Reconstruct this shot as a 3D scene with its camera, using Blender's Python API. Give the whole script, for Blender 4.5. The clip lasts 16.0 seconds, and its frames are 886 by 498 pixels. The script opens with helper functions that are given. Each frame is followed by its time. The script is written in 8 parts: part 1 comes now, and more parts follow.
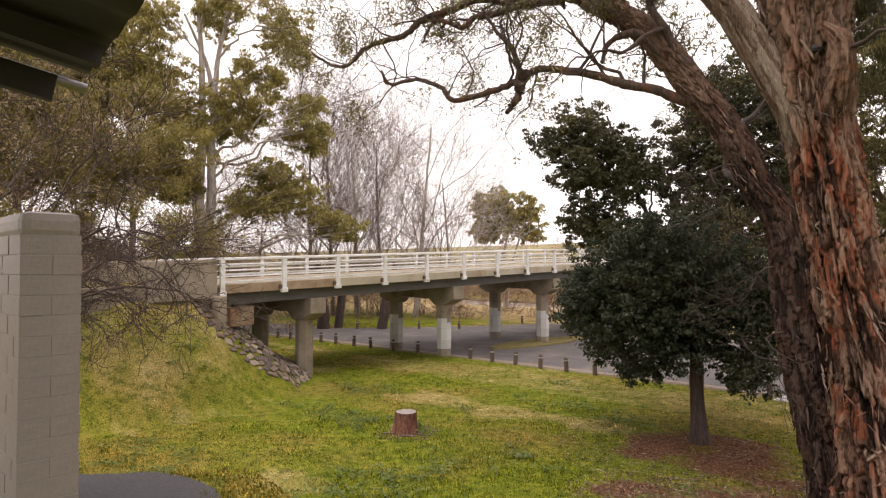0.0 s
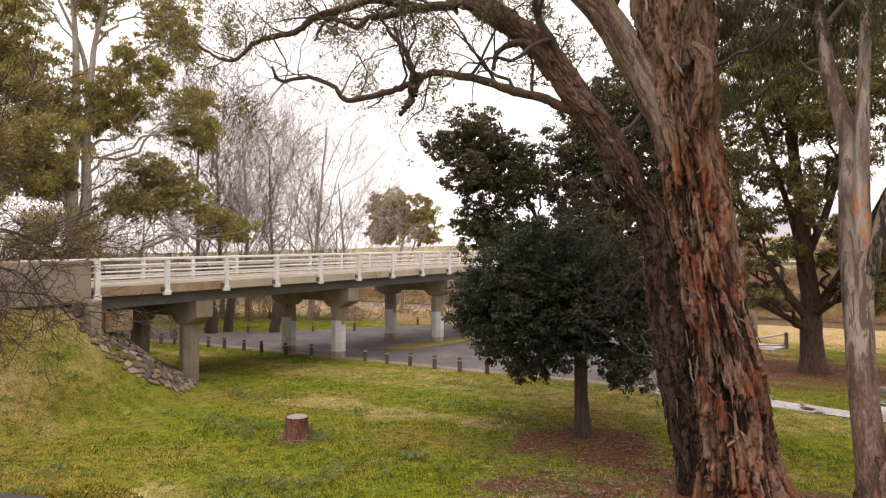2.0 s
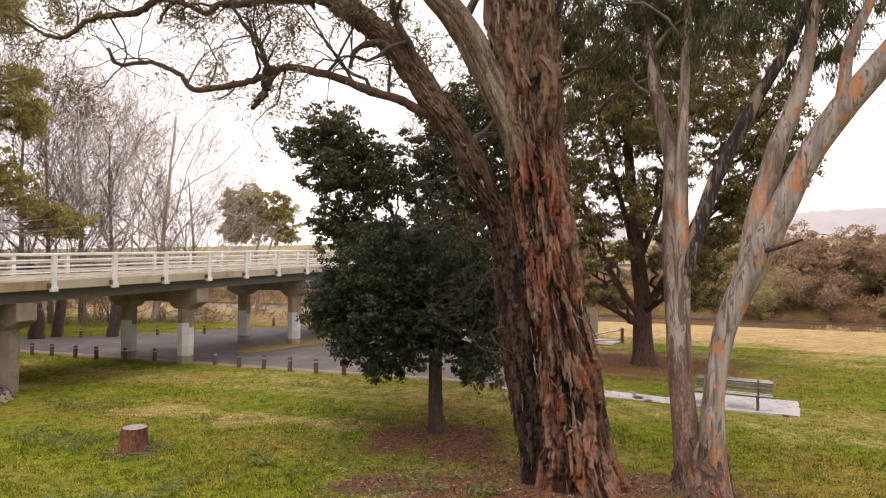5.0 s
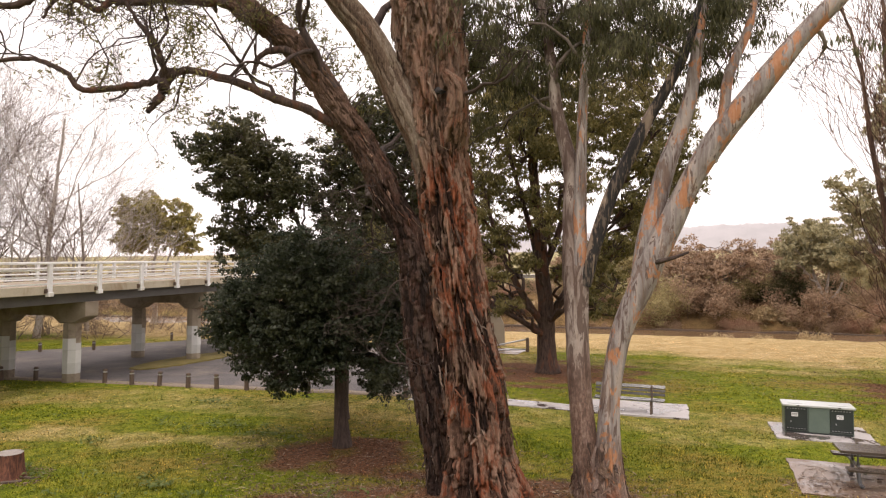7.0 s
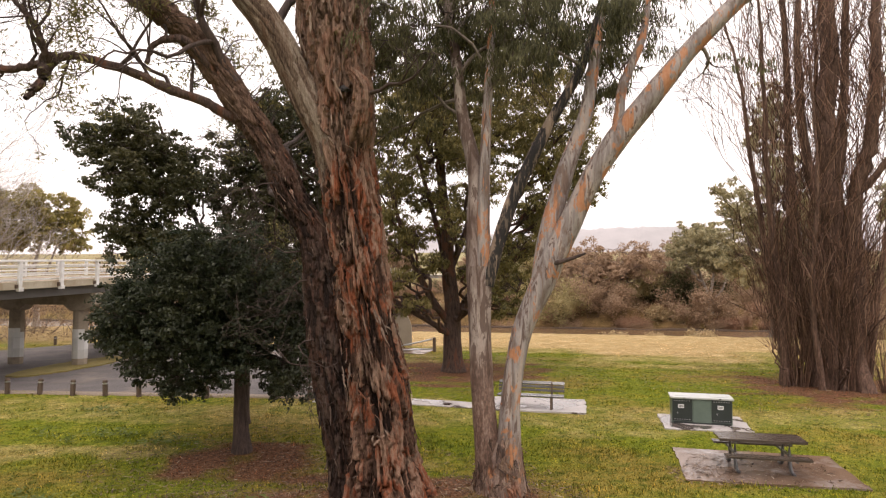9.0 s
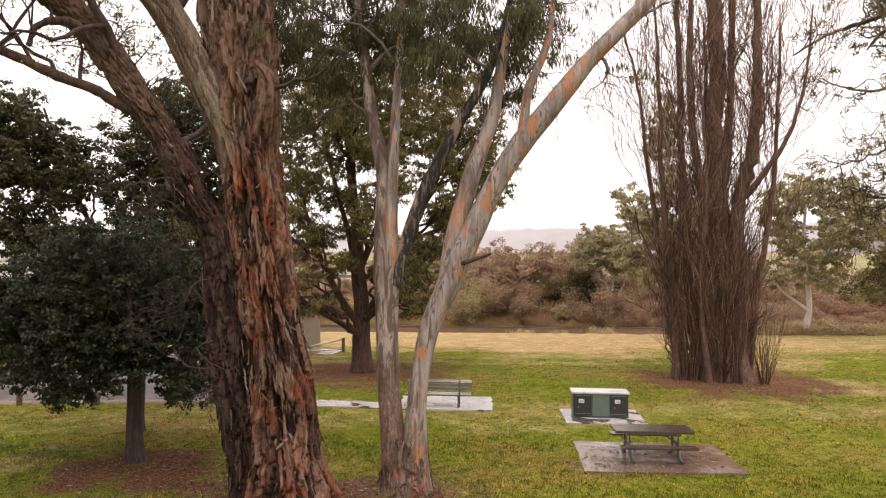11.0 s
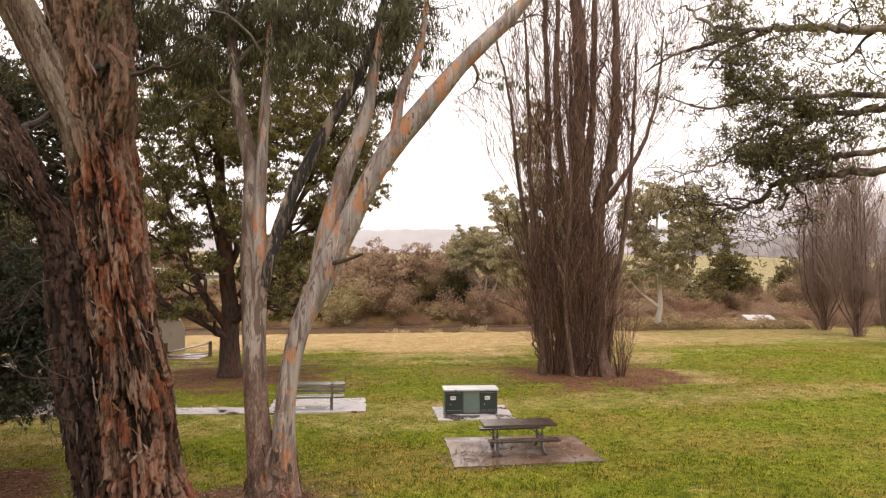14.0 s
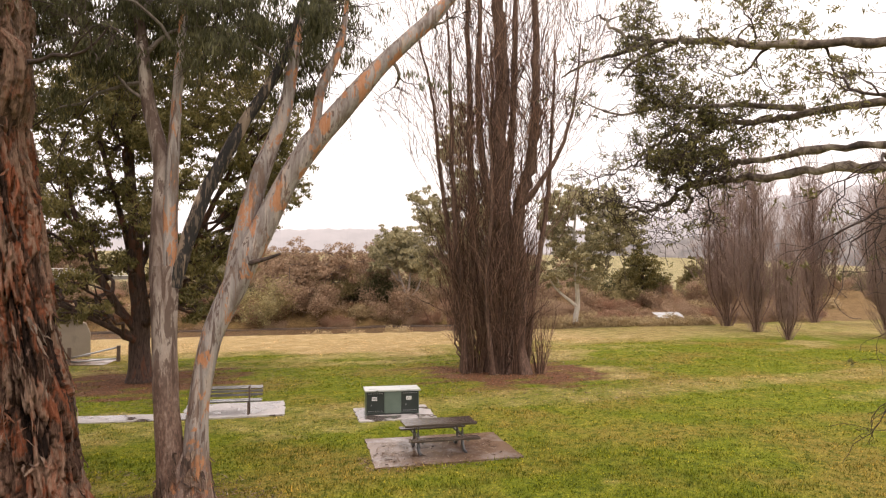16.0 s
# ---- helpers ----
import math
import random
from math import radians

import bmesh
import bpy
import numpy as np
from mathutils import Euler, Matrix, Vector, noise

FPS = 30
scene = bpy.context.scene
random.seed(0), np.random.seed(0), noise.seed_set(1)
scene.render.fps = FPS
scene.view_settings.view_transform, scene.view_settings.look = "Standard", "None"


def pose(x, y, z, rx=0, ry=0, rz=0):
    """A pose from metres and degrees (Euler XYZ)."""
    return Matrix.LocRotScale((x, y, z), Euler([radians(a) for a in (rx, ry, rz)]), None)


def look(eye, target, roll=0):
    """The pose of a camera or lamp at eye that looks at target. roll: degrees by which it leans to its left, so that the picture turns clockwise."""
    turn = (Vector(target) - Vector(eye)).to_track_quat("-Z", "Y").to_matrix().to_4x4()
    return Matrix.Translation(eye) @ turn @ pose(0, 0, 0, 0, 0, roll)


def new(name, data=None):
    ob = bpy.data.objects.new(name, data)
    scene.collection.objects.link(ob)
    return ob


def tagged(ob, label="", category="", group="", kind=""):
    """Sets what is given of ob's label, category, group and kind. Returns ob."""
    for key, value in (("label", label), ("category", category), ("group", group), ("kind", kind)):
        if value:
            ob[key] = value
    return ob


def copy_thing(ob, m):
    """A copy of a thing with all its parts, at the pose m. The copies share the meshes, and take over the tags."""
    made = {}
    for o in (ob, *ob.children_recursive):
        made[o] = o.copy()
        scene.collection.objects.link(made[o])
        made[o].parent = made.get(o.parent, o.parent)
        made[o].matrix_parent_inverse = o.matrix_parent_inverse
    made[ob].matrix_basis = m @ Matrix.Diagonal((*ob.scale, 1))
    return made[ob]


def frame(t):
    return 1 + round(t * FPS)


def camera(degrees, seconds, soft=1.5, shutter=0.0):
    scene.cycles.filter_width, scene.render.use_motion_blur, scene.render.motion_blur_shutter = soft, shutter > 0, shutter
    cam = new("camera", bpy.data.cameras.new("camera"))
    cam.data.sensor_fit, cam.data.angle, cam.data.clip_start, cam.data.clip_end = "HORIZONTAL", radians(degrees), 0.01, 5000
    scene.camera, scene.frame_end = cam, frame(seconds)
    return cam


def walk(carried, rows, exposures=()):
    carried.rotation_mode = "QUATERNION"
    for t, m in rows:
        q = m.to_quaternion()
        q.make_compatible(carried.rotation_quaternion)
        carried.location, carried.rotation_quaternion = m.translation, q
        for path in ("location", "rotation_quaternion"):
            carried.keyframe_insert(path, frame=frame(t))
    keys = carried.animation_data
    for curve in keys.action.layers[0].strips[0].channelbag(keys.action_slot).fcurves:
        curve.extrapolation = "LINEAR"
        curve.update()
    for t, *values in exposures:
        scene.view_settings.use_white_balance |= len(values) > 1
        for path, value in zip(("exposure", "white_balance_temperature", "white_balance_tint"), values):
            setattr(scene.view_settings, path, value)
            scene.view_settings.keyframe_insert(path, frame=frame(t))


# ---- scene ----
cam = camera(69.05, 16.0, soft=1.2)
# A camera turned by hand where it stands: it rides on an arm round the holder.
ARM, EYE = 0.6, 4.7
TURNS = [
    (0, 0.00, 1.55, 0.00),
    (0.5, 2.09, 1.55, -0.01),
    (1, 4.25, 1.61, -0.02),
    (1.5, 6.59, 1.60, 0.02),
    (2, 9.13, 1.68, -0.01),
    (2.5, 11.69, 1.66, 0.04),
    (3, 13.93, 1.65, 0.05),
    (3.5, 15.93, 1.65, 0.07),
    (4, 17.74, 1.63, 0.13),
    (6.5, 27.33, 2.39, 0.22),
    (7, 29.39, 2.73, 0.18),
    (7.5, 31.53, 2.79, 0.20),
    (8, 33.72, 2.80, 0.18),
    (8.5, 35.80, 2.77, 0.21),
    (9, 37.48, 2.77, 0.18),
    (11.5, 47.37, 2.75, 0.22),
    (12, 49.27, 2.73, 0.19),
    (12.5, 51.02, 2.73, 0.20),
    (13, 52.75, 2.77, 0.13),
    (13.5, 54.50, 2.83, 0.06),
    (14, 56.22, 2.81, 0.04),
    (14.5, 57.90, 2.79, 0.00),
    (15, 59.59, 2.80, -0.01),
    (15.5, 61.32, 2.82, -0.08),
    (16, 62.98, 2.81, -0.15),
]
walk(cam, [(t, pose(ARM * math.sin(radians(yaw)), ARM * (math.cos(radians(yaw)) - 1), EYE, 90 + pitch, -roll, -yaw)) for t, yaw, pitch, roll in TURNS],
     [(0.0, 0.69, 7000, 16), (16.0, 0.67, 7200, 16)])

# ---- light: a bright overcast sky ----
world = bpy.data.worlds.new("overcast_sky")
scene.world = world
world.use_nodes = True
wt = world.node_tree
wt.nodes.clear()
w_out = wt.nodes.new("ShaderNodeOutputWorld")
w_bg = wt.nodes.new("ShaderNodeBackground")
w_sky = wt.nodes.new("ShaderNodeTexSky")
w_sky.sky_type, w_sky.sun_disc = "NISHITA", False
w_sky.sun_elevation, w_sky.sun_rotation = radians(48), radians(250)
w_mix = wt.nodes.new("ShaderNodeMixRGB")
w_mix.inputs["Fac"].default_value = 0.965
w_mix.inputs["Color2"].default_value = (10.0, 9.75, 9.95, 1)
wt.links.new(w_sky.outputs["Color"], w_mix.inputs["Color1"])
wt.links.new(w_mix.outputs["Color"], w_bg.inputs["Color"])
w_bg.inputs["Strength"].default_value = 0.1
wt.links.new(w_bg.outputs["Background"], w_out.inputs["Surface"])
sun = new("sun", bpy.data.lights.new("sun", "SUN"))
sun.data.energy, sun.data.angle, sun.data.color = 0.9, radians(25), (1.0, 0.96, 0.9)
sun.matrix_world = look((0, 0, 60), (14, 20, 0))


# ---- small tools ----
def part(name, mesh, material, parent=None, label=""):
    """Links a mesh or a bmesh as one object under a thing."""
    if isinstance(mesh, bmesh.types.BMesh):
        data = bpy.data.meshes.new(name)
        mesh.to_mesh(data)
        mesh.free()
        mesh = data
    if material is not None and not mesh.materials:
        mesh.materials.append(material)
    ob = new(name, mesh)
    ob.parent = parent
    return tagged(ob, label)


def thing(name, label, category, m=None, group="", kind=""):
    ob = new(name)
    ob.empty_display_size = 0.3
    if m is not None:
        ob.matrix_world = m
    return tagged(ob, label, category, group, kind)


def box(bm, x0, x1, y0, y1, z0, z1, bevel=0.0, m=None):
    made = bmesh.ops.create_cube(bm, size=1.0)["verts"]
    for v in made:
        v.co = Vector(((x0 + x1) / 2 + v.co.x * (x1 - x0), (y0 + y1) / 2 + v.co.y * (y1 - y0), (z0 + z1) / 2 + v.co.z * (z1 - z0)))
    if m is not None:
        bmesh.ops.transform(bm, matrix=m, verts=made)
    if bevel:
        edges = list({e for v in made for e in v.link_edges})
        bmesh.ops.bevel(bm, geom=edges, offset=bevel, segments=2, affect="EDGES", profile=0.6)
    return bm


def boxes(*list_of_boxes, bevel=0.0):
    bm = bmesh.new()
    for b in list_of_boxes:
        box(bm, *b, bevel=bevel)
    return bm


def prism(points, z0, z1, bevel=0.0):
    """An upright block over a polygon given as (x, y)."""
    bm = bmesh.new()
    low = [bm.verts.new((x, y, z0)) for x, y in points]
    top = [bm.verts.new((x, y, z1)) for x, y in points]
    n = len(points)
    bm.faces.new(top)
    bm.faces.new(low[::-1])
    for i in range(n):
        bm.faces.new((low[i], low[(i + 1) % n], top[(i + 1) % n], top[i]))
    bmesh.ops.recalc_face_normals(bm, faces=bm.faces)
    if bevel:
        bmesh.ops.bevel(bm, geom=list(bm.edges), offset=bevel, segments=2, affect="EDGES")
    return bm


def pipe(points, radius, sides=8):
    """A bent tube along points."""
    soup = Soup()
    soup.tube(np.array(points, float), np.full(len(points), radius), sides, cap=True)
    return soup.mesh("pipe")


class Soup:
    """Gathers tubes and leaves as arrays and makes one mesh of them."""

    def __init__(self):
        self.v, self.f, self.n = [], [], 0

    def add(self, verts, faces):
        self.v.append(verts)
        self.f.append(faces + self.n)
        self.n += len(verts)

    def tube(self, pts, radii, sides, cap=False):
        d = np.gradient(pts, axis=0)
        d /= np.linalg.norm(d, axis=1)[:, None] + 1e-9
        ref = np.array((0.0, 0.0, 1.0)) if abs(d[0][2]) < 0.8 else np.array((1.0, 0.0, 0.0))
        u = np.cross(d, ref)
        u /= np.linalg.norm(u, axis=1)[:, None] + 1e-9
        w = np.cross(d, u)
        a = np.linspace(0, 2 * np.pi, sides, endpoint=False)
        ring = pts[:, None, :] + radii[:, None, None] * (np.cos(a)[None, :, None] * u[:, None, :] + np.sin(a)[None, :, None] * w[:, None, :])
        n = len(pts)
        i, j = np.meshgrid(np.arange(n - 1), np.arange(sides), indexing="ij")
        k = (j + 1) % sides
        faces = np.stack([i * sides + j, (i + 1) * sides + j, (i + 1) * sides + k, i * sides + k], -1).reshape(-1, 4)
        verts = ring.reshape(-1, 3)
        if cap:
            verts = np.vstack([verts, pts[:1], pts[-1:]])
            c0, c1, jj = n * sides, n * sides + 1, np.arange(sides)
            kk = (jj + 1) % sides
            faces = np.vstack([faces, np.stack([jj, kk, np.full(sides, c0), np.full(sides, c0)], -1),
                               np.stack([(n - 1) * sides + kk, (n - 1) * sides + jj, np.full(sides, c1), np.full(sides, c1)], -1)])
        self.add(verts, faces)

    def leaves(self, centre, along, across, length, width):
        """Flat pointed leaves, one quad each."""
        n = len(centre)
        tip, side = along * length[:, None] * 0.5, across * width[:, None] * 0.5
        v = np.stack([centre - tip, centre + side, centre + tip, centre - side], 1).reshape(-1, 3)
        self.add(v, np.arange(n * 4).reshape(-1, 4))

    def mesh(self, name, smooth=True):
        if not self.v:
            return bpy.data.meshes.new(name)
        v, f = np.vstack(self.v), np.vstack(self.f)
        tri = f[:, 2] == f[:, 3]
        lens = np.where(tri, 3, 4)
        keep = np.ones(f.shape, bool)
        keep[tri, 3] = False
        loops = f[keep]
        data = bpy.data.meshes.new(name)
        data.vertices.add(len(v))
        data.vertices.foreach_set("co", v.astype(np.float32).ravel())
        data.loops.add(len(loops))
        data.loops.foreach_set("vertex_index", loops.astype(np.int32))
        data.polygons.add(len(f))
        data.polygons.foreach_set("loop_start", np.concatenate([[0], np.cumsum(lens)[:-1]]).astype(np.int32))
        data.polygons.foreach_set("use_smooth", np.full(len(f), smooth))
        data.update(calc_edges=True)
        return data


# ---- materials ----
def material(name, rough=0.85):
    m = bpy.data.materials.new(name)
    m.use_nodes = True
    return m, m.node_tree, m.node_tree.nodes["Principled BSDF"]


def link(nt, a, b):
    nt.links.new(a, b)


def coords(nt, scale=(1, 1, 1), kind="Object"):
    c, mp = nt.nodes.new("ShaderNodeTexCoord"), nt.nodes.new("ShaderNodeMapping")
    mp.inputs["Scale"].default_value = scale
    link(nt, c.outputs[kind], mp.inputs["Vector"])
    return mp.outputs["Vector"]


def noise_tex(nt, vec, scale, detail=4.0, rough=0.6, distort=0.0):
    n = nt.nodes.new("ShaderNodeTexNoise")
    n.inputs["Scale"].default_value, n.inputs["Detail"].default_value = scale, detail
    n.inputs["Roughness"].default_value, n.inputs["Distortion"].default_value = rough, distort
    link(nt, vec, n.inputs["Vector"])
    return n.outputs["Fac"]


def ramp(nt, fac, *stops):
    r = nt.nodes.new("ShaderNodeValToRGB")
    els = r.color_ramp.elements
    while len(els) < len(stops):
        els.new(0.5)
    for el, (at, col) in zip(els, stops):
        el.position = at
        el.color = (*col, 1) if len(col) == 3 else col
    link(nt, fac, r.inputs["Fac"])
    return r.outputs["Color"]


def mix(nt, fac, a, b, mode="MIX"):
    m = nt.nodes.new("ShaderNodeMixRGB")
    m.blend_type = mode
    for key, val in (("Fac", fac), ("Color1", a), ("Color2", b)):
        if isinstance(val, (int, float)):
            m.inputs[key].default_value = val
        elif isinstance(val, tuple):
            m.inputs[key].default_value = (*val, 1)
        else:
            link(nt, val, m.inputs[key])
    return m.outputs["Color"]


def bump(nt, p, height, strength=0.5, dist=0.02):
    b = nt.nodes.new("ShaderNodeBump")
    b.inputs["Strength"].default_value, b.inputs["Distance"].default_value = strength, dist
    link(nt, height, b.inputs["Height"])
    link(nt, b.outputs["Normal"], p.inputs["Normal"])


def plain(name, dark, light, scale=3.0, rough=0.85, grain=40.0, strength=0.3, dist=0.01, metal=0.0, stain=None, stretch=(1, 1, 1)):
    """Two-scale variation between two colours, fine grain relief, optional stains."""
    m, nt, p = material(name)
    vec = coords(nt, stretch)
    broad, fine = noise_tex(nt, vec, scale, 5), noise_tex(nt, vec, grain, 3)
    col = ramp(nt, broad, (0.3, dark), (0.7, light))
    col = mix(nt, 0.35, col, ramp(nt, fine, (0.3, dark), (0.7, light)))
    if stain:
        col = mix(nt, ramp(nt, noise_tex(nt, vec, scale * 0.7, 6, 0.7, 0.4), (0.52, (0, 0, 0)), (0.68, (0.8, 0.8, 0.8))), col, stain)
    link(nt, col, p.inputs["Base Color"])
    p.inputs["Roughness"].default_value, p.inputs["Metallic"].default_value = rough, metal
    bump(nt, p, fine, strength, dist)
    return m


def leaf_material(name, dark, light, rough=0.55, pale=None):
    m, nt, p = material(name)
    g = nt.nodes.new("ShaderNodeNewGeometry")
    col = ramp(nt, g.outputs["Random Per Island"], (0.0, dark), (0.75, light), (1.0, pale or light))
    broad = noise_tex(nt, coords(nt), 0.45, 2)
    col = mix(nt, ramp(nt, broad, (0.35, (0, 0, 0)), (0.7, (0.6, 0.6, 0.6))), col, pale or light)
    link(nt, col, p.inputs["Base Color"])
    p.inputs["Roughness"].default_value = rough
    p.inputs["Specular IOR Level"].default_value = 0.35
    tr = nt.nodes.new("ShaderNodeBsdfTranslucent")
    link(nt, col, tr.inputs["Color"])
    ms = nt.nodes.new("ShaderNodeMixShader")
    ms.inputs["Fac"].default_value = 0.38
    link(nt, p.outputs["BSDF"], ms.inputs[1])
    link(nt, tr.outputs["BSDF"], ms.inputs[2])
    link(nt, ms.outputs["Shader"], nt.nodes["Material Output"].inputs["Surface"])
    return m


def bark_material(name, stops, stretch=(5, 5, 0.9), scale=2.2, strength=0.9, dist=0.05, rough=0.9, second=None):
    m, nt, p = material(name)
    vec = coords(nt, stretch)
    n1, n2 = noise_tex(nt, vec, scale, 7, 0.65, 0.6), noise_tex(nt, vec, scale * 3.4, 5, 0.6)
    col = ramp(nt, n1, *stops)
    col = mix(nt, 0.3, col, ramp(nt, n2, *stops))
    if second:
        patch = noise_tex(nt, coords(nt, (1.6, 1.6, 0.7)), 1.3, 4, 0.6, 0.5)
        col = mix(nt, ramp(nt, patch, (0.53, (0, 0, 0)), (0.62, (0.85, 0.85, 0.85))), col, second)
    link(nt, col, p.inputs["Base Color"])
    p.inputs["Roughness"].default_value = rough
    h = mix(nt, 0.4, n1, n2)
    bump(nt, p, h, strength, dist)
    return m


def object_tones(name, stops):
    """Each piece takes its own tone by its object's random number."""
    m, nt, p = material(name)
    info = nt.nodes.new("ShaderNodeObjectInfo")
    n1 = noise_tex(nt, coords(nt), 3.0, 6, 0.65)
    col = mix(nt, 1.0, ramp(nt, info.outputs["Random"], *stops), ramp(nt, n1, (0.3, (0.6, 0.6, 0.6)), (0.7, (1.2, 1.2, 1.2))), "MULTIPLY")
    link(nt, col, p.inputs["Base Color"])
    p.inputs["Roughness"].default_value = 0.8
    bump(nt, p, n1, 0.6, 0.1)
    return m


def gum_bark(name, orange):
    """Smooth gum bark: grey over cream, with long orange and dark peeled patches."""
    m, nt, p = material(name)
    long_, fine = coords(nt, (4.5, 4.5, 0.55) if orange else (2.6, 2.6, 0.6)), coords(nt, (3, 3, 1.2))
    n1, n2, n3 = noise_tex(nt, long_, 1.3, 5, 0.6, 0.7), noise_tex(nt, long_, 2.1, 6, 0.62, 1.0), noise_tex(nt, fine, 9, 4)
    col = ramp(nt, n1, *(((0.36, (0.17, 0.13, 0.112)), (0.47, (0.26, 0.225, 0.21)), (0.56, (0.34, 0.3, 0.28)), (0.68, (0.43, 0.345, 0.29))) if orange else ((0.38, (0.1, 0.062, 0.048)), (0.47, (0.21, 0.155, 0.13)), (0.56, (0.32, 0.26, 0.225)), (0.7, (0.43, 0.365, 0.32)))))
    col = mix(nt, ramp(nt, n2, (0.4 if orange else 0.46, (0.85, 0.85, 0.85)), (0.44 if orange else 0.5, (0, 0, 0))), col, (0.095, 0.054, 0.04))
    foot = nt.nodes.new("ShaderNodeSeparateXYZ")
    link(nt, coords(nt), foot.inputs["Vector"])
    low = nt.nodes.new("ShaderNodeMapRange")
    low.inputs["From Min"].default_value, low.inputs["From Max"].default_value = (2.2, 0.1) if orange else (5.0, 0.6)
    link(nt, foot.outputs["Z"], low.inputs["Value"])
    rough_foot = ramp(nt, mix(nt, 0.5, low.outputs["Result"], n2), (0.45, (0, 0, 0)), (0.6, (0.85, 0.85, 0.85)))
    col = mix(nt, rough_foot, col, ramp(nt, mix(nt, 0.5, n1, n3), (0.38, (0.07, 0.04, 0.03)), (0.5, (0.17, 0.095, 0.068)), (0.62, (0.3, 0.21, 0.17))))
    if orange:
        n4 = noise_tex(nt, coords(nt, (2.2, 2.2, 0.8)), 1.5, 7, 0.68, 0.7)
        peel = mix(nt, n3, (0.5, 0.165, 0.045), (0.42, 0.22, 0.12))
        col = mix(nt, ramp(nt, n4, (0.54, (0, 0, 0)), (0.565, (0.85, 0.85, 0.85))), col, peel)
        n5 = noise_tex(nt, coords(nt, (3.4, 3.4, 0.6)), 1.4, 7, 0.7, 0.8)
        col = mix(nt, ramp(nt, n5, (0.56, (0, 0, 0)), (0.6, (0.75, 0.75, 0.75))), col, (0.16, 0.1, 0.075))
    col = mix(nt, 0.5, col, ramp(nt, n3, (0.3, (0.7, 0.7, 0.7)), (0.7, (1.1, 1.1, 1.1))), "MULTIPLY")
    link(nt, col, p.inputs["Base Color"])
    p.inputs["Roughness"].default_value = 0.75
    bump(nt, p, n2, 0.35, 0.03)
    return m


def island_material(name, stops, rough=0.9, patch=None):
    """Each loose piece takes its own tone, with long fibres in it."""
    m, nt, p = material(name)
    g = nt.nodes.new("ShaderNodeNewGeometry")
    fibre = noise_tex(nt, coords(nt, (14, 14, 1.2)), 3.0, 5, 0.65)
    col = mix(nt, 1.0, ramp(nt, g.outputs["Random Per Island"], *stops), ramp(nt, fibre, (0.3, (0.5, 0.48, 0.46)), (0.7, (1.25, 1.22, 1.2))), "MULTIPLY")
    if patch:
        big = noise_tex(nt, coords(nt, (1.5, 1.5, 0.8)), 1.1, 4, 0.6, 0.6)
        col = mix(nt, ramp(nt, big, (0.53, (0, 0, 0)), (0.6, (0.8, 0.8, 0.8))), col, mix(nt, 1.0, ramp(nt, fibre, (0.3, (0.4, 0.4, 0.4)), (0.7, (1.3, 1.3, 1.3))), patch, "MULTIPLY"))
        pale = noise_tex(nt, coords(nt, (1.3, 1.3, 0.6)), 1.7, 4, 0.6, 0.6)
        col = mix(nt, ramp(nt, pale, (0.54, (0, 0, 0)), (0.64, (0.6, 0.6, 0.6))), col, mix(nt, 1.0, ramp(nt, fibre, (0.3, (0.55, 0.5, 0.5)), (0.7, (1.2, 1.2, 1.2))), (0.33, 0.265, 0.22), "MULTIPLY"))
    link(nt, col, p.inputs["Base Color"])
    p.inputs["Roughness"].default_value = rough
    bump(nt, p, fibre, 0.8, 0.02)
    return m


def plate_bark(name, stops, patch, pale, amount, upper=None):
    """Shaggy bark: each plate has its tone, with fibres, torn rusty places and greyer ones."""
    m, nt, p = material(name)
    a = nt.nodes.new("ShaderNodeAttribute")
    a.attribute_name = "plate"
    fibre = noise_tex(nt, coords(nt, (16, 16, 1.0)), 2.4, 6, 0.7, 0.3)
    col = ramp(nt, mix(nt, 0.4, a.outputs["Fac"], fibre), *stops)
    torn = mix(nt, 0.35, noise_tex(nt, coords(nt, (1.6, 1.6, 0.8)), 1.1, 5, 0.65, 0.6), a.outputs["Fac"])
    col = mix(nt, ramp(nt, torn, (0.49, (0, 0, 0)), (0.54, (amount, amount, amount))), col, patch)
    grey = mix(nt, 0.3, noise_tex(nt, coords(nt, (1.3, 1.3, 0.5)), 1.5, 5, 0.65, 0.6), a.outputs["Fac"])
    col = mix(nt, ramp(nt, grey, (0.52, (0, 0, 0)), (0.59, (0.75, 0.75, 0.75))), col, pale)
    if upper:
        high = nt.nodes.new("ShaderNodeSeparateXYZ")
        link(nt, coords(nt), high.inputs["Vector"])
        f = nt.nodes.new("ShaderNodeMapRange")
        f.inputs["From Min"].default_value, f.inputs["From Max"].default_value = 4.5, 8.5
        link(nt, high.outputs["Z"], f.inputs["Value"])
        col = mix(nt, ramp(nt, mix(nt, 0.5, f.outputs["Result"], grey), (0.45, (0, 0, 0)), (0.75, (0.65, 0.65, 0.65))), col, upper)
    col = mix(nt, 1.0, col, ramp(nt, fibre, (0.3, (0.55, 0.52, 0.5)), (0.7, (1.3, 1.3, 1.3))), "MULTIPLY")
    link(nt, col, p.inputs["Base Color"])
    p.inputs["Roughness"].default_value = 0.92
    p.inputs["Specular IOR Level"].default_value = 0.2
    bump(nt, p, fibre, 0.9, 0.05)
    return m


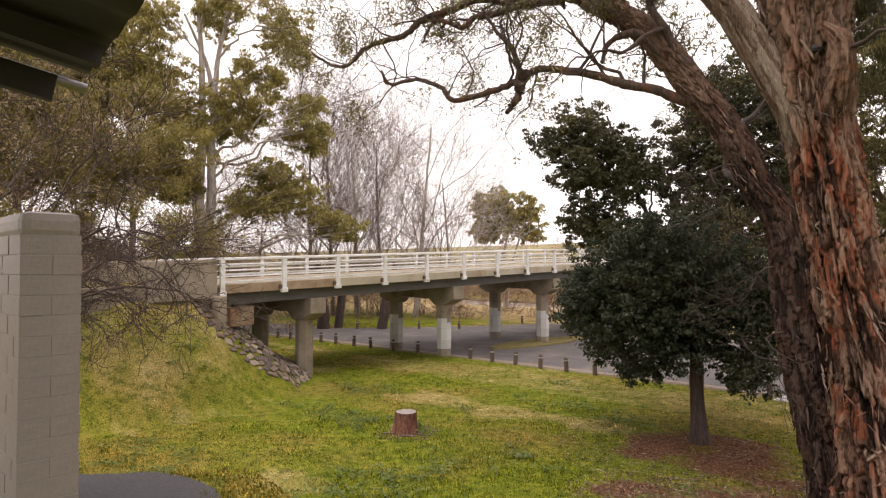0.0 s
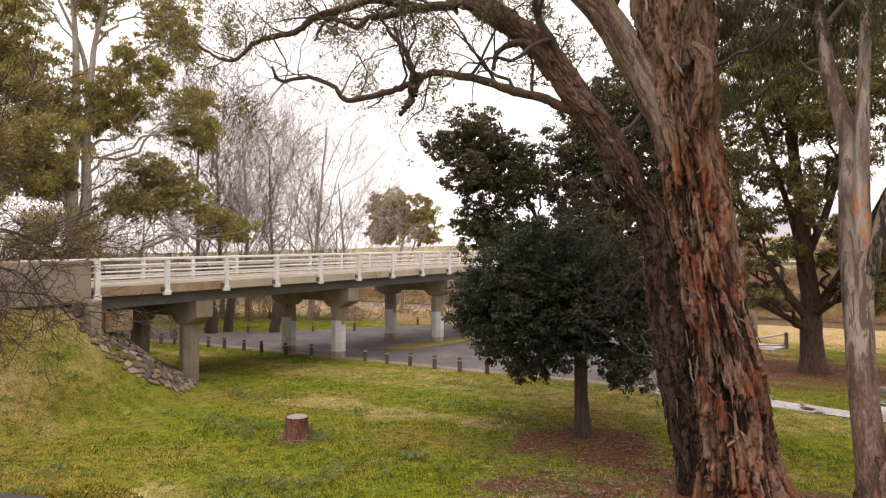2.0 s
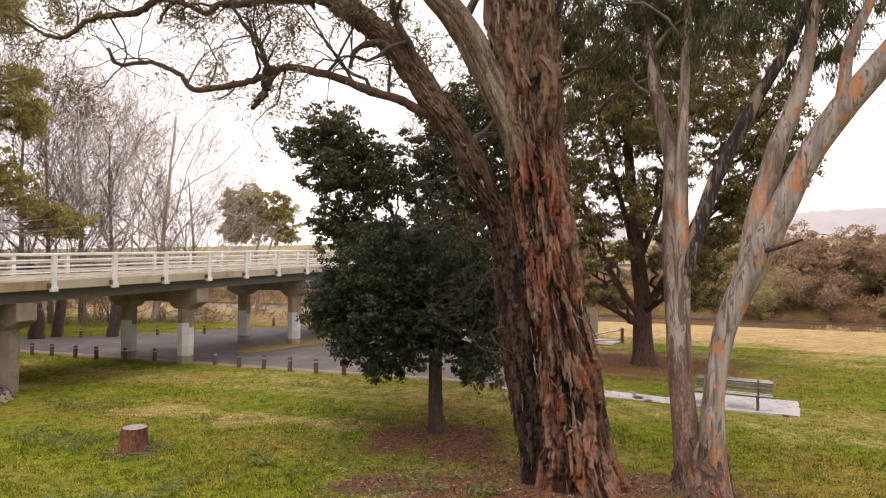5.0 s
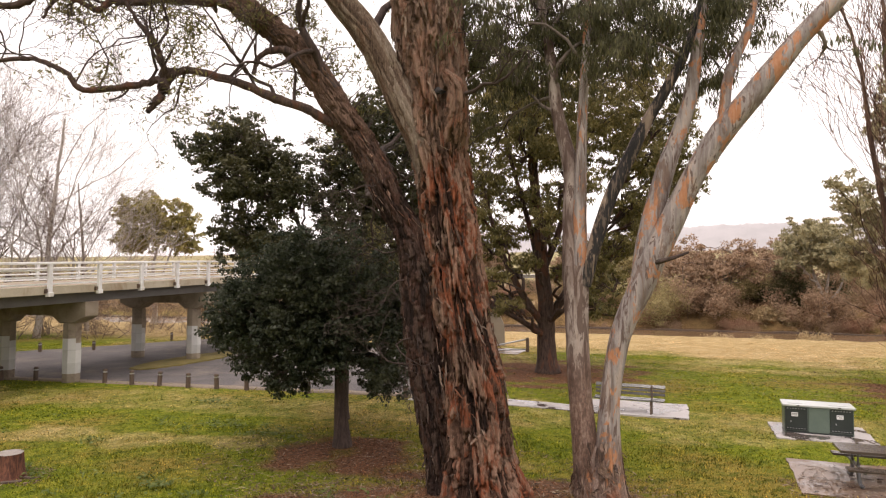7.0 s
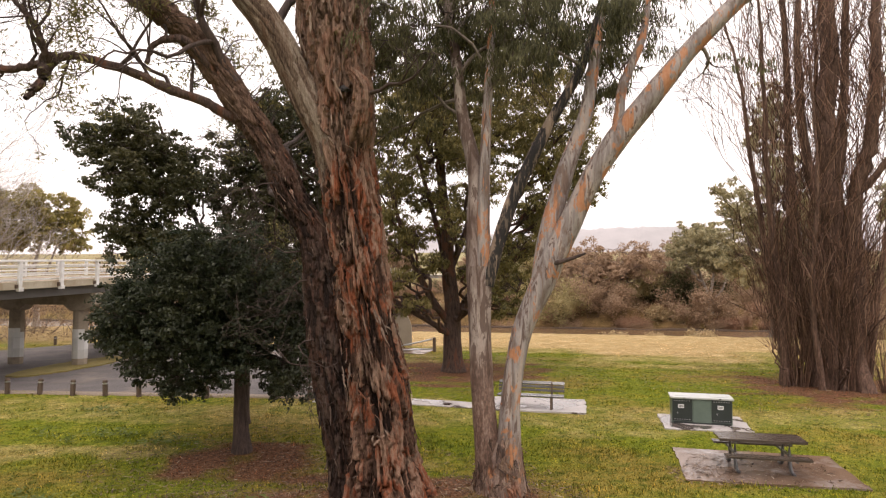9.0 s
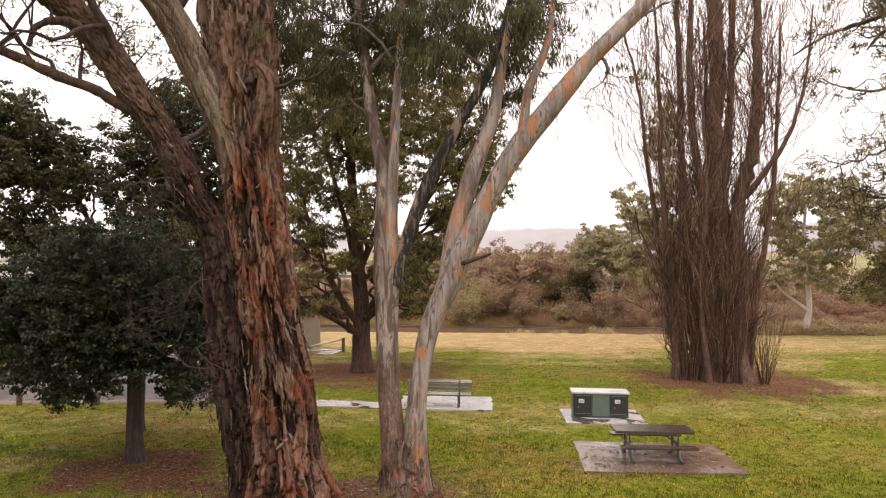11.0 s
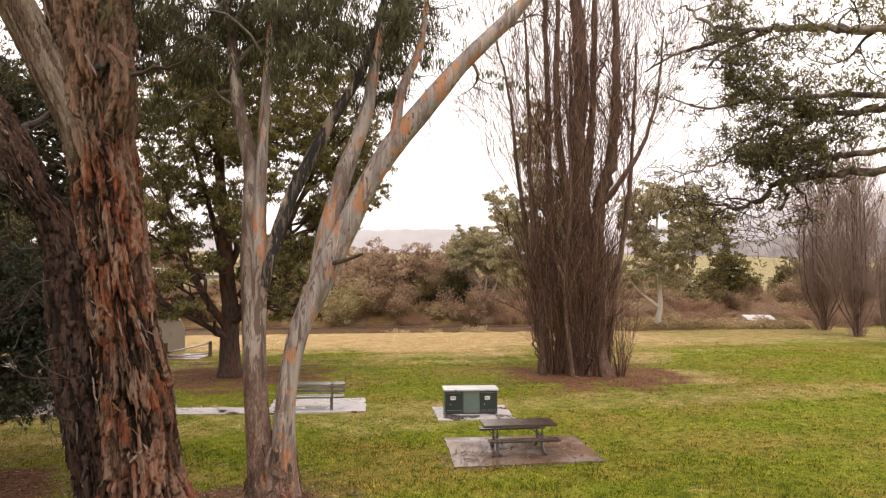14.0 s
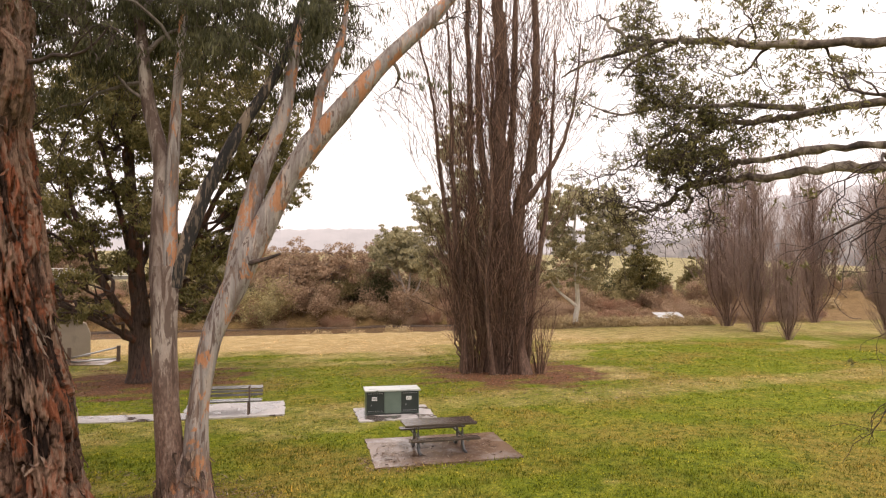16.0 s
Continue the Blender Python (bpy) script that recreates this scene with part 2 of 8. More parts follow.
M = {}
M["bark_shaggy"] = plate_bark("shaggy_bark", ((0.27, (0.016, 0.009, 0.007)), (0.43, (0.08, 0.043, 0.03)), (0.57, (0.155, 0.09, 0.064)), (0.75, (0.3, 0.215, 0.165))), (0.27, 0.082, 0.038), (0.3, 0.21, 0.158), 0.85, (0.24, 0.16, 0.118))
M["bark_stem"] = plate_bark("leaning_stem_bark", ((0.25, (0.014, 0.009, 0.008)), (0.45, (0.036, 0.022, 0.018)), (0.6, (0.066, 0.041, 0.033)), (0.78, (0.11, 0.078, 0.064))), (0.09, 0.04, 0.026), (0.08, 0.057, 0.046), 0.5, (0.25, 0.16, 0.118))
M["bark_limb"] = plate_bark("streaky_limb_bark", ((0.25, (0.07, 0.047, 0.034)), (0.42, (0.17, 0.12, 0.088)), (0.58, (0.27, 0.21, 0.155)), (0.75, (0.38, 0.32, 0.25))), (0.14, 0.08, 0.052), (0.3, 0.25, 0.2), 0.8)
M["bark_plates"] = island_material("bark_plates", ((0.0, (0.05, 0.03, 0.024)), (0.3, (0.12, 0.075, 0.056)), (0.6, (0.165, 0.1, 0.072)), (0.9, (0.22, 0.15, 0.115)), (1.0, (0.34, 0.26, 0.2))), patch=(0.24, 0.088, 0.045))
M["bark_plates_grey"] = island_material("bark_plates_grey", ((0.0, (0.06, 0.037, 0.028)), (0.4, (0.16, 0.105, 0.078)), (0.7, (0.23, 0.165, 0.125)), (1.0, (0.36, 0.285, 0.22))), patch=(0.2, 0.1, 0.062))
M["bark_plates_dark"] = island_material("bark_plates_dark", ((0.0, (0.014, 0.01, 0.009)), (0.4, (0.045, 0.029, 0.025)), (0.7, (0.08, 0.055, 0.046)), (1.0, (0.17, 0.125, 0.1))))
M["bark_brown"] = bark_material("brown_bark", ((0.36, (0.022, 0.013, 0.011)), (0.5, (0.075, 0.045, 0.035)), (0.7, (0.15, 0.1, 0.078))), stretch=(6, 6, 1.0), strength=1.0, dist=0.06, second=(0.14, 0.055, 0.03))
M["bark_dark"] = bark_material("dark_bark", ((0.3, (0.02, 0.014, 0.013)), (0.55, (0.075, 0.05, 0.042)), (0.8, (0.17, 0.12, 0.1))))
M["bark_smooth"] = gum_bark("smooth_gum_bark", True)
M["bark_patchy"] = gum_bark("patchy_gum_bark", False)
# Near-black colour that stands for the shade inside the trunk's hollow.
M["hollow_dark"] = bark_material("painted_hollow_dark", ((0.3, (0.012, 0.011, 0.012)), (0.6, (0.035, 0.03, 0.03)), (0.8, (0.11, 0.09, 0.08))))
M["bark_scorched"] = bark_material("scorched_bark", ((0.42, (0.015, 0.013, 0.013)), (0.54, (0.03, 0.026, 0.024)), (0.57, (0.3, 0.22, 0.16)), (0.8, (0.42, 0.34, 0.27))), stretch=(3, 3, 0.5), scale=1.5, strength=0.4, dist=0.02)
M["bark_pale"] = bark_material("pale_bark", ((0.3, (0.16, 0.12, 0.1)), (0.5, (0.42, 0.37, 0.33)), (0.8, (0.62, 0.57, 0.52))), strength=0.3)
M["bark_grey"] = bark_material("grey_bark", ((0.3, (0.1, 0.08, 0.07)), (0.55, (0.22, 0.18, 0.155)), (0.8, (0.34, 0.29, 0.25))), strength=0.5)
M["bark_poplar"] = bark_material("poplar_bark", ((0.35, (0.03, 0.018, 0.013)), (0.5, (0.115, 0.065, 0.046)), (0.7, (0.27, 0.17, 0.125))), strength=0.8)
M["twig"] = bark_material("twigs", ((0.35, (0.09, 0.058, 0.047)), (0.55, (0.19, 0.13, 0.105)), (0.75, (0.29, 0.215, 0.175))), strength=0.2)
M["twig_dark"] = bark_material("dark_twigs", ((0.3, (0.03, 0.02, 0.018)), (0.6, (0.075, 0.05, 0.042)), (0.8, (0.12, 0.085, 0.07))), strength=0.2)
M["leaf_gum"] = leaf_material("gum_leaves", (0.13, 0.125, 0.04), (0.3, 0.26, 0.082), pale=(0.46, 0.37, 0.12))
M["leaf_gum_grey"] = leaf_material("grey_gum_leaves", (0.04, 0.045, 0.021), (0.1, 0.1, 0.045), pale=(0.18, 0.165, 0.075))
M["leaf_dark"] = leaf_material("dark_glossy_leaves", (0.02, 0.03, 0.018), (0.046, 0.062, 0.034), rough=0.36, pale=(0.085, 0.088, 0.045))
M["leaf_open"] = leaf_material("bronze_green_leaves", (0.024, 0.032, 0.015), (0.06, 0.068, 0.03), rough=0.4, pale=(0.12, 0.105, 0.045))
M["leaf_spread"] = leaf_material("bronze_olive_leaves", (0.07, 0.068, 0.024), (0.165, 0.145, 0.05), pale=(0.28, 0.225, 0.08))
M["leaf_over"] = leaf_material("mid_olive_leaves", (0.075, 0.075, 0.03), (0.17, 0.155, 0.06), pale=(0.28, 0.235, 0.09))
# Olive, bank and brown leaf colours are lightened in part to imitate haze.
M["leaf_olive"] = leaf_material("olive_leaves", (0.22, 0.185, 0.09), (0.4, 0.335, 0.165), pale=(0.5, 0.42, 0.21))
M["leaf_bank"] = leaf_material("grey_olive_bank_leaves", (0.19, 0.175, 0.1), (0.38, 0.34, 0.2), pale=(0.5, 0.44, 0.26))
M["leaf_brown"] = leaf_material("brown_scrub", (0.27, 0.18, 0.12), (0.46, 0.325, 0.225), rough=0.8, pale=(0.4, 0.28, 0.18))
M["leaf_rust"] = leaf_material("rust_scrub", (0.26, 0.14, 0.09), (0.43, 0.25, 0.165), rough=0.8, pale=(0.46, 0.32, 0.22))
M["leaf_straw"] = leaf_material("straw_reeds", (0.34, 0.255, 0.14), (0.55, 0.43, 0.26), rough=0.9)
M["concrete"] = plain("weathered_concrete", (0.21, 0.167, 0.122), (0.4, 0.335, 0.262), 1.6, 0.85, 30, 0.3, 0.01, stain=(0.16, 0.12, 0.09))
M["concrete_rust"] = plain("rust_stained_concrete", (0.2, 0.11, 0.06), (0.5, 0.4, 0.27), 1.2, 0.85, 30, 0.3, 0.01, stain=(0.24, 0.1, 0.04))


def wet_slab(name):
    """Pale concrete with dark glossy wet places and a leaf-brown tinge."""
    m, nt, p = material(name)
    vec = coords(nt)
    n1, n2 = noise_tex(nt, vec, 0.75, 5, 0.6, 0.5), noise_tex(nt, vec, 14, 5, 0.7)
    col = ramp(nt, n2, (0.3, (0.36, 0.33, 0.33)), (0.7, (0.52, 0.49, 0.49)))
    wet = ramp(nt, n1, (0.5, (0, 0, 0)), (0.56, (1, 1, 1)))
    col = mix(nt, wet, col, (0.1, 0.078, 0.07))
    link(nt, col, p.inputs["Base Color"])
    link(nt, ramp(nt, n1, (0.5, (0.6, 0.6, 0.6)), (0.56, (0.12, 0.12, 0.12))), p.inputs["Roughness"])
    bump(nt, p, n2, 0.1, 0.004)
    return m


M["concrete_slab"] = wet_slab("wet_concrete_slab")
M["white_paint"] = plain("white_paint", (0.76, 0.76, 0.76), (0.86, 0.86, 0.86), 2.0, 0.5, 40, 0.1, 0.004, stain=(0.6, 0.56, 0.5))
M["grey_paint"] = plain("grey_patch_paint", (0.5, 0.5, 0.49), (0.62, 0.62, 0.6), 2.0, 0.7, 40, 0.1, 0.004)
M["pale_patch"] = plain("pale_patch_paint", (0.6, 0.6, 0.59), (0.7, 0.7, 0.68), 2.0, 0.7, 40, 0.1, 0.004)
M["steel_girder"] = plain("dark_grey_girder", (0.085, 0.08, 0.076), (0.14, 0.132, 0.125), 1.5, 0.6, 25, 0.15, 0.006)
M["cream_beam"] = plain("cream_kerb_concrete", (0.42, 0.36, 0.26), (0.6, 0.54, 0.43), 0.7, 0.8, 25, 0.2, 0.008, stain=(0.3, 0.2, 0.11), stretch=(1, 1, 0.5))
M["timber_post"] = plain("brown_timber_post", (0.07, 0.047, 0.035), (0.15, 0.105, 0.08), 3, 0.8, 30, 0.4, 0.01, stretch=(4, 4, 1))
M["bark_white"] = bark_material("white_bark", ((0.3, (0.4, 0.36, 0.32)), (0.5, (0.66, 0.62, 0.57)), (0.8, (0.78, 0.75, 0.7))), strength=0.2)
M["twig_warm"] = island_material("warm_twigs", ((0.0, (0.04, 0.021, 0.015)), (0.4, (0.13, 0.07, 0.048)), (0.8, (0.26, 0.15, 0.105)), (1.0, (0.4, 0.26, 0.19))))
M["twig_rose"] = bark_material("rosy_twigs", ((0.3, (0.19, 0.12, 0.1)), (0.7, (0.38, 0.27, 0.23))), strength=0.2)
M["bark_mottled"] = bark_material("mottled_limb_bark", ((0.4, (0.035, 0.026, 0.022)), (0.5, (0.11, 0.08, 0.062)), (0.58, (0.3, 0.25, 0.2)), (0.75, (0.45, 0.39, 0.33))), stretch=(1.6, 1.6, 1.6), scale=1.6, strength=0.5, dist=0.03)
M["twig_pale"] = bark_material("pale_twigs", ((0.3, (0.34, 0.29, 0.27)), (0.7, (0.58, 0.52, 0.49))), strength=0.1)
M["timber_dark"] = plain("weathered_timber", (0.07, 0.045, 0.035), (0.17, 0.12, 0.09), 3, 0.75, 30, 0.4, 0.01, stretch=(4, 4, 1))
M["slab_dirty"] = plain("leaf_stained_slab", (0.13, 0.078, 0.052), (0.26, 0.175, 0.125), 1.0, 0.24, 40, 0.2, 0.006, stain=(0.4, 0.365, 0.36))
M["river_beige"] = plain("beige_render", (0.2, 0.165, 0.125), (0.3, 0.255, 0.2), 0.8, 0.8, 30, 0.1, 0.005, stain=(0.13, 0.105, 0.085))
M["stones"] = object_tones("pitching_stone", ((0.0, (0.09, 0.07, 0.066)), (0.4, (0.18, 0.13, 0.11)), (0.7, (0.25, 0.175, 0.14)), (1.0, (0.4, 0.32, 0.26))))
M["litter_bits"] = island_material("litter_bits", ((0.0, (0.05, 0.03, 0.022)), (0.5, (0.15, 0.085, 0.055)), (0.85, (0.27, 0.19, 0.13)), (1.0, (0.45, 0.37, 0.29))))
M["leaf_weed"] = leaf_material("weed_leaves", (0.07, 0.1, 0.02), (0.13, 0.175, 0.035), pale=(0.2, 0.24, 0.08))
M["dull_grass"] = plain("dull_straw_grass", (0.14, 0.12, 0.03), (0.28, 0.21, 0.07), 1.2, 0.9, 30, 0.5, 0.02)
M["mud"] = plain("dark_river_mud", (0.03, 0.019, 0.013), (0.085, 0.05, 0.034), 0.8, 0.7, 12, 0.6, 0.05)
M["gravel"] = plain("brown_gravel", (0.14, 0.105, 0.085), (0.34, 0.27, 0.21), 14, 0.9, 50, 0.25, 0.008, stain=(0.17, 0.16, 0.06))
M["asphalt"] = plain("bitumen", (0.058, 0.051, 0.052), (0.15, 0.134, 0.132), 0.6, 0.8, 40, 0.8, 0.02, stain=(0.2, 0.165, 0.135))
M["asphalt_wet"] = plain("dark_wet_bitumen", (0.02, 0.018, 0.02), (0.085, 0.078, 0.083), 45, 0.7, 110, 0.9, 0.02)
M["wall_paint"] = plain("greige_painted_brick", (0.215, 0.184, 0.165), (0.28, 0.242, 0.218), 5.0, 0.5, 45, 0.45, 0.008)
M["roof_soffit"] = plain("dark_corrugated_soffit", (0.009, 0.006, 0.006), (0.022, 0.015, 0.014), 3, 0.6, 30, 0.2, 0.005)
M["galvanised"] = plain("galvanised_steel", (0.35, 0.36, 0.38), (0.55, 0.56, 0.58), 5, 0.35, 50, 0.1, 0.002, metal=0.9)


# ---- ground ----
ROAD, SIDE = np.array((0.719, 0.695)), np.array((0.695, -0.719))   # along the bridge; out of it towards the park
BRIDGE0 = np.array((0.63, 32.85))                                  # on the near edge of the deck


def ease(a, b, v):
    t = np.clip((v - a) / (b - a), 0, 1)
    return t * t * (3 - 2 * t)


def wavy(x, y, size, seed=0.0):
    """A cheap smooth unevenness between -1 and 1."""
    a, b = x / size + seed, y / size - seed * 1.7
    return (np.sin(a * 1.3 + 1.7 * np.sin(b * 0.9)) + np.sin(b * 1.7 + 1.3 * np.sin(a * 1.1 + 2.0)) + np.sin((a + b) * 2.3 + 0.7)) / 3


def river(x, y):
    """Metres past the grass edge of the near river bank."""
    return 0.73 * x + 0.68 * y - 57.8


CARPARK = [(-34, 60.5), (-7.6, 41.4), (13.4, 22.6), (16, 25), (18, 33), (20, 42), (12, 54), (0, 50), (-8, 48.8), (-30, 65)]


def inside(poly, x, y):
    got = np.zeros(np.shape(x), bool)
    for (xa, ya), (xb, yb) in zip(poly, poly[1:] + poly[:1]):
        got ^= ((ya > y) != (yb > y)) & (x < (xb - xa) * (y - ya) / (yb - ya + 1e-12) + xa)
    return got


def height(x, y):
    x, y = np.asarray(x, float), np.asarray(y, float)
    d, az = np.hypot(x, y), np.degrees(np.arctan2(x, y))
    edge = 3.7 + 1.7 * ease(8, 18, -az) * ease(-150, -100, az)
    bank = 3.1 * np.exp(-np.clip(d - edge, 0, None) / 3.6) * (1 - ease(9.5, 14.5, d))
    mound = 0.34 * np.exp(-(((x - 7.6) ** 2 + (y - 11.2) ** 2) / 3.4)) + 0.22 * np.exp(-(((x - 9.8) ** 2 + (y - 9.97) ** 2) / 1.2))
    s = (x - BRIDGE0[0]) * ROAD[0] + (y - BRIDGE0[1]) * ROAD[1]
    v = (x - BRIDGE0[0]) * SIDE[0] + (y - BRIDGE0[1]) * SIDE[1]
    top = np.clip(4.05 + 0.035 * (s + 12), 3.3, None)
    ragged = 0.25 * wavy(x, y, 1.3, 2.0)
    fall = np.hypot(np.hypot(np.clip(v + 0.4 + 0.38 * np.clip(s + 13.8, 0, 6) + ragged, 0, None), np.clip(-v - 7.2, 0, None)) / 1.05, np.clip(s + 13.8 + ragged, 0, None) / 1.46)
    fill = np.clip(top - fall, 0, None)
    z = np.maximum(bank, fill) + 0.35 * np.minimum(bank, fill) + mound
    z = z + (0.02 + 0.02 * wavy(x, y, 2.1)) * ease(0, 3, d) * ~inside(CARPARK, x, y)
    q = river(x, y)
    bed = 1 - ease(20, 29, 0.68 * x - 0.73 * y)          # the river bends away behind the scrub
    z = z - 2.6 * ease(0.3, 3.2, q) * (1 - ease(24, 30, q)) * bed - 0.5 * ease(0.5, 5, q) * (1 - bed) * (1 - ease(24, 40, q))
    z = z + 2.5 * ease(24, 40, q) + 22 * ease(70, 420, q) + 10 * ease(420, 900, q)
    back = (-0.55 * x + 0.83 * y) - 62                 # gentle rise behind the car park
    return z + 3.0 * ease(0, 60, back) * (q < 10)


def axis_steps(lo, hi, fine, near, far):
    """Coordinates that are fine between lo and hi and widen out to far."""
    out = list(np.arange(lo, hi, fine))
    step, at = fine, hi
    while at < far:
        out.append(at)
        step = min(step * 1.12, near)
        at += step
    step, at = fine, lo
    while at > -far:
        step = min(step * 1.12, near)
        at -= step
        out.insert(0, at)
    return np.array(out)


gx, gy = axis_steps(-22, 40, 0.4, 60, 1500), axis_steps(-6, 46, 0.4, 60, 1500)
GX, GY = np.meshgrid(gx, gy, indexing="ij")
GZ = height(GX, GY)
soup = Soup()
ii, jj = np.meshgrid(np.arange(len(gx) - 1), np.arange(len(gy) - 1), indexing="ij")
quad = np.stack([ii * len(gy) + jj, (ii + 1) * len(gy) + jj, (ii + 1) * len(gy) + jj + 1, ii * len(gy) + jj + 1], -1).reshape(-1, 4)
soup.add(np.stack([GX, GY, GZ], -1).reshape(-1, 3), quad)
ground_mesh = soup.mesh("ground")

TREES_WITH_LITTER = [(7.2, 11.2, 4.4), (9.8, 9.97, 1.7), (6.5, 16.6, 3.2), (5.2, 12.0, 2.2), (21.13, 26.0, 7.0), (31.6, 11.6, 7.5), (-1.0, 18.2, 0.8), (4.0, 13.5, 1.2)]


def paint(name, values):
    ground_mesh.attributes.new(name, "FLOAT", "POINT").data.foreach_set("value", values.astype(np.float32).ravel())


def cover(x, y):
    """How much leaf litter and how much dry straw lies at a place."""
    fallen = np.zeros(np.shape(x))
    for tx, ty, tr in TREES_WITH_LITTER:
        fallen = np.maximum(fallen, 1 - ease(0.35, 1.0, np.hypot(x - tx, y - ty) / tr + 0.25 * wavy(x, y, 0.8)))
    q = river(x, y)
    v = (x - BRIDGE0[0]) * SIDE[0] + (y - BRIDGE0[1]) * SIDE[1]
    s = (x - BRIDGE0[0]) * ROAD[0] + (y - BRIDGE0[1]) * ROAD[1]
    straw = ease(-26, -6, q + 4 * wavy(x, y, 6) + 3 * wavy(x, y, 1.7, 4.0)) * (1 - ease(0, 3, q)) * (1 - 0.5 * ease(14, 34, 0.68 * x - 0.73 * y)) + 0.4 * ease(5.0, 1.0, v + 1.2 * wavy(x, y, 1.5)) * ease(-10.5, -13, s) * ease(-30, -10, v)
    straw = np.maximum(straw, 0.36 * ease(0.4, 2.2, 3.4 - np.abs((x * 0.665 + y * 0.747) - 22.6) + wavy(x, y, 2.5)) * (x > -3))
    straw = np.maximum(straw, 0.55 * ease(-0.1, 1.0, wavy(x, y * 2.2, 9.5, 3.0) * 0.8 + 0.5 * wavy(x, y, 1.9, 1.0) + 0.5 * wavy(x, y, 4.3, 5.0)) * ease(24, 34, x))
    straw = np.maximum(straw, 0.44 * ease(0.1, 0.9, wavy(x, y, 2.4, 9.0) + 0.5 * wavy(x, y, 0.9, 6.0)) * (x < 16) * ease(6, 9, np.hypot(x, y)))
    return fallen * (0.78 + 0.3 * wavy(x, y, 0.55, 7.0)), np.clip(straw, 0, 1)


litter, dry = cover(GX, GY)
Q = river(GX, GY)
paint("litter", litter)
paint("dry", dry)
paint("scrub", np.maximum(ease(22, 27, Q), ease(1, 5, Q) * ease(20, 28, 0.68 * GX - 0.73 * GY)) * (1 - ease(60, 90, Q)) + ease(0, 30, (-0.55 * GX + 0.83 * GY) - 60) * (Q < 10))
paint("pasture", ease(60, 90, Q))

gm, nt, p = material("grass_ground")
vec = coords(nt)
n_fine, n_mid, n_big = noise_tex(nt, vec, 9.0, 6, 0.7), noise_tex(nt, vec, 0.9, 5, 0.65), noise_tex(nt, vec, 0.16, 4, 0.6)


def attribute(nt, name):
    a = nt.nodes.new("ShaderNodeAttribute")
    a.attribute_name = name
    return a.outputs["Fac"]


green = ramp(nt, n_mid, (0.3, (0.1, 0.125, 0.014)), (0.5, (0.165, 0.186, 0.02)), (0.72, (0.265, 0.24, 0.044)))
green = mix(nt, ramp(nt, n_fine, (0.35, (0.45, 0.45, 0.45)), (0.7, (0, 0, 0))), green, (0.13, 0.16, 0.018))
green = mix(nt, ramp(nt, n_big, (0.47, (0, 0, 0)), (0.6, (0.6, 0.6, 0.6))), green, (0.26, 0.17, 0.06))
n_tuft = noise_tex(nt, vec, 3.2, 6, 0.75)
green = mix(nt, ramp(nt, n_tuft, (0.38, (0.9, 0.9, 0.9)), (0.52, (0, 0, 0))), green, (0.065, 0.088, 0.014))
green = mix(nt, ramp(nt, n_tuft, (0.56, (0, 0, 0)), (0.7, (0.5, 0.5, 0.5))), green, (0.29, 0.235, 0.065))
straw = ramp(nt, mix(nt, 0.5, n_fine, n_mid), (0.35, (0.25, 0.17, 0.082)), (0.5, (0.38, 0.275, 0.145)), (0.65, (0.54, 0.42, 0.265)))
leafy = ramp(nt, n_fine, (0.3, (0.05, 0.024, 0.016)), (0.5, (0.14, 0.067, 0.042)), (0.75, (0.29, 0.165, 0.11)))
brush = ramp(nt, n_mid, (0.3, (0.12, 0.075, 0.042)), (0.7, (0.26, 0.17, 0.09)))


def masked(name, noise_fac, lo, hi):
    return ramp(nt, mix(nt, 0.45, attribute(nt, name), noise_fac), (lo, (0, 0, 0)), (hi, (1, 1, 1)))


col = mix(nt, masked("dry", mix(nt, 0.5, n_mid, n_tuft), 0.36, 0.62), green, straw)
col = mix(nt, masked("litter", mix(nt, 0.5, n_mid, n_tuft), 0.42, 0.62), col, leafy)
col = mix(nt, attribute(nt, "scrub"), col, brush)
col = mix(nt, attribute(nt, "pasture"), col, ramp(nt, n_big, (0.35, (0.25, 0.215, 0.12)), (0.65, (0.34, 0.29, 0.18))))
link(nt, col, p.inputs["Base Color"])
p.inputs["Roughness"].default_value = 0.9
p.inputs["Specular IOR Level"].default_value = 0.04
isl = nt.nodes.new("ShaderNodeNewGeometry")
n_grain = noise_tex(nt, vec, 26.0, 5, 0.75)
col = mix(nt, 1.0, col, ramp(nt, n_grain, (0.34, (0.45, 0.46, 0.42)), (0.5, (1.3, 1.28, 1.2)), (0.66, (2.45, 2.25, 2.1))), "MULTIPLY")
col = mix(nt, 1.0, col, ramp(nt, isl.outputs["Random Per Island"], (0.0, (0.45, 0.5, 0.45)), (0.5, (1.0, 1.0, 1.0)), (0.85, (1.35, 1.3, 1.25)), (1.0, (2.7, 2.3, 2.1))), "MULTIPLY")
link(nt, col, p.inputs["Base Color"])
bump(nt, p, mix(nt, 0.5, n_grain, n_tuft), 0.5, 0.05)
ground_mesh.materials.append(gm)

# Blades let light through.
gb = gm.copy()
gb.name = "grass_blades"
nb = gb.node_tree
body = [n for n in nb.nodes if n.type == "BSDF_PRINCIPLED"][0]
through_light = nb.nodes.new("ShaderNodeBsdfTranslucent")
both = nb.nodes.new("ShaderNodeMixShader")
both.inputs["Fac"].default_value = 0.45
nb.links.new(body.inputs["Base Color"].links[0].from_socket, through_light.inputs["Color"])
nb.links.new(body.outputs["BSDF"], both.inputs[1])
nb.links.new(through_light.outputs["BSDF"], both.inputs[2])
nb.links.new(both.outputs["Shader"], [n for n in nb.nodes if n.type == "OUTPUT_MATERIAL"][0].inputs["Surface"])
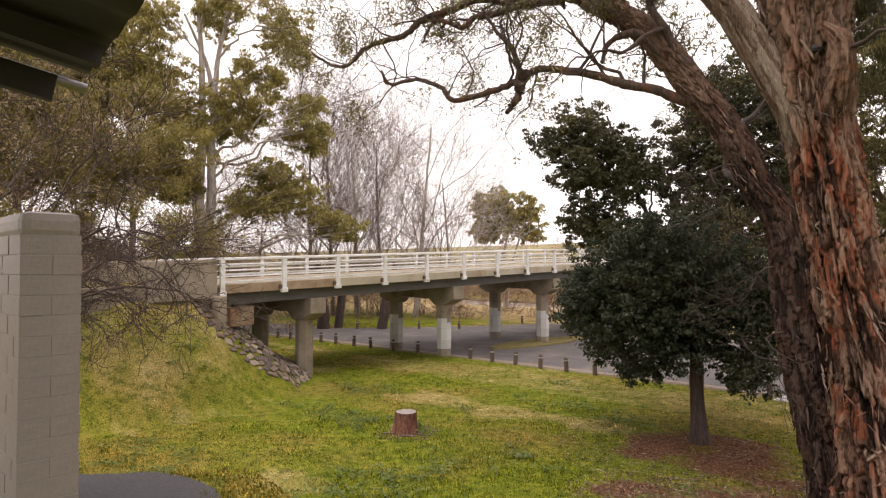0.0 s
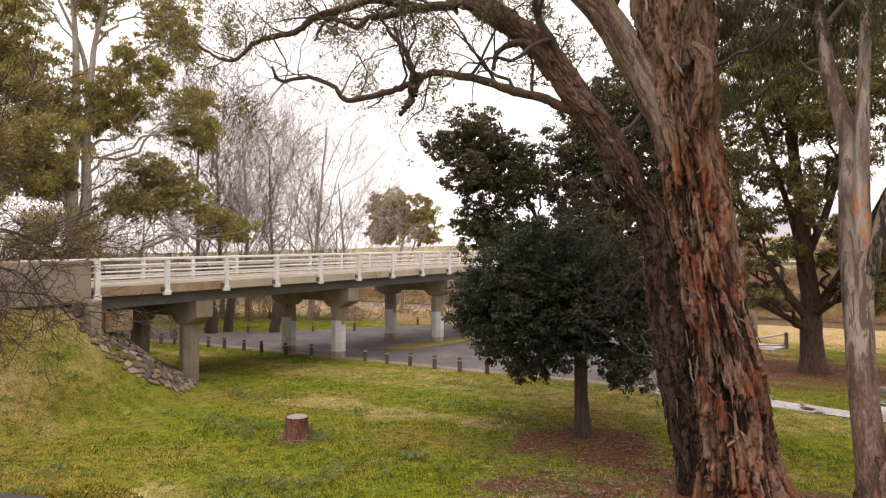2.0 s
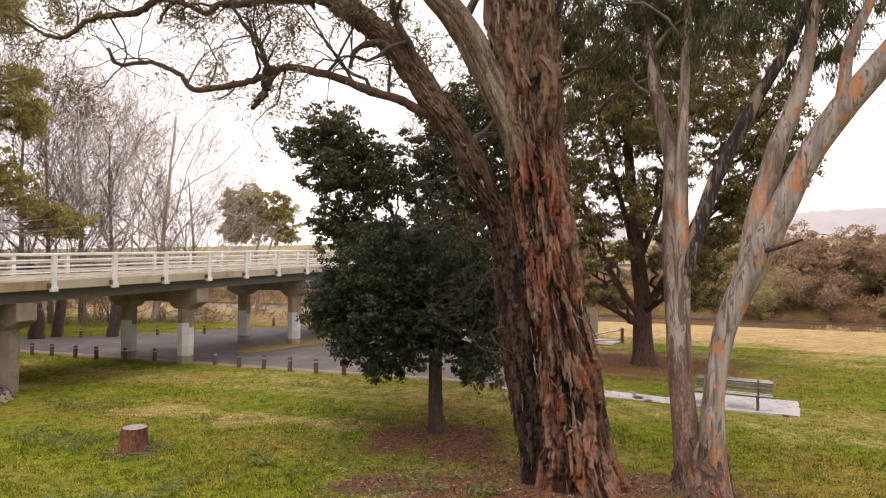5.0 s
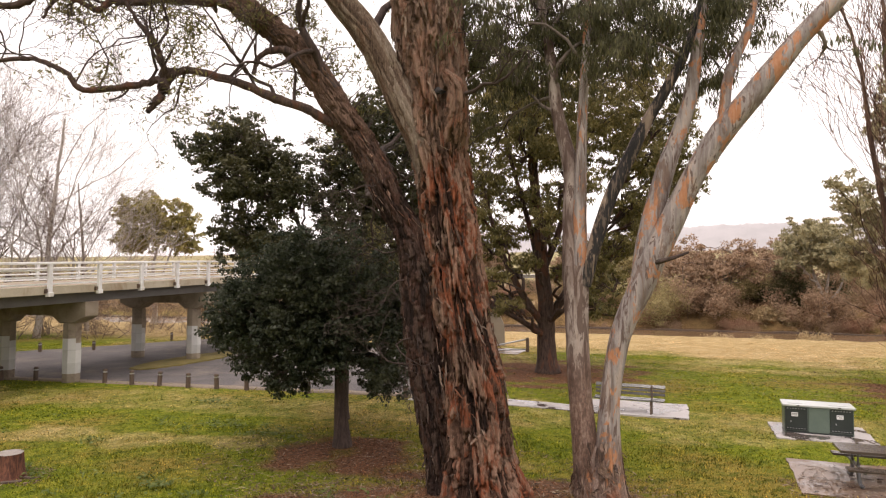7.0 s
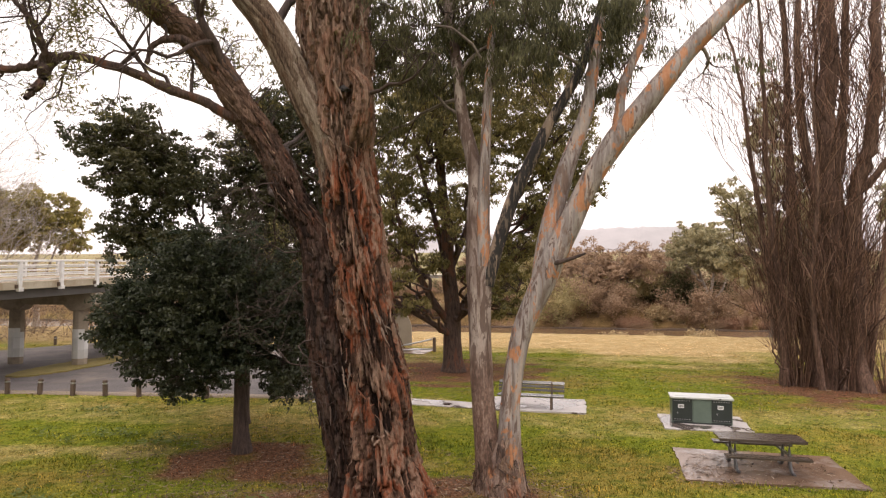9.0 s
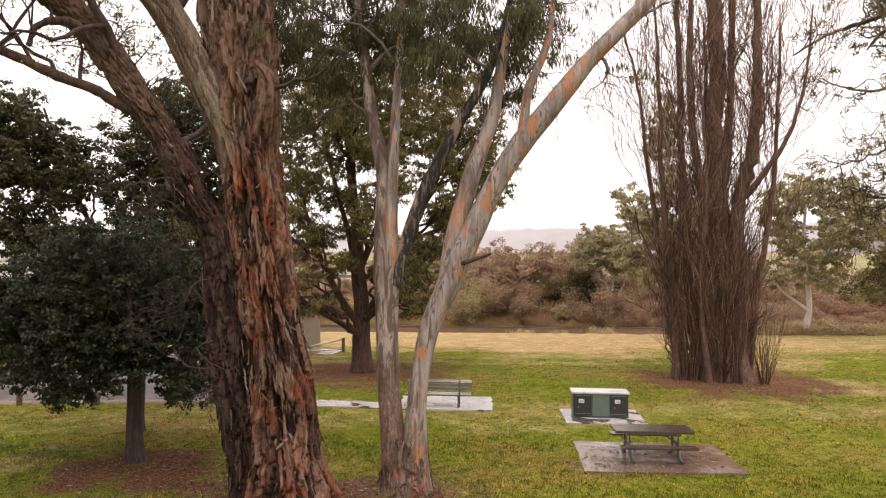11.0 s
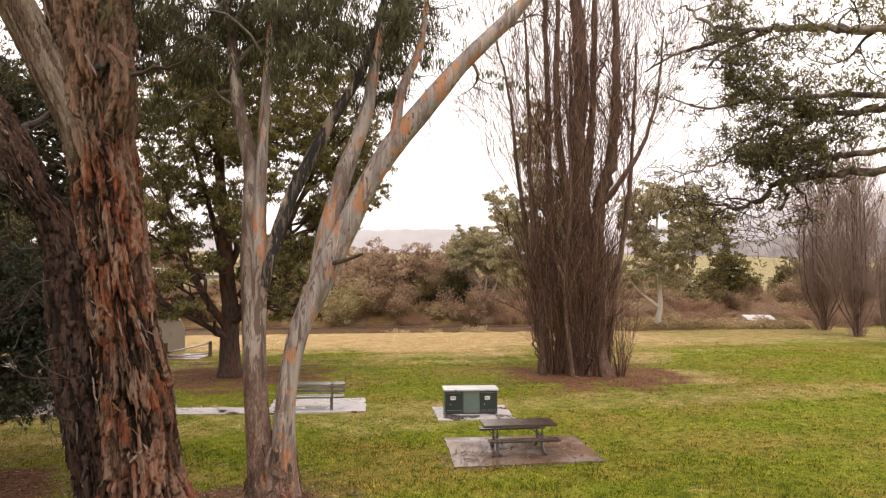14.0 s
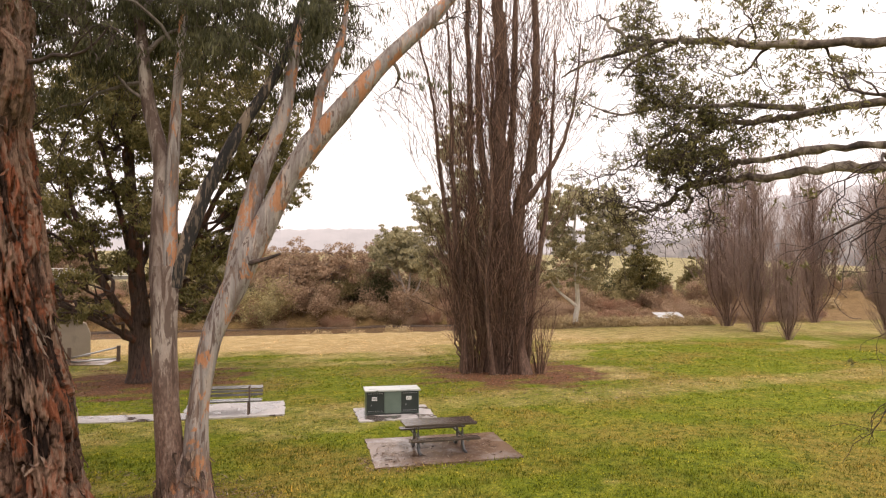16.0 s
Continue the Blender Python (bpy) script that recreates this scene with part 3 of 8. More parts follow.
ground = tagged(new("ground", ground_mesh), "green winter grass with dry straw patches and leaf litter", "ground", kind="structure")

# River water beyond the grass.
bm = bmesh.new()
box(bm, -400, 400, 0.5, 30, -1.9, -1.12, m=Matrix.Translation((0.73 * 59, 0.68 * 59, 0)) @ Matrix.Rotation(math.atan2(-0.73, 0.68), 4, "Z"))
wm, nt, p = material("brown_water")
p.inputs["Base Color"].default_value = (0.15, 0.092, 0.05, 1)
p.inputs["Roughness"].default_value = 0.2
p.inputs["Specular IOR Level"].default_value = 0.25
bump(nt, p, noise_tex(nt, coords(nt, (1, 3, 1)), 1.2, 3), 0.15, 0.03)
tagged(part("water", bm, wm), "still brown river water below the grass bank", "water", kind="structure")

# Undercut mud edge of the far bank.
soup = Soup()
k = np.arange(152)
along = -150 + 1.2 * k
far_q = 22.4 + 0.5 * wavy(along, 0 * along, 3.0) + 0.25 * wavy(along, 0 * along, 0.9, 3.0)
tall_ = 0.1 + 0.12 * wavy(along, 0 * along, 2.2, 5.0)
rows_ = [np.stack([0.73 * (57.8 + far_q + dq) + 0.68 * along, 0.68 * (57.8 + far_q + dq) - 0.73 * along, -1.3 + 0 * along + up * (tall_ + 0.2)], -1) for dq, up in ((0.0, 0.0), (-0.12, 1.0), (0.5, 1.1), (1.2, 0.6))]
k = k[:-1]
soup.add(np.vstack(rows_), np.vstack([np.stack([k + 152 * j, k + 1 + 152 * j, k + 153 + 152 * j, k + 152 + 152 * j], -1) for j in range(3)]))
tagged(part("river_bank", soup.mesh("river_bank"), M["mud"]), "dark undercut mud edge of the far river bank", "river bank", kind="structure")

# Car park.
random.seed(3)


def slab(points, z, thick, name, mat, label, category, wobble=0.0, steps=14, kind="structure"):
    """A flat sheet on the ground with a slightly ragged edge."""
    ring = []
    for (xa, ya), (xb, yb) in zip(points, points[1:] + points[:1]):
        for k in range(steps):
            f = k / steps
            ring.append((xa + (xb - xa) * f + random.uniform(-wobble, wobble), ya + (yb - ya) * f + random.uniform(-wobble, wobble)))
    return tagged(part(name, prism(ring, z - thick, z), mat), label, category, kind=kind)


slab(CARPARK, 0.035, 0.3, "road", M["asphalt"], "grey bitumen car park under the bridge", "car park", 0.12, 18)
soup = Soup()
for (xa, ya), (xb, yb) in (((-30, 58.0), (-7.75, 41.2)), ((-7.75, 41.2), (13.3, 22.45))):
    f = np.linspace(0, 1, 70)
    across = np.array((yb - ya, xa - xb)) / math.hypot(xb - xa, yb - ya)
    mid = np.stack([xa + (xb - xa) * f, ya + (yb - ya) * f], -1)
    wide_a, wide_b = [0.3 + 0.15 * np.array([random.random() for _ in f]) for _ in range(2)]
    rows_ = [np.column_stack([mid + across * w[:, None], np.full(70, zz)]) for w, zz in ((wide_a, -0.1), (wide_a, 0.048), (-wide_b, 0.048), (-wide_b, -0.1))]
    k = np.arange(69)
    soup.add(np.vstack(rows_), np.vstack([np.stack([k + 70 * j, k + 1 + 70 * j, k + 71 + 70 * j, k + 70 + 70 * j], -1) for j in range(3)]))
tagged(part("gravel", soup.mesh("gravel"), M["gravel"]), "brown gravel edge beside the car park", "gravel", kind="structure")
island = [(5.9 + 4.4 * math.cos(a) * 0.72 - 1.3 * math.sin(a) * 0.69, 39.6 + 4.4 * math.cos(a) * 0.69 + 1.3 * math.sin(a) * 0.72) for a in np.linspace(0, 6.1, 14)]
slab(island, 0.1, 0.3, "traffic_island", M["dull_grass"], "grassy island round the bridge columns", "grass", 0.1, 4)

# ---- bridge ----
RISE = 0.035


def bridge_at(s, v, z):
    """World place at s along the deck, v out from its near edge, z over the level at s = 0."""
    xy = BRIDGE0 + s * ROAD + v * SIDE
    return Vector((xy[0], xy[1], z + deck_rise(s)))


def deck_rise(s):
    return RISE * s if s < 16 else RISE * 16 + 0.008 * (s - 16)


def beam(s0, s1, v0, v1, z0, z1, steps=1, bevel=0.0):
    """A member that follows the deck's grade."""
    bm = bmesh.new()
    rings = []
    for k in range(steps + 1):
        s = s0 + (s1 - s0) * k / steps
        rings.append([bm.verts.new(bridge_at(s, v, z)) for v, z in ((v0, z0), (v1, z0), (v1, z1), (v0, z1))])
    for a, b in zip(rings, rings[1:]):
        for k in range(4):
            bm.faces.new((a[k], a[(k + 1) % 4], b[(k + 1) % 4], b[k]))
    bm.faces.new(rings[0][::-1])
    bm.faces.new(rings[-1])
    bmesh.ops.recalc_face_normals(bm, faces=bm.faces)
    if bevel:
        bmesh.ops.bevel(bm, geom=list(bm.edges), offset=bevel, segments=1, affect="EDGES")
    return bm


bridge = thing("road_bridge", "concrete road bridge with white rail barriers on twin-column piers", "bridge")
S0, S1, WIDE = -12.6, 92.0, 6.2
part("deck", beam(S0, S1, -WIDE, -0.02, 4.12, 4.42, 12), M["concrete"], bridge, "grey concrete deck slab")
SPAN = 8.45
for side_v in (0.0, -WIDE - 0.12):
    k = 0
    s = S0
    while s < S1 - 1:
        e = min(s + 2.59 * 2, S1)
        part("edge_beam", beam(s + 0.012, e - 0.012, side_v, side_v + 0.12, 4.1, 4.45, 1, 0.012), M["concrete_rust"] if s < -8 and side_v == 0 else M["cream_beam"], bridge, "cream kerb beam with rust runs" if s < -8 else "")
        s = e
for v in (-0.45, -2.2, -4.0, -WIDE + 0.45):
    part("girder", beam(S0 + 0.4, S1, v - 0.22, v + 0.22, 3.66, 4.11, 12), M["steel_girder"], bridge, "dark grey longitudinal girder")

# Barrier posts and rails, one bay at a time.
POST_STEP, post_s0 = 2.585, -12.5


def upright(bm, s, v0, v1, w, z0, z1):
    vs = []
    for z in (z0, z1):
        for a, b in ((s - w, v0), (s + w, v0), (s + w, v1), (s - w, v1)):
            vs.append(bm.verts.new(bridge_at(a, b, z)))
    for q in ((0, 1, 2, 3), (7, 6, 5, 4), (0, 4, 5, 1), (1, 5, 6, 2), (2, 6, 7, 3), (3, 7, 4, 0)):
        bm.faces.new([vs[i] for i in q])
    bmesh.ops.recalc_face_normals(bm, faces=bm.faces)


for side_v, out in ((0.13, 1), (-WIDE - 0.13, -1)):
    s = post_s0
    while s < S1:
        bm = bmesh.new()
        upright(bm, s, side_v, side_v + 0.14 * out, 0.09, 4.02, 5.42)
        upright(bm, s, side_v - 0.02 * out, side_v + 0.17 * out, 0.13, 4.02, 4.2)
        bmesh.ops.bevel(bm, geom=list(bm.edges), offset=0.012, segments=1, affect="EDGES")
        part("post", bm, M["white_paint"], bridge)
        bm = bmesh.new()
        upright(bm, s - 0.16, side_v, side_v + 0.1 * out, 0.05, 4.16, 4.34)
        part("bracket", bm, M["timber_dark"], bridge, "dark rusted bolt bracket")
        if s + POST_STEP < S1 + 1:
            for z in (4.5, 4.79, 5.085):
                part("rail", beam(s, s + POST_STEP, side_v - 0.035 * out, side_v - 0.085 * out, z, z + 0.075, 1, 0.008), M["white_paint"], bridge)
            part("top_rail", beam(s, s + POST_STEP, side_v - 0.08 * out, side_v + 0.16 * out, 5.36, 5.45, 1, 0.01), M["white_paint"], bridge)
        s += POST_STEP

# The deck goes on over the river.
part("deck", beam(S1, 150.0, -WIDE, 0.0, 3.7, 4.45, 4), M["steel_girder"], bridge, "far end of the deck over the river")
for v in (0.05, -WIDE - 0.2):
    for z0, z1 in ((4.45, 4.6), (4.8, 4.88), (5.1, 5.18), (5.34, 5.45)):
        part("rail", beam(S1, 150.0, v, v + 0.1, z0, z1, 4), M["white_paint"], bridge)

# Piers: crosshead on two octagonal columns.
for k in range(-1, 9):
    s = 0.32 + SPAN * k
    base = BRIDGE0 + s * ROAD
    top = 3.66 + deck_rise(s)
    turn = Matrix.Translation((base[0], base[1], 0)) @ Matrix(((ROAD[0], -SIDE[0], 0, 0), (ROAD[1], -SIDE[1], 0, 0), (0, 0, 1, 0), (0, 0, 0, 1)))
    # local x along the road, y inwards from the near edge
    bm = bmesh.new()
    prof = [(0.06, top), (0.06, top - 0.66), (0.76, top - 0.98), (1.54, top - 0.98), (1.95, top - 0.66), (WIDE - 1.95, top - 0.66), (WIDE - 1.54, top - 0.98), (WIDE - 0.76, top - 0.98), (WIDE - 0.06, top - 0.66), (WIDE - 0.06, top)]
    a = [bm.verts.new((-0.38, y, z)) for y, z in prof]
    b = [bm.verts.new((0.38, y, z)) for y, z in prof]
    bm.faces.new(a)
    bm.faces.new(b[::-1])
    for i in range(len(prof)):
        bm.faces.new((a[i], b[i], b[(i + 1) % len(prof)], a[(i + 1) % len(prof)]))
    bmesh.ops.recalc_face_normals(bm, faces=bm.faces)
    bmesh.ops.bevel(bm, geom=list(bm.edges), offset=0.03, segments=1, affect="EDGES")
    bm.transform(turn)
    pier = part("crosshead", bm, M["concrete"], bridge, "stained concrete crosshead beam")
    for y in (1.15, WIDE - 1.15):
        w = turn @ Vector((0, y, 0))
        z0 = float(height(w.x, w.y)) - 0.5
        bm = prism([(0.36 * math.cos(q) / math.cos(math.pi / 8), y + 0.36 * math.sin(q) / math.cos(math.pi / 8)) for q in np.linspace(math.pi / 8, 2 * math.pi + math.pi / 8, 9)[:8]], z0, top - 0.97, 0.015)
        bm.transform(turn)
        part("column", bm, M["concrete"], bridge, "octagonal concrete column")
        if k >= 0:
            for z0, z1, turn_ in ((0.42, 1.78, 0), (1.5, 2.0, 2), (0.9, 1.45, 4)):
                # Rolled-on patches of two coats over scrawls, one over the faces of the column.
                a = [math.pi / 8 + (turn_ + n) * math.pi / 4 for n in range(9 if turn_ == 0 else 4)]
                r = 0.364 + 0.002 * turn_
                ring = [(r * math.cos(q) / math.cos(math.pi / 8), y + r * math.sin(q) / math.cos(math.pi / 8)) for q in (a[:8] if turn_ == 0 else a)]
                bm = prism(ring, z0, z1)
                bm.transform(turn)
                part("paint_band", bm, M["grey_paint"] if turn_ == 0 else M["pale_patch"], bridge, "pale grey paint over the lower column")

# Abutment, parapet end block and wing wall.
part("abutment", beam(-12.8, -11.9, -WIDE, -0.3, 1.2, 4.0, 1, 0.03), M["concrete_rust"], bridge, "rust-stained concrete abutment wall")
part("end_block", beam(-15.2, -12.75, 0.0, 0.35, 3.95, 5.42, 1, 0.04), M["concrete"], bridge, "pale concrete parapet end block")
part("end_block", beam(-15.2, -12.75, -WIDE - 0.35, -WIDE, 4.05, 5.42, 1, 0.04), M["concrete"], bridge, "pale concrete parapet end block")
part("wing_wall", beam(-12.9, -12.55, -0.2, 0.7, 2.2, 4.05, 1, 0.03), M["concrete"], bridge)
part("parapet", beam(-18, -15.25, 0.05, 0.25, 3.5, 4.6, 1, 0.04), M["concrete"], bridge, "low concrete approach parapet")
part("bearing_shelf", beam(-12.0, -11.0, -3.0, -0.2, 2.8, 3.55, 1, 0.03), M["concrete_rust"], bridge, "rusty brown bearing shelf")


# ---- trees ----
def bend(points, steps=6):
    """A smooth run through a few hand-set points (Catmull-Rom)."""
    p = np.array(points, float)
    p = np.vstack([2 * p[0] - p[1], p, 2 * p[-1] - p[-2]])
    out = []
    for i in range(1, len(p) - 2):
        for k in range(steps):
            t = k / steps
            out.append(0.5 * (2 * p[i] + (p[i + 1] - p[i - 1]) * t + (2 * p[i - 1] - 5 * p[i] + 4 * p[i + 1] - p[i + 2]) * t * t + (3 * p[i] - p[i - 1] - 3 * p[i + 1] + p[i + 2]) * t ** 3))
    out.append(p[-2])
    return np.array(out)


class Tree:
    """Grows wood and gathers the places where leaves hang."""

    def __init__(self, seed):
        self.rng = np.random.default_rng(seed)
        self.wood, self.twigs, self.limbs, self.sites = Soup(), Soup(), [], []

    def limb(self, points, r0, r1, sides=12, rough=0.06, steps=6):
        """A main limb through set points (x, y, z)."""
        pts = bend(points, steps)
        t = np.linspace(0, 1, len(pts))[:, None]
        pts[1:-1] += self.rng.normal(0, rough * r0, pts[1:-1].shape)
        rad = r0 + (r1 - r0) * t[:, 0]
        rad *= 1 + self.rng.normal(0, rough * 0.6, len(rad))
        own = Soup()
        own.tube(pts, rad, sides)
        self.limbs.append(own)
        return pts, rad

    def grow(self, start, way, length, radius, depth, up=0.0, wander=0.25, fork=3, spread=0.8, shrink=0.62, sides=6, leafy=1, droop=0.0, kinks=6, thin=0.005):
        rng = self.rng
        n = max(3, kinks - (0 if depth > 1 else 2))
        pts, d = [np.array(start, float)], np.array(way, float)
        d /= np.linalg.norm(d)
        for k in range(n):
            d = d + rng.normal(0, wander, 3) + np.array((0, 0, up - droop * (k / n)))
            d /= np.linalg.norm(d)
            pts.append(pts[-1] + d * length / n)
        pts = np.array(pts)
        rad = np.linspace(radius, max(radius * 0.45, thin * 0.8), len(pts))
        (self.wood if radius > 0.03 else self.twigs).tube(pts, rad, sides if radius > 0.03 else 3)
        if depth <= leafy:
            self.sites.extend(pts[1:] if depth else pts[len(pts) // 2:])
        if depth <= 0:
            return
        for k in range(fork + (rng.random() < 0.4)):
            f = rng.uniform(0.35, 1.0) if k else 1.0
            i = min(int(f * n), n - 1)
            at = pts[i] + (pts[i + 1] - pts[i]) * (f * n - i if f < 1 else 1.0)
            dirn = (pts[i + 1] - pts[i]) / (np.linalg.norm(pts[i + 1] - pts[i]) + 1e-9)
            side = rng.normal(0, 1, 3)
            side -= dirn * side.dot(dirn)
            side /= np.linalg.norm(side) + 1e-9
            a = spread * rng.uniform(0.5, 1.15) * (0.45 if k == 0 else 1)
            self.grow(at, dirn * math.cos(a) + side * math.sin(a), length * shrink * rng.uniform(0.8, 1.2), max(rad[i] * (0.8 if k == 0 else 0.62), thin),
                      depth - 1, up, wander, fork, spread, shrink, max(4, sides - 1), leafy, droop, kinks, thin)

    def foliage(self, each, clump, length, width, hang=0.6, keep=1.0, floor=-99.0, mass=1.2):
        """Leaves round the sites, gathered into masses with gaps between; hang: how far they point down."""
        rng = self.rng
        s = np.array(self.sites)
        s = s[s[:, 2] > floor]
        if keep < 1:
            shift = float(rng.uniform(0, 50))
            thick = np.array([noise.noise(Vector(p) / mass + Vector((shift, 0, 0))) for p in s]) + rng.normal(0, 0.05, len(s))
            s = s[thick > np.quantile(thick, 1 - keep)]
        c = np.repeat(s, each, axis=0)
        c = c + rng.normal(0, clump, c.shape) * np.array((1, 1, 0.7 + 0.6 * hang)) - np.array((0, 0, 0.5 * clump * hang))
        n = len(c)
        a = rng.normal(0, 1, (n, 3))
        a[:, 2] = a[:, 2] * (1 - hang) - hang * 1.6
        a /= np.linalg.norm(a, axis=1)[:, None]
        b = np.cross(a, rng.normal(0, 1, (n, 3)))
        b /= np.linalg.norm(b, axis=1)[:, None] + 1e-9
        soup = Soup()
        soup.leaves(c, a, b, length * rng.uniform(0.6, 1.25, n), width * rng.uniform(0.7, 1.2, n))
        return soup.mesh("crown", smooth=False)

    def tufts(self, spots, size, each, length, width, hang=0.2, lift=0.5):
        """Leaves laid over small domes, so that each tuft has a lit top and a shaded underside."""
        rng = self.rng
        spots = np.asarray(spots, float)
        n = len(spots) * each
        d = rng.normal(0, 1, (n, 3))
        d /= np.linalg.norm(d, axis=1)[:, None]
        d[:, 2] = np.where(rng.random(n) < 0.6, np.abs(d[:, 2]), d[:, 2])
        r = size * np.repeat(rng.uniform(0.65, 1.3, len(spots)), each) * rng.uniform(0.35, 1.08, n)
        c = np.repeat(spots, each, axis=0) + d * r[:, None] * np.array((1, 1, 0.72))
        out = d * 0.75 + np.array((0, 0, lift)) + rng.normal(0, 0.45, (n, 3))
        out /= np.linalg.norm(out, axis=1)[:, None]
        a = np.cross(out, rng.normal(0, 1, (n, 3)))
        a /= np.linalg.norm(a, axis=1)[:, None] + 1e-9
        a = a * (1 - hang) + np.array((0, 0, -1.0)) * hang
        a /= np.linalg.norm(a, axis=1)[:, None] + 1e-9
        b = np.cross(a, out)
        b /= np.linalg.norm(b, axis=1)[:, None] + 1e-9
        soup = Soup()
        soup.leaves(c, a, b, length * rng.uniform(0.6, 1.25, n), width * rng.uniform(0.7, 1.2, n))
        return soup.mesh("crown", smooth=False)

    def branchwork(self, ob, bark, twig):
        """The side branches and twigs, too many to count."""
        if self.wood.n:
            tagged(part("branchwork", self.wood.mesh("branchwork"), bark, ob), kind="stuff")
        if self.twigs.n:
            tagged(part("twiggage", self.twigs.mesh("twiggage"), twig, ob), kind="stuff")

    def thing(self, name, label, category, at, bark, leaf=None, twig=None, crown=None, group="", bark_label="", turn=0.0):
        ob = thing(name, label, category, pose(*at, 0, 0, turn), group)
        for k, own in enumerate(self.limbs):
            part("stem" if k else "trunk", own.mesh("stem"), bark, ob, bark_label)
        self.branchwork(ob, bark, twig or bark)
        if crown is not None:
            part("crown", crown, leaf, ob)
        return ob


def facing(x, y):
    """The turn whose local x runs to the right and y away, for a thing looked at from the bank."""
    return -math.degrees(math.atan2(x, y))


def ridged(pts, radii, sides, seed, depth, flare=0.0):
    """A heavy trunk with long bark ridges."""
    soup = Soup()
    soup.tube(pts, radii, sides)
    v = soup.v[0].reshape(len(pts), sides, 3)
    a = np.linspace(0, 2 * np.pi, sides, endpoint=False)
    for i in range(len(pts)):
        h = pts[i][2]
        for j in range(sides):
            q = Vector((math.cos(a[j]) * 3.2 + seed, math.sin(a[j]) * 3.2, h * 0.55))
            r1 = noise.fractal(q, 1.0, 2.0, 3)
            r2 = noise.fractal(q * 2.9, 1.0, 2.0, 2)
            lobes = flare * math.exp(-max(h - pts[0][2], 0) / 0.7) * (0.5 + 0.5 * math.sin(a[j] * 5 + seed))
            v[i, j] += (v[i, j] - pts[i]) / radii[i] * (depth * (abs(r1) * 1.4 - 0.35) + depth * 0.5 * r2 + lobes)
    return soup


def strips(pts, radii, count, size, seed, lift=0.1, broad=1.0):
    """Ragged flakes of bark that lie along a trunk and lift off it at their torn lower ends."""
    rng = np.random.default_rng(seed)
    out = Soup()
    way = np.gradient(pts, axis=0)
    way /= np.linalg.norm(way, axis=1)[:, None]
    for _ in range(count):
        i = rng.integers(1, len(pts) - 2)
        a = rng.uniform(0, 2 * np.pi)
        L, w, curl = size * rng.uniform(0.25, 1.25), size * broad * (0.02 + 0.14 * rng.random() ** 2), lift * rng.uniform(0.0, 1.0) ** 3
        slant = rng.normal(0, 0.16)
        n, vs, sit = 6, [], rng.uniform(-0.03, 0.035)
        shape = np.array((0.35, 0.85, 1.0, 0.95, 0.7, 0.15)) * rng.uniform(0.6, 1.3, n)
        off = rng.normal(0, 0.25 * w, n)
        torn = rng.uniform(-0.12, 0.12, (n, 2)) * L * 0.5
        for k in range(n):
            f = k / (n - 1)
            r = radii[i] + sit + curl * f ** 2
            for q, e in enumerate((-1, 1)):
                at = pts[i] - way[i] * (L * f + torn[k, q])
                b = a + slant * f + (off[k] + e * w * shape[k]) / r
                rr = r + rng.normal(0, 0.008)
                for th in (0.0, 0.014):
                    vs.append(at + np.array((math.cos(b) * (rr + th), math.sin(b) * (rr + th), 0)))
        fs = []
        for k in range(n - 1):
            o = k * 4
            fs += [(o, o + 2, o + 6, o + 4), (o + 1, o + 5, o + 7, o + 3), (o, o + 4, o + 5, o + 1), (o + 2, o + 3, o + 7, o + 6)]
        fs += [(0, 1, 3, 2), (20, 22, 23, 21)]
        out.add(np.array(vs), np.array(fs))
    return out


def lattice(i, j, around, seed):
    """A repeatable random number for each cell of a lattice that closes round a trunk."""
    h = np.sin((i % around) * 127.1 + j * 311.7 + seed * 74.7) * 43758.5453
    return h - np.floor(h)


def value_noise(u, h, around, seed):
    i, j = np.floor(u), np.floor(h)
    a, b = u - i, h - j
    a, b = a * a * (3 - 2 * a), b * b * (3 - 2 * b)
    low = lattice(i, j, around, seed) * (1 - a) + lattice(i + 1, j, around, seed) * a
    high = lattice(i, j + 1, around, seed) * (1 - a) + lattice(i + 1, j + 1, around, seed) * a
    return low * (1 - b) + high * b


def scales(u, h, around, seed):
    """Nearest-cell pattern: each cell's own number, the place down it, and the nearness of its edge."""
    best, second = np.full(u.shape, 9.0), np.full(u.shape, 9.0)
    tone, down = np.zeros(u.shape), np.zeros(u.shape)
    i0, j0 = np.floor(u), np.floor(h)
    for di in (-1, 0, 1):
        for dj in (-1, 0, 1):
            i, j = i0 + di, j0 + dj
            dx, dy = u - i - lattice(i, j, around, seed), h - j - lattice(i, j, around, seed + 5)
            d = np.abs(dx) * 1.1 + np.abs(dy) * 0.75 + 0.25 * np.maximum(np.abs(dx), np.abs(dy))
            near = d < best
            second = np.where(near, best, np.minimum(second, d))
            tone = np.where(near, lattice(i, j, around, seed + 9), tone)
            down = np.where(near, -dy, down)
            best = np.minimum(best, d)
    return tone, down, second - best


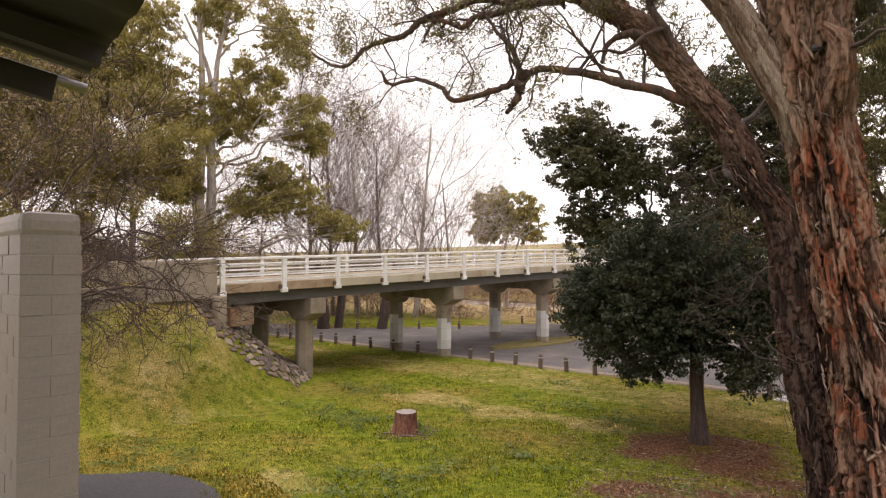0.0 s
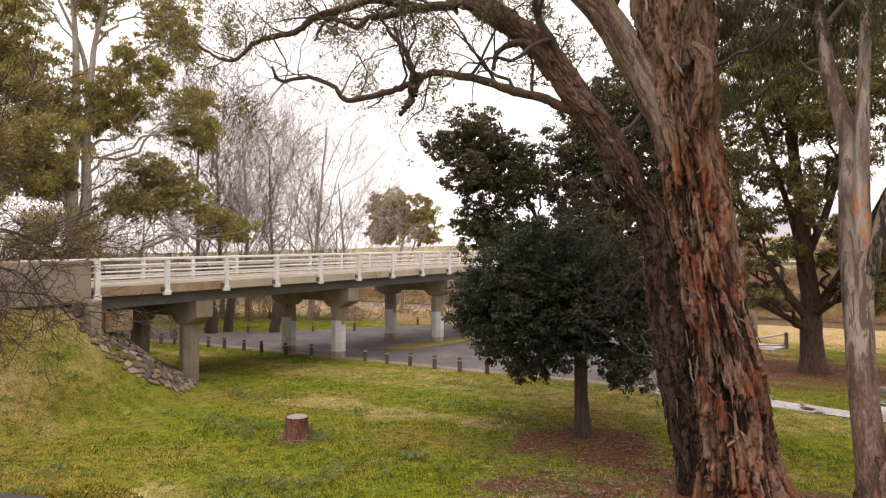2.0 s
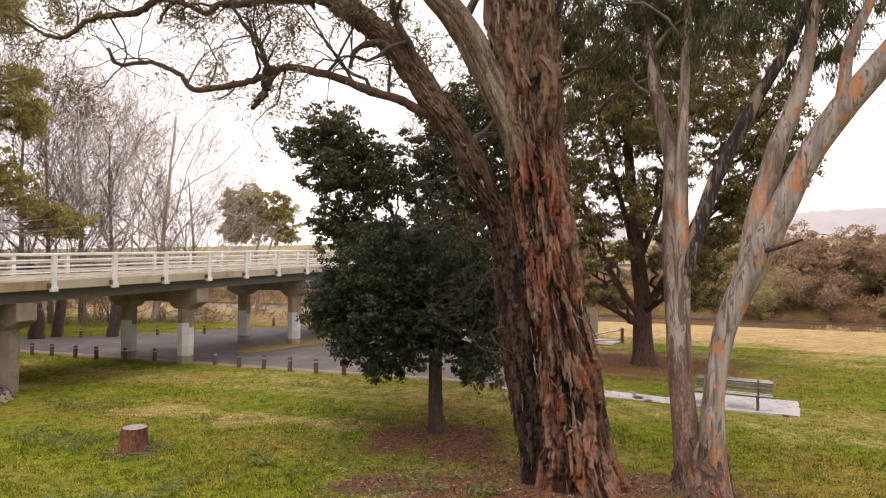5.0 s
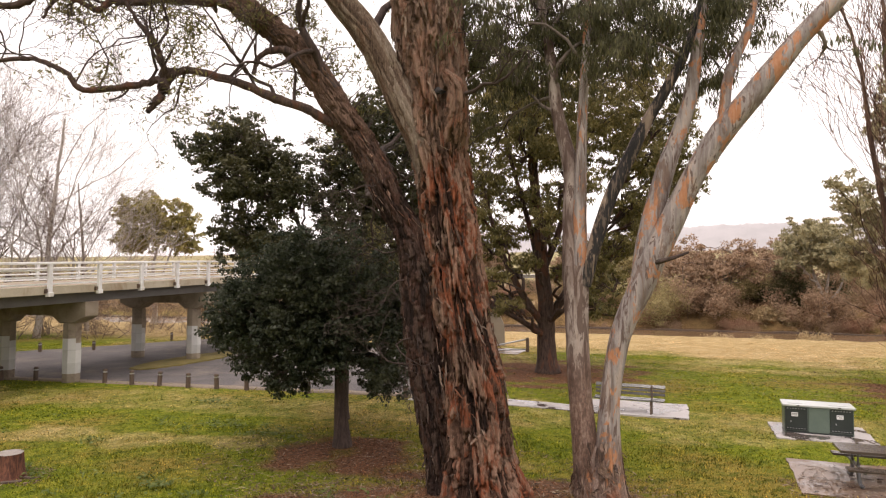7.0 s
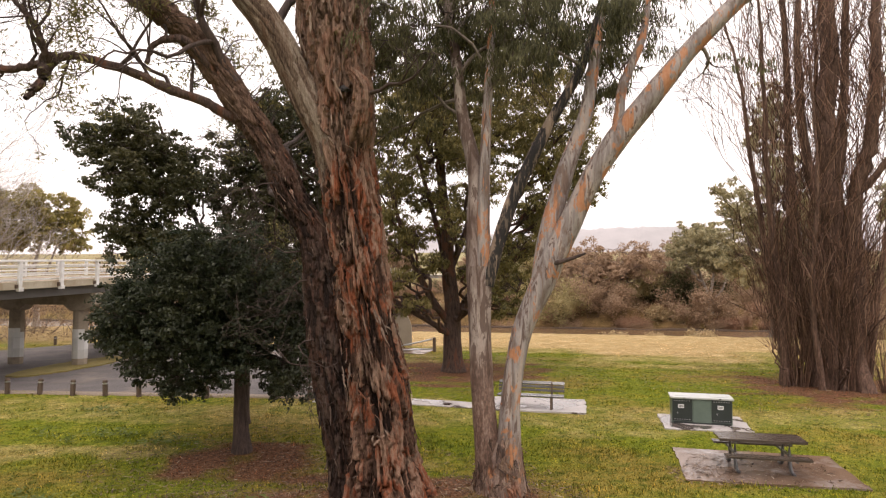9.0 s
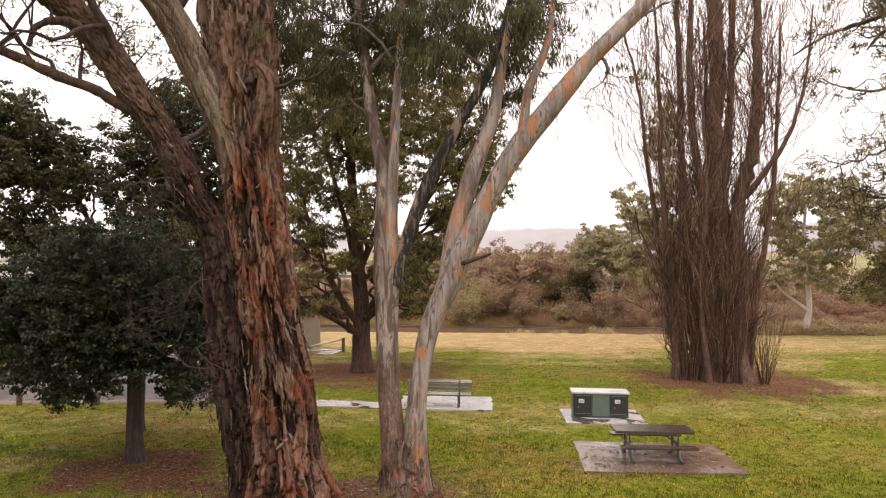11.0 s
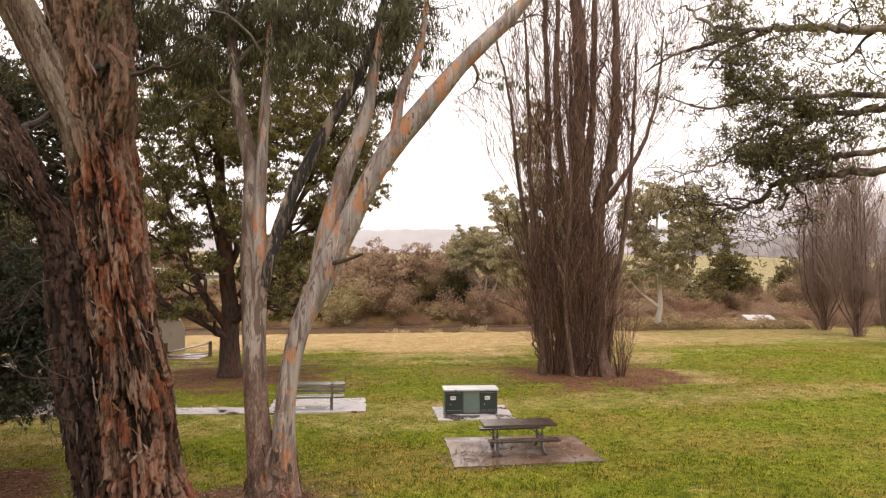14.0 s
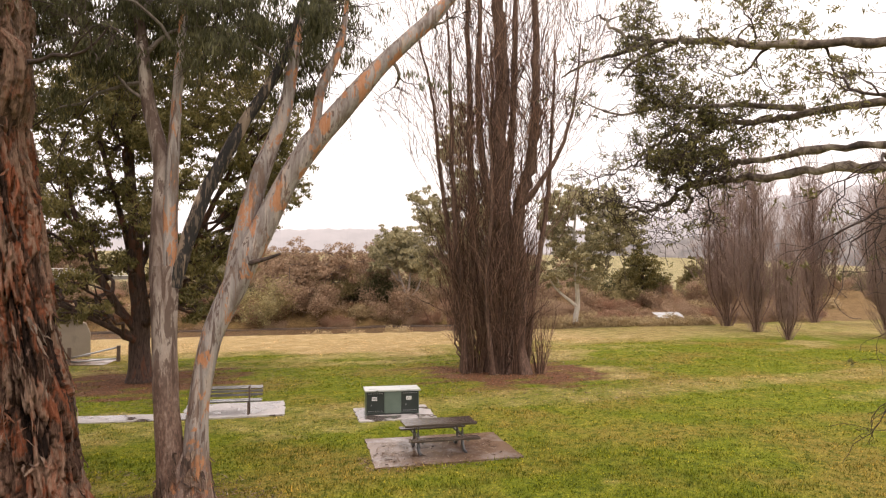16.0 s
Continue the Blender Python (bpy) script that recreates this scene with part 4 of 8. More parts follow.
def plated(name, run, radii, sides, seed, depth, cell=(0.1, 0.45), flare=0.0, step=0.026):
    """A trunk clad in ragged overlapping bark plates; every plate keeps its number for its tone."""
    along = np.concatenate([[0], np.cumsum(np.linalg.norm(np.diff(run, axis=0), axis=1))])
    s = np.arange(0, along[-1], step)
    pts = np.stack([np.interp(s, along, run[:, k]) for k in range(3)], -1)
    rad = np.interp(s, along, radii)
    soup = Soup()
    soup.tube(pts, rad, sides)
    v = soup.v[0].reshape(len(pts), sides, 3)
    turn = np.linspace(0, 1, sides, endpoint=False)[None, :] + 0 * s[:, None]
    h = s[:, None] + 0 * turn
    n = max(6, int(2 * np.pi * radii.mean() / cell[0]))
    wu = value_noise(turn * n, h * 1.6, n, seed) - 0.5 + 0.35 * (value_noise(turn * n * 5, h * 9, n * 5, seed + 1) - 0.5)
    wh = value_noise(turn * n * 3, h * 2, n * 3, seed + 2) - 0.5
    tone, down, edge = scales(turn * n + 0.8 * wu + 0.25 * np.sin(h * 1.3 + seed), h / cell[1] + 0.7 * wh, n, seed)
    m = n * 3
    tone2, down2, edge2 = scales(turn * m + 0.9 * wu, h / (cell[1] * 0.55) + 1.1 * wh, m, seed + 3)
    broad = value_noise(turn * 6, h * 0.8, 6, seed + 4) - 0.5
    fibre = value_noise(turn * n * 9, h * 4, n * 9, seed + 6) - 0.5
    rise = depth * (0.9 * (tone - 0.5) + 0.5 * (tone2 - 0.5) + 0.55 * np.clip(down, -1, 1) + 0.25 * np.clip(down2, -1, 1) + 0.9 * broad + 0.22 * fibre)
    rise -= depth * (0.9 * np.clip(1 - edge / 0.22, 0, 1) + 0.35 * np.clip(1 - edge2 / 0.25, 0, 1))
    low = np.clip(pts[:, 2] - pts[0, 2], 0, None)[:, None]
    rise += flare * np.exp(-low / 0.7) * (0.5 + 0.5 * np.sin(turn * 2 * np.pi * 5 + seed))
    v += (v - pts[:, None, :]) / rad[:, None, None] * rise[:, :, None]
    data = soup.mesh(name)
    data.attributes.new("plate", "FLOAT", "POINT").data.foreach_set("value", (0.55 * tone + 0.45 * tone2).astype(np.float32).ravel())
    return data


# The great rough-barked gum. Local x right, y away from the bank.
def great_gum():
    t = Tree(11)
    ob = thing("rough_barked_gum", "huge old gum with shaggy red-brown bark and twisting limbs", "tree", pose(7.42, 11.28, 0.3, 0, 0, facing(7.42, 11.28)))
    main = bend([(0.3, 0, -0.4), (0.17, 0, 0.5), (0.02, 0, 2.0), (-0.17, 0, 3.2), (-0.36, 0, 4.35), (-0.5, 0, 5.5), (-0.65, 0, 6.7), (-0.79, 0, 7.9), (-0.9, 0.05, 9.1), (-0.98, 0.1, 10.4), (-0.9, 0.3, 13)], 15)
    rad = np.interp(main[:, 2], (-0.4, 0.0, 0.3, 0.9, 2.0, 3.2, 4.3, 6.7, 7.9, 9.1, 10.4, 13), (1.0, 0.86, 0.76, 0.67, 0.64, 0.6, 0.55, 0.53, 0.63, 0.7, 0.74, 0.55))
    part("trunk", plated("trunk", main, rad, 230, 3.1, 0.12, (0.17, 0.85), 0.18), M["bark_shaggy"], ob, "shaggy red-brown fibrous bark")
    stem = bend([(-0.5, 0.15, -0.3), (-0.6, 0.15, 0.3), (-0.68, 0.15, 0.9), (-0.86, 0.15, 2.0), (-1.02, 0.15, 3.2), (-1.12, 0.15, 4.3), (-1.2, 0.1, 4.95), (-1.45, 0.05, 5.55), (-1.8, 0.0, 6.15), (-2.08, 0, 6.75), (-2.41, 0, 7.35), (-2.81, -0.05, 7.95), (-3.22, -0.1, 8.57), (-3.7, -0.2, 9.2), (-4.41, -0.3, 9.83), (-5.18, -0.4, 10.47), (-5.8, -0.5, 12.0)], 10)
    rad2 = np.interp(stem[:, 2], (-0.3, 0.3, 1.0, 2.0, 3.2, 4.6, 5.5, 7.3, 8.3, 9.2, 12), (0.42, 0.34, 0.33, 0.4, 0.43, 0.4, 0.31, 0.29, 0.31, 0.26, 0.18))
    part("second_stem", plated("second_stem", stem, rad2, 110, 8.4, 0.06, (0.1, 0.4), 0.05), M["bark_stem"], ob, "leaning second stem, dark and shaggy below")
    tagged(part("loose_bark", strips(main[:90], rad[:90] + 0.02, 420, 0.34, 5, 0.1, 0.5).mesh("loose_bark", False), M["bark_plates"], ob, "hanging strips of peeling bark"), kind="stuff")
    tagged(part("loose_bark", strips(main[86:], rad[86:] + 0.02, 300, 0.4, 15, 0.07, 0.45).mesh("loose_bark", False), M["bark_plates_grey"], ob, "grey-tan bark strips on the upper trunk"), kind="stuff")
    low_part = int(np.argmax(stem[:, 2] > 5.2))
    tagged(part("loose_bark", strips(stem[low_part:], rad2[low_part:], 300, 0.3, 16, 0.06, 0.4).mesh("loose_bark", False), M["bark_plates"], ob, "red-brown bark strips"), kind="stuff")
    tagged(part("loose_bark", strips(stem[:low_part], rad2[:low_part], 320, 0.32, 6, 0.13, 0.4).mesh("loose_bark", False), M["bark_plates_dark"], ob, "shaggy dark bark strips"), kind="stuff")
    # Left limb with smoother cream bark.
    limb = bend([(-0.85, -0.1, 6.7), (-1.1, -0.15, 7.4), (-1.4, -0.2, 7.95), (-1.69, -0.2, 8.54), (-2.0, -0.25, 9.16), (-2.4, -0.25, 9.78), (-2.9, -0.3, 10.41), (-3.9, -0.3, 12)], 10)
    part("limb", plated("limb", limb, np.linspace(0.36, 0.26, len(limb)), 90, 1.2, 0.025, (0.14, 1.1)), M["bark_limb"], ob, "cream and grey smooth upper limb")
    # Knot and hollow on the trunk, and dead twigs.
    side = t.limb([(-2.7, 0.0, 7.6), (-3.05, -0.1, 7.75), (-3.55, -0.27, 8.0), (-4.11, -0.45, 8.14), (-4.68, -0.62, 8.38), (-5.82, -0.79, 8.66), (-6.38, -0.96, 8.41), (-6.9, -1.14, 8.25), (-7.71, -1.31, 8.15), (-8.0, -1.48, 8.45), (-8.53, -1.65, 8.67), (-9.17, -1.83, 8.61), (-9.26, -2.0, 8.9)], 0.12, 0.03, 12, 0.1)
    top = t.limb([(-4.7, -0.35, 10.1), (-5.34, -0.59, 10.17), (-6.18, -0.78, 10.16), (-7.2, -0.97, 10.46), (-7.69, -1.16, 10.31), (-8.53, -1.35, 10.14), (-8.95, -1.55, 9.79), (-9.48, -1.74, 9.69), (-9.89, -1.93, 9.51), (-10.2, -2.12, 9.14), (-10.52, -2.31, 9.18), (-10.94, -2.5, 9.46)], 0.115, 0.03, 10, 0.1)
    fork_ = t.limb([(-6.12, -0.9, 10.11), (-6.86, -1.02, 10.02), (-7.29, -1.13, 9.99), (-7.53, -1.25, 9.79), (-7.88, -1.37, 9.93), (-8.17, -1.48, 9.94), (-8.4, -1.6, 9.49)], 0.09, 0.03, 8, 0.1)
    up = t.limb([(-6.26, -1.0, 8.4), (-6.17, -1.2, 8.67), (-6.25, -1.33, 9.0), (-6.68, -1.4, 9.62), (-6.9, -1.5, 10.0)], 0.08, 0.03, 8, 0.2)
    stub = t.limb([(-6.15, -0.95, 8.57), (-6.21, -1.1, 8.08), (-6.44, -1.2, 7.71)], 0.12, 0.05, 8, 0.3)
    hook = t.limb([(-3.3, -0.3, 8.6), (-3.9, -0.5, 9.15), (-4.4, -0.6, 9.0), (-4.5, -0.7, 8.6)], 0.1, 0.04, 10, 0.12)
    for run, every, size, lo in ((side, 4, 1.6, 0.2), (top, 4, 1.5, 0.1), (fork_, 5, 1.2, 0.1), (up, 3, 1.3, 0.2), (hook, 6, 1.3, 0.2)):
        pts, rad_ = run
        for i in range(max(2, int(len(pts) * lo)), len(pts), every):
            w = t.rng.normal(0, 0.7, 3) + np.array((-0.45, 0, 0.75 if run is not top else 0.1))
            t.grow(pts[i], w, size * t.rng.uniform(0.7, 1.2), rad_[i] * 0.42, 3, 0.05, 0.32, 3, 0.9, 0.6, 6, 1, 0.05)
    for a, b in (((-2.9, -0.2, 8.4), (-0.5, 0.3, 0.8)), ((-2.3, 0.3, 9.8), (0.2, 0.6, 0.7)), ((-4.9, -0.5, 10.6), (-0.4, 0.2, 0.9)), ((-0.9, 0.3, 12.5), (0.3, 0.3, 0.8)), ((-0.6, 0.3, 11), (0.9, 0.3, 0.4)), ((-3.5, -0.3, 11.3), (-0.7, 0, 0.6)), ((-1.9, 0.4, 6.6), (-0.6, 0.8, 0.5)), ((-2.0, 0.6, 6.0), (-0.5, 0.9, 0.9))):
        t.grow(a, b, 2.6, 0.11, 4, 0.05, 0.3, 3, 0.85, 0.66, 7, 1, 0.08)
    trunk_x = lambda z: np.interp(z, main[:, 2], main[:, 0])
    t.sites = [p for p in t.sites if p[2] > 12.0 or abs(p[0] - trunk_x(p[2])) > 1.3]
    # Bare dead twigs low on the stem.
    dead = Tree(91)
    for z, y in ((2.6, 0), (3.2, -0.2), (3.8, 0.1), (4.4, -0.1), (5.0, 0.1), (5.6, 0), (6.3, -0.1), (6.9, 0.1)):
        dead.grow((-1.3 - 0.25 * max(0, z - 4), y, z), (-1, dead.rng.uniform(-0.7, 0.5), dead.rng.uniform(-0.2, 0.3)), 1.1, 0.02, 3, -0.01, 0.42, 3, 0.9, 0.66, 4, 0, 0.02)
    dead.grow((-0.2, -0.7, 8.1), (0.9, -0.2, 0.8), 1.5, 0.045, 3, 0.03, 0.3, 3, 0.9, 0.6, 4, 0)
    # Leafy shoots that rise behind the leaning stem.
    leafy_ = []
    for x, z in ((-4.0, 9.5), (-3.6, 9.1), (-3.2, 9.7), (-2.9, 9.3), (-2.6, 8.8), (-3.0, 8.4), (-3.8, 8.7), (-4.3, 8.8), (-4.6, 9.2), (-2.3, 8.2)):
        own = np.array((x, 0.7, z)) + t.rng.normal(0, 1, (9, 3)) * np.array((0.24, 0.2, 0.2))
        root = stem[int(np.argmin(np.hypot(stem[:, 0] - x, stem[:, 2] - z + 0.9)))]
        for p in own[::3]:
            t.twigs.tube(bend([root, root * 0.5 + p * 0.5 + t.rng.normal(0, 0.1, 3), p], 4), np.linspace(0.022, 0.006, 9), 4)
        leafy_.append(own)
    for own in t.limbs:
        part("limb", own.mesh("limb"), M["bark_brown"], ob, "dark crooked limb")
    t.branchwork(ob, M["bark_dark"], M["twig_dark"])
    dead.branchwork(ob, M["twig_dark"], M["twig_dark"])
    part("crown", t.foliage(7, 0.12, 0.13, 0.032, 0.45, 0.2, mass=0.6), M["leaf_over"], ob)
    part("spray", t.tufts(np.vstack(leafy_), 0.17, 13, 0.13, 0.032, 0.4, 0.2), M["leaf_over"], ob, "leafy shoots behind the leaning stem")
    collar = bend([(-0.5, -0.1, 7.0), (-0.38, -0.42, 7.5), (-0.3, -0.6, 7.95), (-0.36, -0.66, 8.3), (-0.6, -0.6, 8.62)], 8)
    part("knot", plated("knot", collar, np.interp(np.linspace(0, 1, len(collar)), (0, 0.35, 0.7, 1), (0.28, 0.25, 0.17, 0.05)), 64, 5.5, 0.05, (0.08, 0.5)), M["bark_shaggy"], ob, "swollen grey branch collar")
    # A solid dark lump, coloured like the shade inside a hollow.
    bm = bmesh.new()
    bmesh.ops.create_icosphere(bm, subdivisions=3, radius=0.12)
    for v in bm.verts:
        v.co = Vector((v.co.x - 0.68, v.co.y * 0.6 - 0.62, v.co.z * 0.6 + 8.2)) + Vector((1, 0.4, 1)) * 0.06 * noise.noise(v.co * 9)
    part("hollow", bm, M["hollow_dark"], ob, "dark lump painted as the shade of a hollow beside the branch collar")
    return ob


great_gum()


def smooth_gum():
    t = Tree(23)
    ob = thing("smooth_gum", "twin-stemmed gum with smooth grey, cream and orange bark", "tree", pose(9.8, 9.97, 0.3, 0, 0, facing(9.8, 9.97)))

    def stem(name, pts, rs, sides, mat, label="", seed=1.0, depth=0.012, flare=0.0, steps=10):
        run = bend(pts, steps)
        r = np.interp(np.linspace(0, 1, len(run)), np.linspace(0, 1, len(rs)), rs)
        part(name, ridged(run, r, sides, seed, depth, flare).mesh(name), mat, ob, label)
        return run, r

    foot = [(-0.15, 0, -0.5), (-0.14, 0, 0.1), (-0.13, 0, 0.6), (-0.13, 0, 1.15)]
    stem("root_flare", foot, (0.62, 0.5, 0.36, 0.08), 40, M["bark_smooth"], "rough brown bark at the foot", 2.0, 0.05, 0.1)
    flakes = bend([(-0.15, 0, 1.3), (-0.13, 0, 0.5), (-0.12, 0, -0.2)][::-1], 10)
    tagged(part("loose_bark", strips(flakes, np.linspace(0.62, 0.36, len(flakes)), 240, 0.36, 18, 0.1).mesh("loose_bark", False), M["bark_plates"], ob, "torn brown bark round the foot"), kind="stuff")
    a = stem("stem", [(-0.34, 0, 0.0), (-0.4, 0, 0.9), (-0.5, 0, 2.0), (-0.55, 0, 3.1), (-0.57, 0, 4.2), (-0.58, 0, 4.7)], (0.31, 0.27, 0.24, 0.235, 0.26, 0.27), 32, M["bark_patchy"], "", 4.0)
    a1 = stem("limb", [(-0.62, 0, 4.4), (-0.66, 0.02, 5.6), (-0.66, 0.1, 6.7), (-0.95, 0.2, 8.0), (-1.1, 0.3, 9.2), (-1.3, 0.4, 10.5), (-1.5, 0.5, 12.5)], (0.23, 0.19, 0.17, 0.14, 0.12, 0.1, 0.06), 20, M["bark_patchy"], "", 6.0)
    a3 = stem("limb", [(-0.5, -0.05, 4.5), (-0.48, -0.1, 5.6), (-0.45, -0.1, 6.8), (-0.4, 0, 8.2), (-0.3, 0, 10), (-0.3, 0, 12)], (0.18, 0.14, 0.12, 0.1, 0.08, 0.05), 16, M["bark_smooth"], "", 7.0)
    a2 = stem("limb", [(-0.42, -0.05, 4.3), (-0.22, -0.1, 4.95), (-0.04, -0.1, 5.57), (0.16, -0.05, 6.17), (0.45, 0, 6.78), (0.68, 0, 7.26), (0.95, 0.1, 7.8), (1.7, 0.2, 9.2), (2.2, 0.3, 11)], (0.17, 0.13, 0.14, 0.13, 0.14, 0.125, 0.11, 0.08, 0.05), 18, M["bark_scorched"], "fire-blackened limb", 9.0, 0.02)
    b = stem("stem", [(0.08, -0.1, 0.0), (0.06, -0.1, 0.8), (0.1, -0.1, 1.97), (0.29, -0.1, 3.16), (0.52, -0.1, 3.8), (0.77, -0.1, 4.36), (1.02, -0.1, 4.96), (1.32, -0.1, 5.56), (1.59, -0.15, 6.15), (1.91, -0.2, 6.75), (2.3, -0.2, 7.34), (2.78, -0.25, 7.93), (3.25, -0.3, 8.52), (3.74, -0.3, 9.11), (4.3, -0.4, 9.68), (4.87, -0.4, 10.26), (5.5, -0.5, 11.0)], (0.36, 0.26, 0.2, 0.21, 0.23, 0.25, 0.27, 0.25, 0.22, 0.22, 0.24, 0.23, 0.21, 0.175, 0.165, 0.16, 0.1), 34, M["bark_smooth"], "", 12.0)
    b1 = stem("limb", [(0.78, 0.0, 4.4), (0.84, 0.05, 5.05), (0.93, 0.05, 5.56), (1.1, 0.1, 6.16), (1.27, 0.1, 6.76), (1.49, 0.15, 7.36), (1.7, 0.2, 7.96), (1.82, 0.25, 8.57), (2.1, 0.3, 10.5)], (0.25, 0.22, 0.2, 0.2, 0.19, 0.16, 0.15, 0.14, 0.08), 20, M["bark_smooth"], "", 15.0)
    bs = stem("limb", [(2.3, -0.2, 7.2), (2.36, -0.2, 7.9), (2.45, -0.2, 8.5), (2.85, -0.2, 9.5), (3.0, -0.2, 10.5)], (0.15, 0.11, 0.1, 0.08, 0.05), 12, M["bark_smooth"], "", 16.0)
    snag = stem("snag", [(1.0, -0.3, 4.75), (1.35, -0.45, 4.85), (1.62, -0.5, 4.95)], (0.06, 0.04, 0.025), 8, M["bark_dark"], "broken dead branch stub", 17.0)
    for run, z0, size, n in ((a1, 8.9, 2.0, 6), (a3, 9.0, 1.8, 6), (a2, 9.0, 1.6, 5), (b1, 9.2, 1.4, 4), (bs, 9.0, 0.8, 2)):
        pts, r = run
        first = int(np.argmax(pts[:, 2] > z0))
        for k in range(n):
            i = min(len(pts) - 2, first + int((len(pts) - first) * k / n))
            w = t.rng.normal(0, 0.75, 3) + np.array((0.05, 0.15, 0.55))
            t.grow(pts[i], w, size * t.rng.uniform(0.7, 1.2), max(0.02, r[i] * 0.45), 3, 0.0, 0.26, 3, 0.8, 0.64, 6, 1, 0.25)
    for at, way, far_ in (((-1.05, 0.2, 8.4), (-1, 0.3, 0.25), 2.2), ((-1.2, 0.3, 9.6), (-1, -0.2, 0.1), 2.4), ((-0.9, 0.1, 8.0), (-0.9, 0.3, 0.5), 1.6),
                          ((3.95, -0.3, 9.2), (0.7, 0.0, -0.35), 0.75), ((4.6, -0.4, 9.9), (0.6, 0.2, 0.1), 0.9)):
        t.grow(at, way, far_, 0.045, 3, -0.03, 0.28, 3, 0.8, 0.64, 6, 1, 0.25)
    t.sites = [p for p in t.sites if p[0] > -3.2]
    t.branchwork(ob, M["bark_grey"], M["twig_dark"])
    # Hanging sprays gathered into masses over the stems.
    hung = []
    for x, z, w, h in ((-3.3, 9.6, 1.0, 0.9), (-3.0, 8.3, 0.8, 0.7), (-3.6, 11.0, 1.2, 0.9), (-2.0, 9.9, 1.2, 0.9), (-0.9, 10.2, 1.2, 1.0), (0.4, 10.0, 1.2, 1.1), (1.6, 9.8, 1.1, 1.0), (2.7, 9.9, 0.9, 0.9), (-1.8, 8.9, 0.8, 0.5), (-0.6, 9.1, 0.7, 0.5), (2.2, 9.3, 0.6, 0.5), (3.0, 10.4, 0.9, 0.6), (-2.6, 10.9, 1.2, 0.9), (0.0, 11.4, 2.4, 0.9), (2.6, 11.4, 1.6, 0.9)):
        for layer in (0.1, 0.8, 1.5):
            n = max(6, int(17 * w * h))
            d = t.rng.normal(0, 0.5, (n, 3))
            hung.append(np.array((x, layer + t.rng.uniform(-0.3, 0.3), z)) + d * np.array((w, 0.6, h)))
    hung.append(np.array([p for p in t.sites if p[0] < 2.6 and p[2] > 8.4])[::4])
    part("crown", t.tufts(np.vstack(hung), 0.24, 42, 0.17, 0.027, 0.72, 0.1), M["leaf_gum_grey"], ob, "drooping grey-green leaves")
    # A few fine sprays at the end of the leaning stem.
    tips = np.array([(4.3 + 0.17 * k, -0.35, 8.9 - 0.05 * k + 0.12 * math.sin(2.3 * k)) for k in range(7)])
    part("spray", t.tufts(tips, 0.13, 16, 0.17, 0.034, 0.85, 0.1), M["leaf_gum_grey"], ob, "thin hanging spray of leaves")
    return ob


smooth_gum()


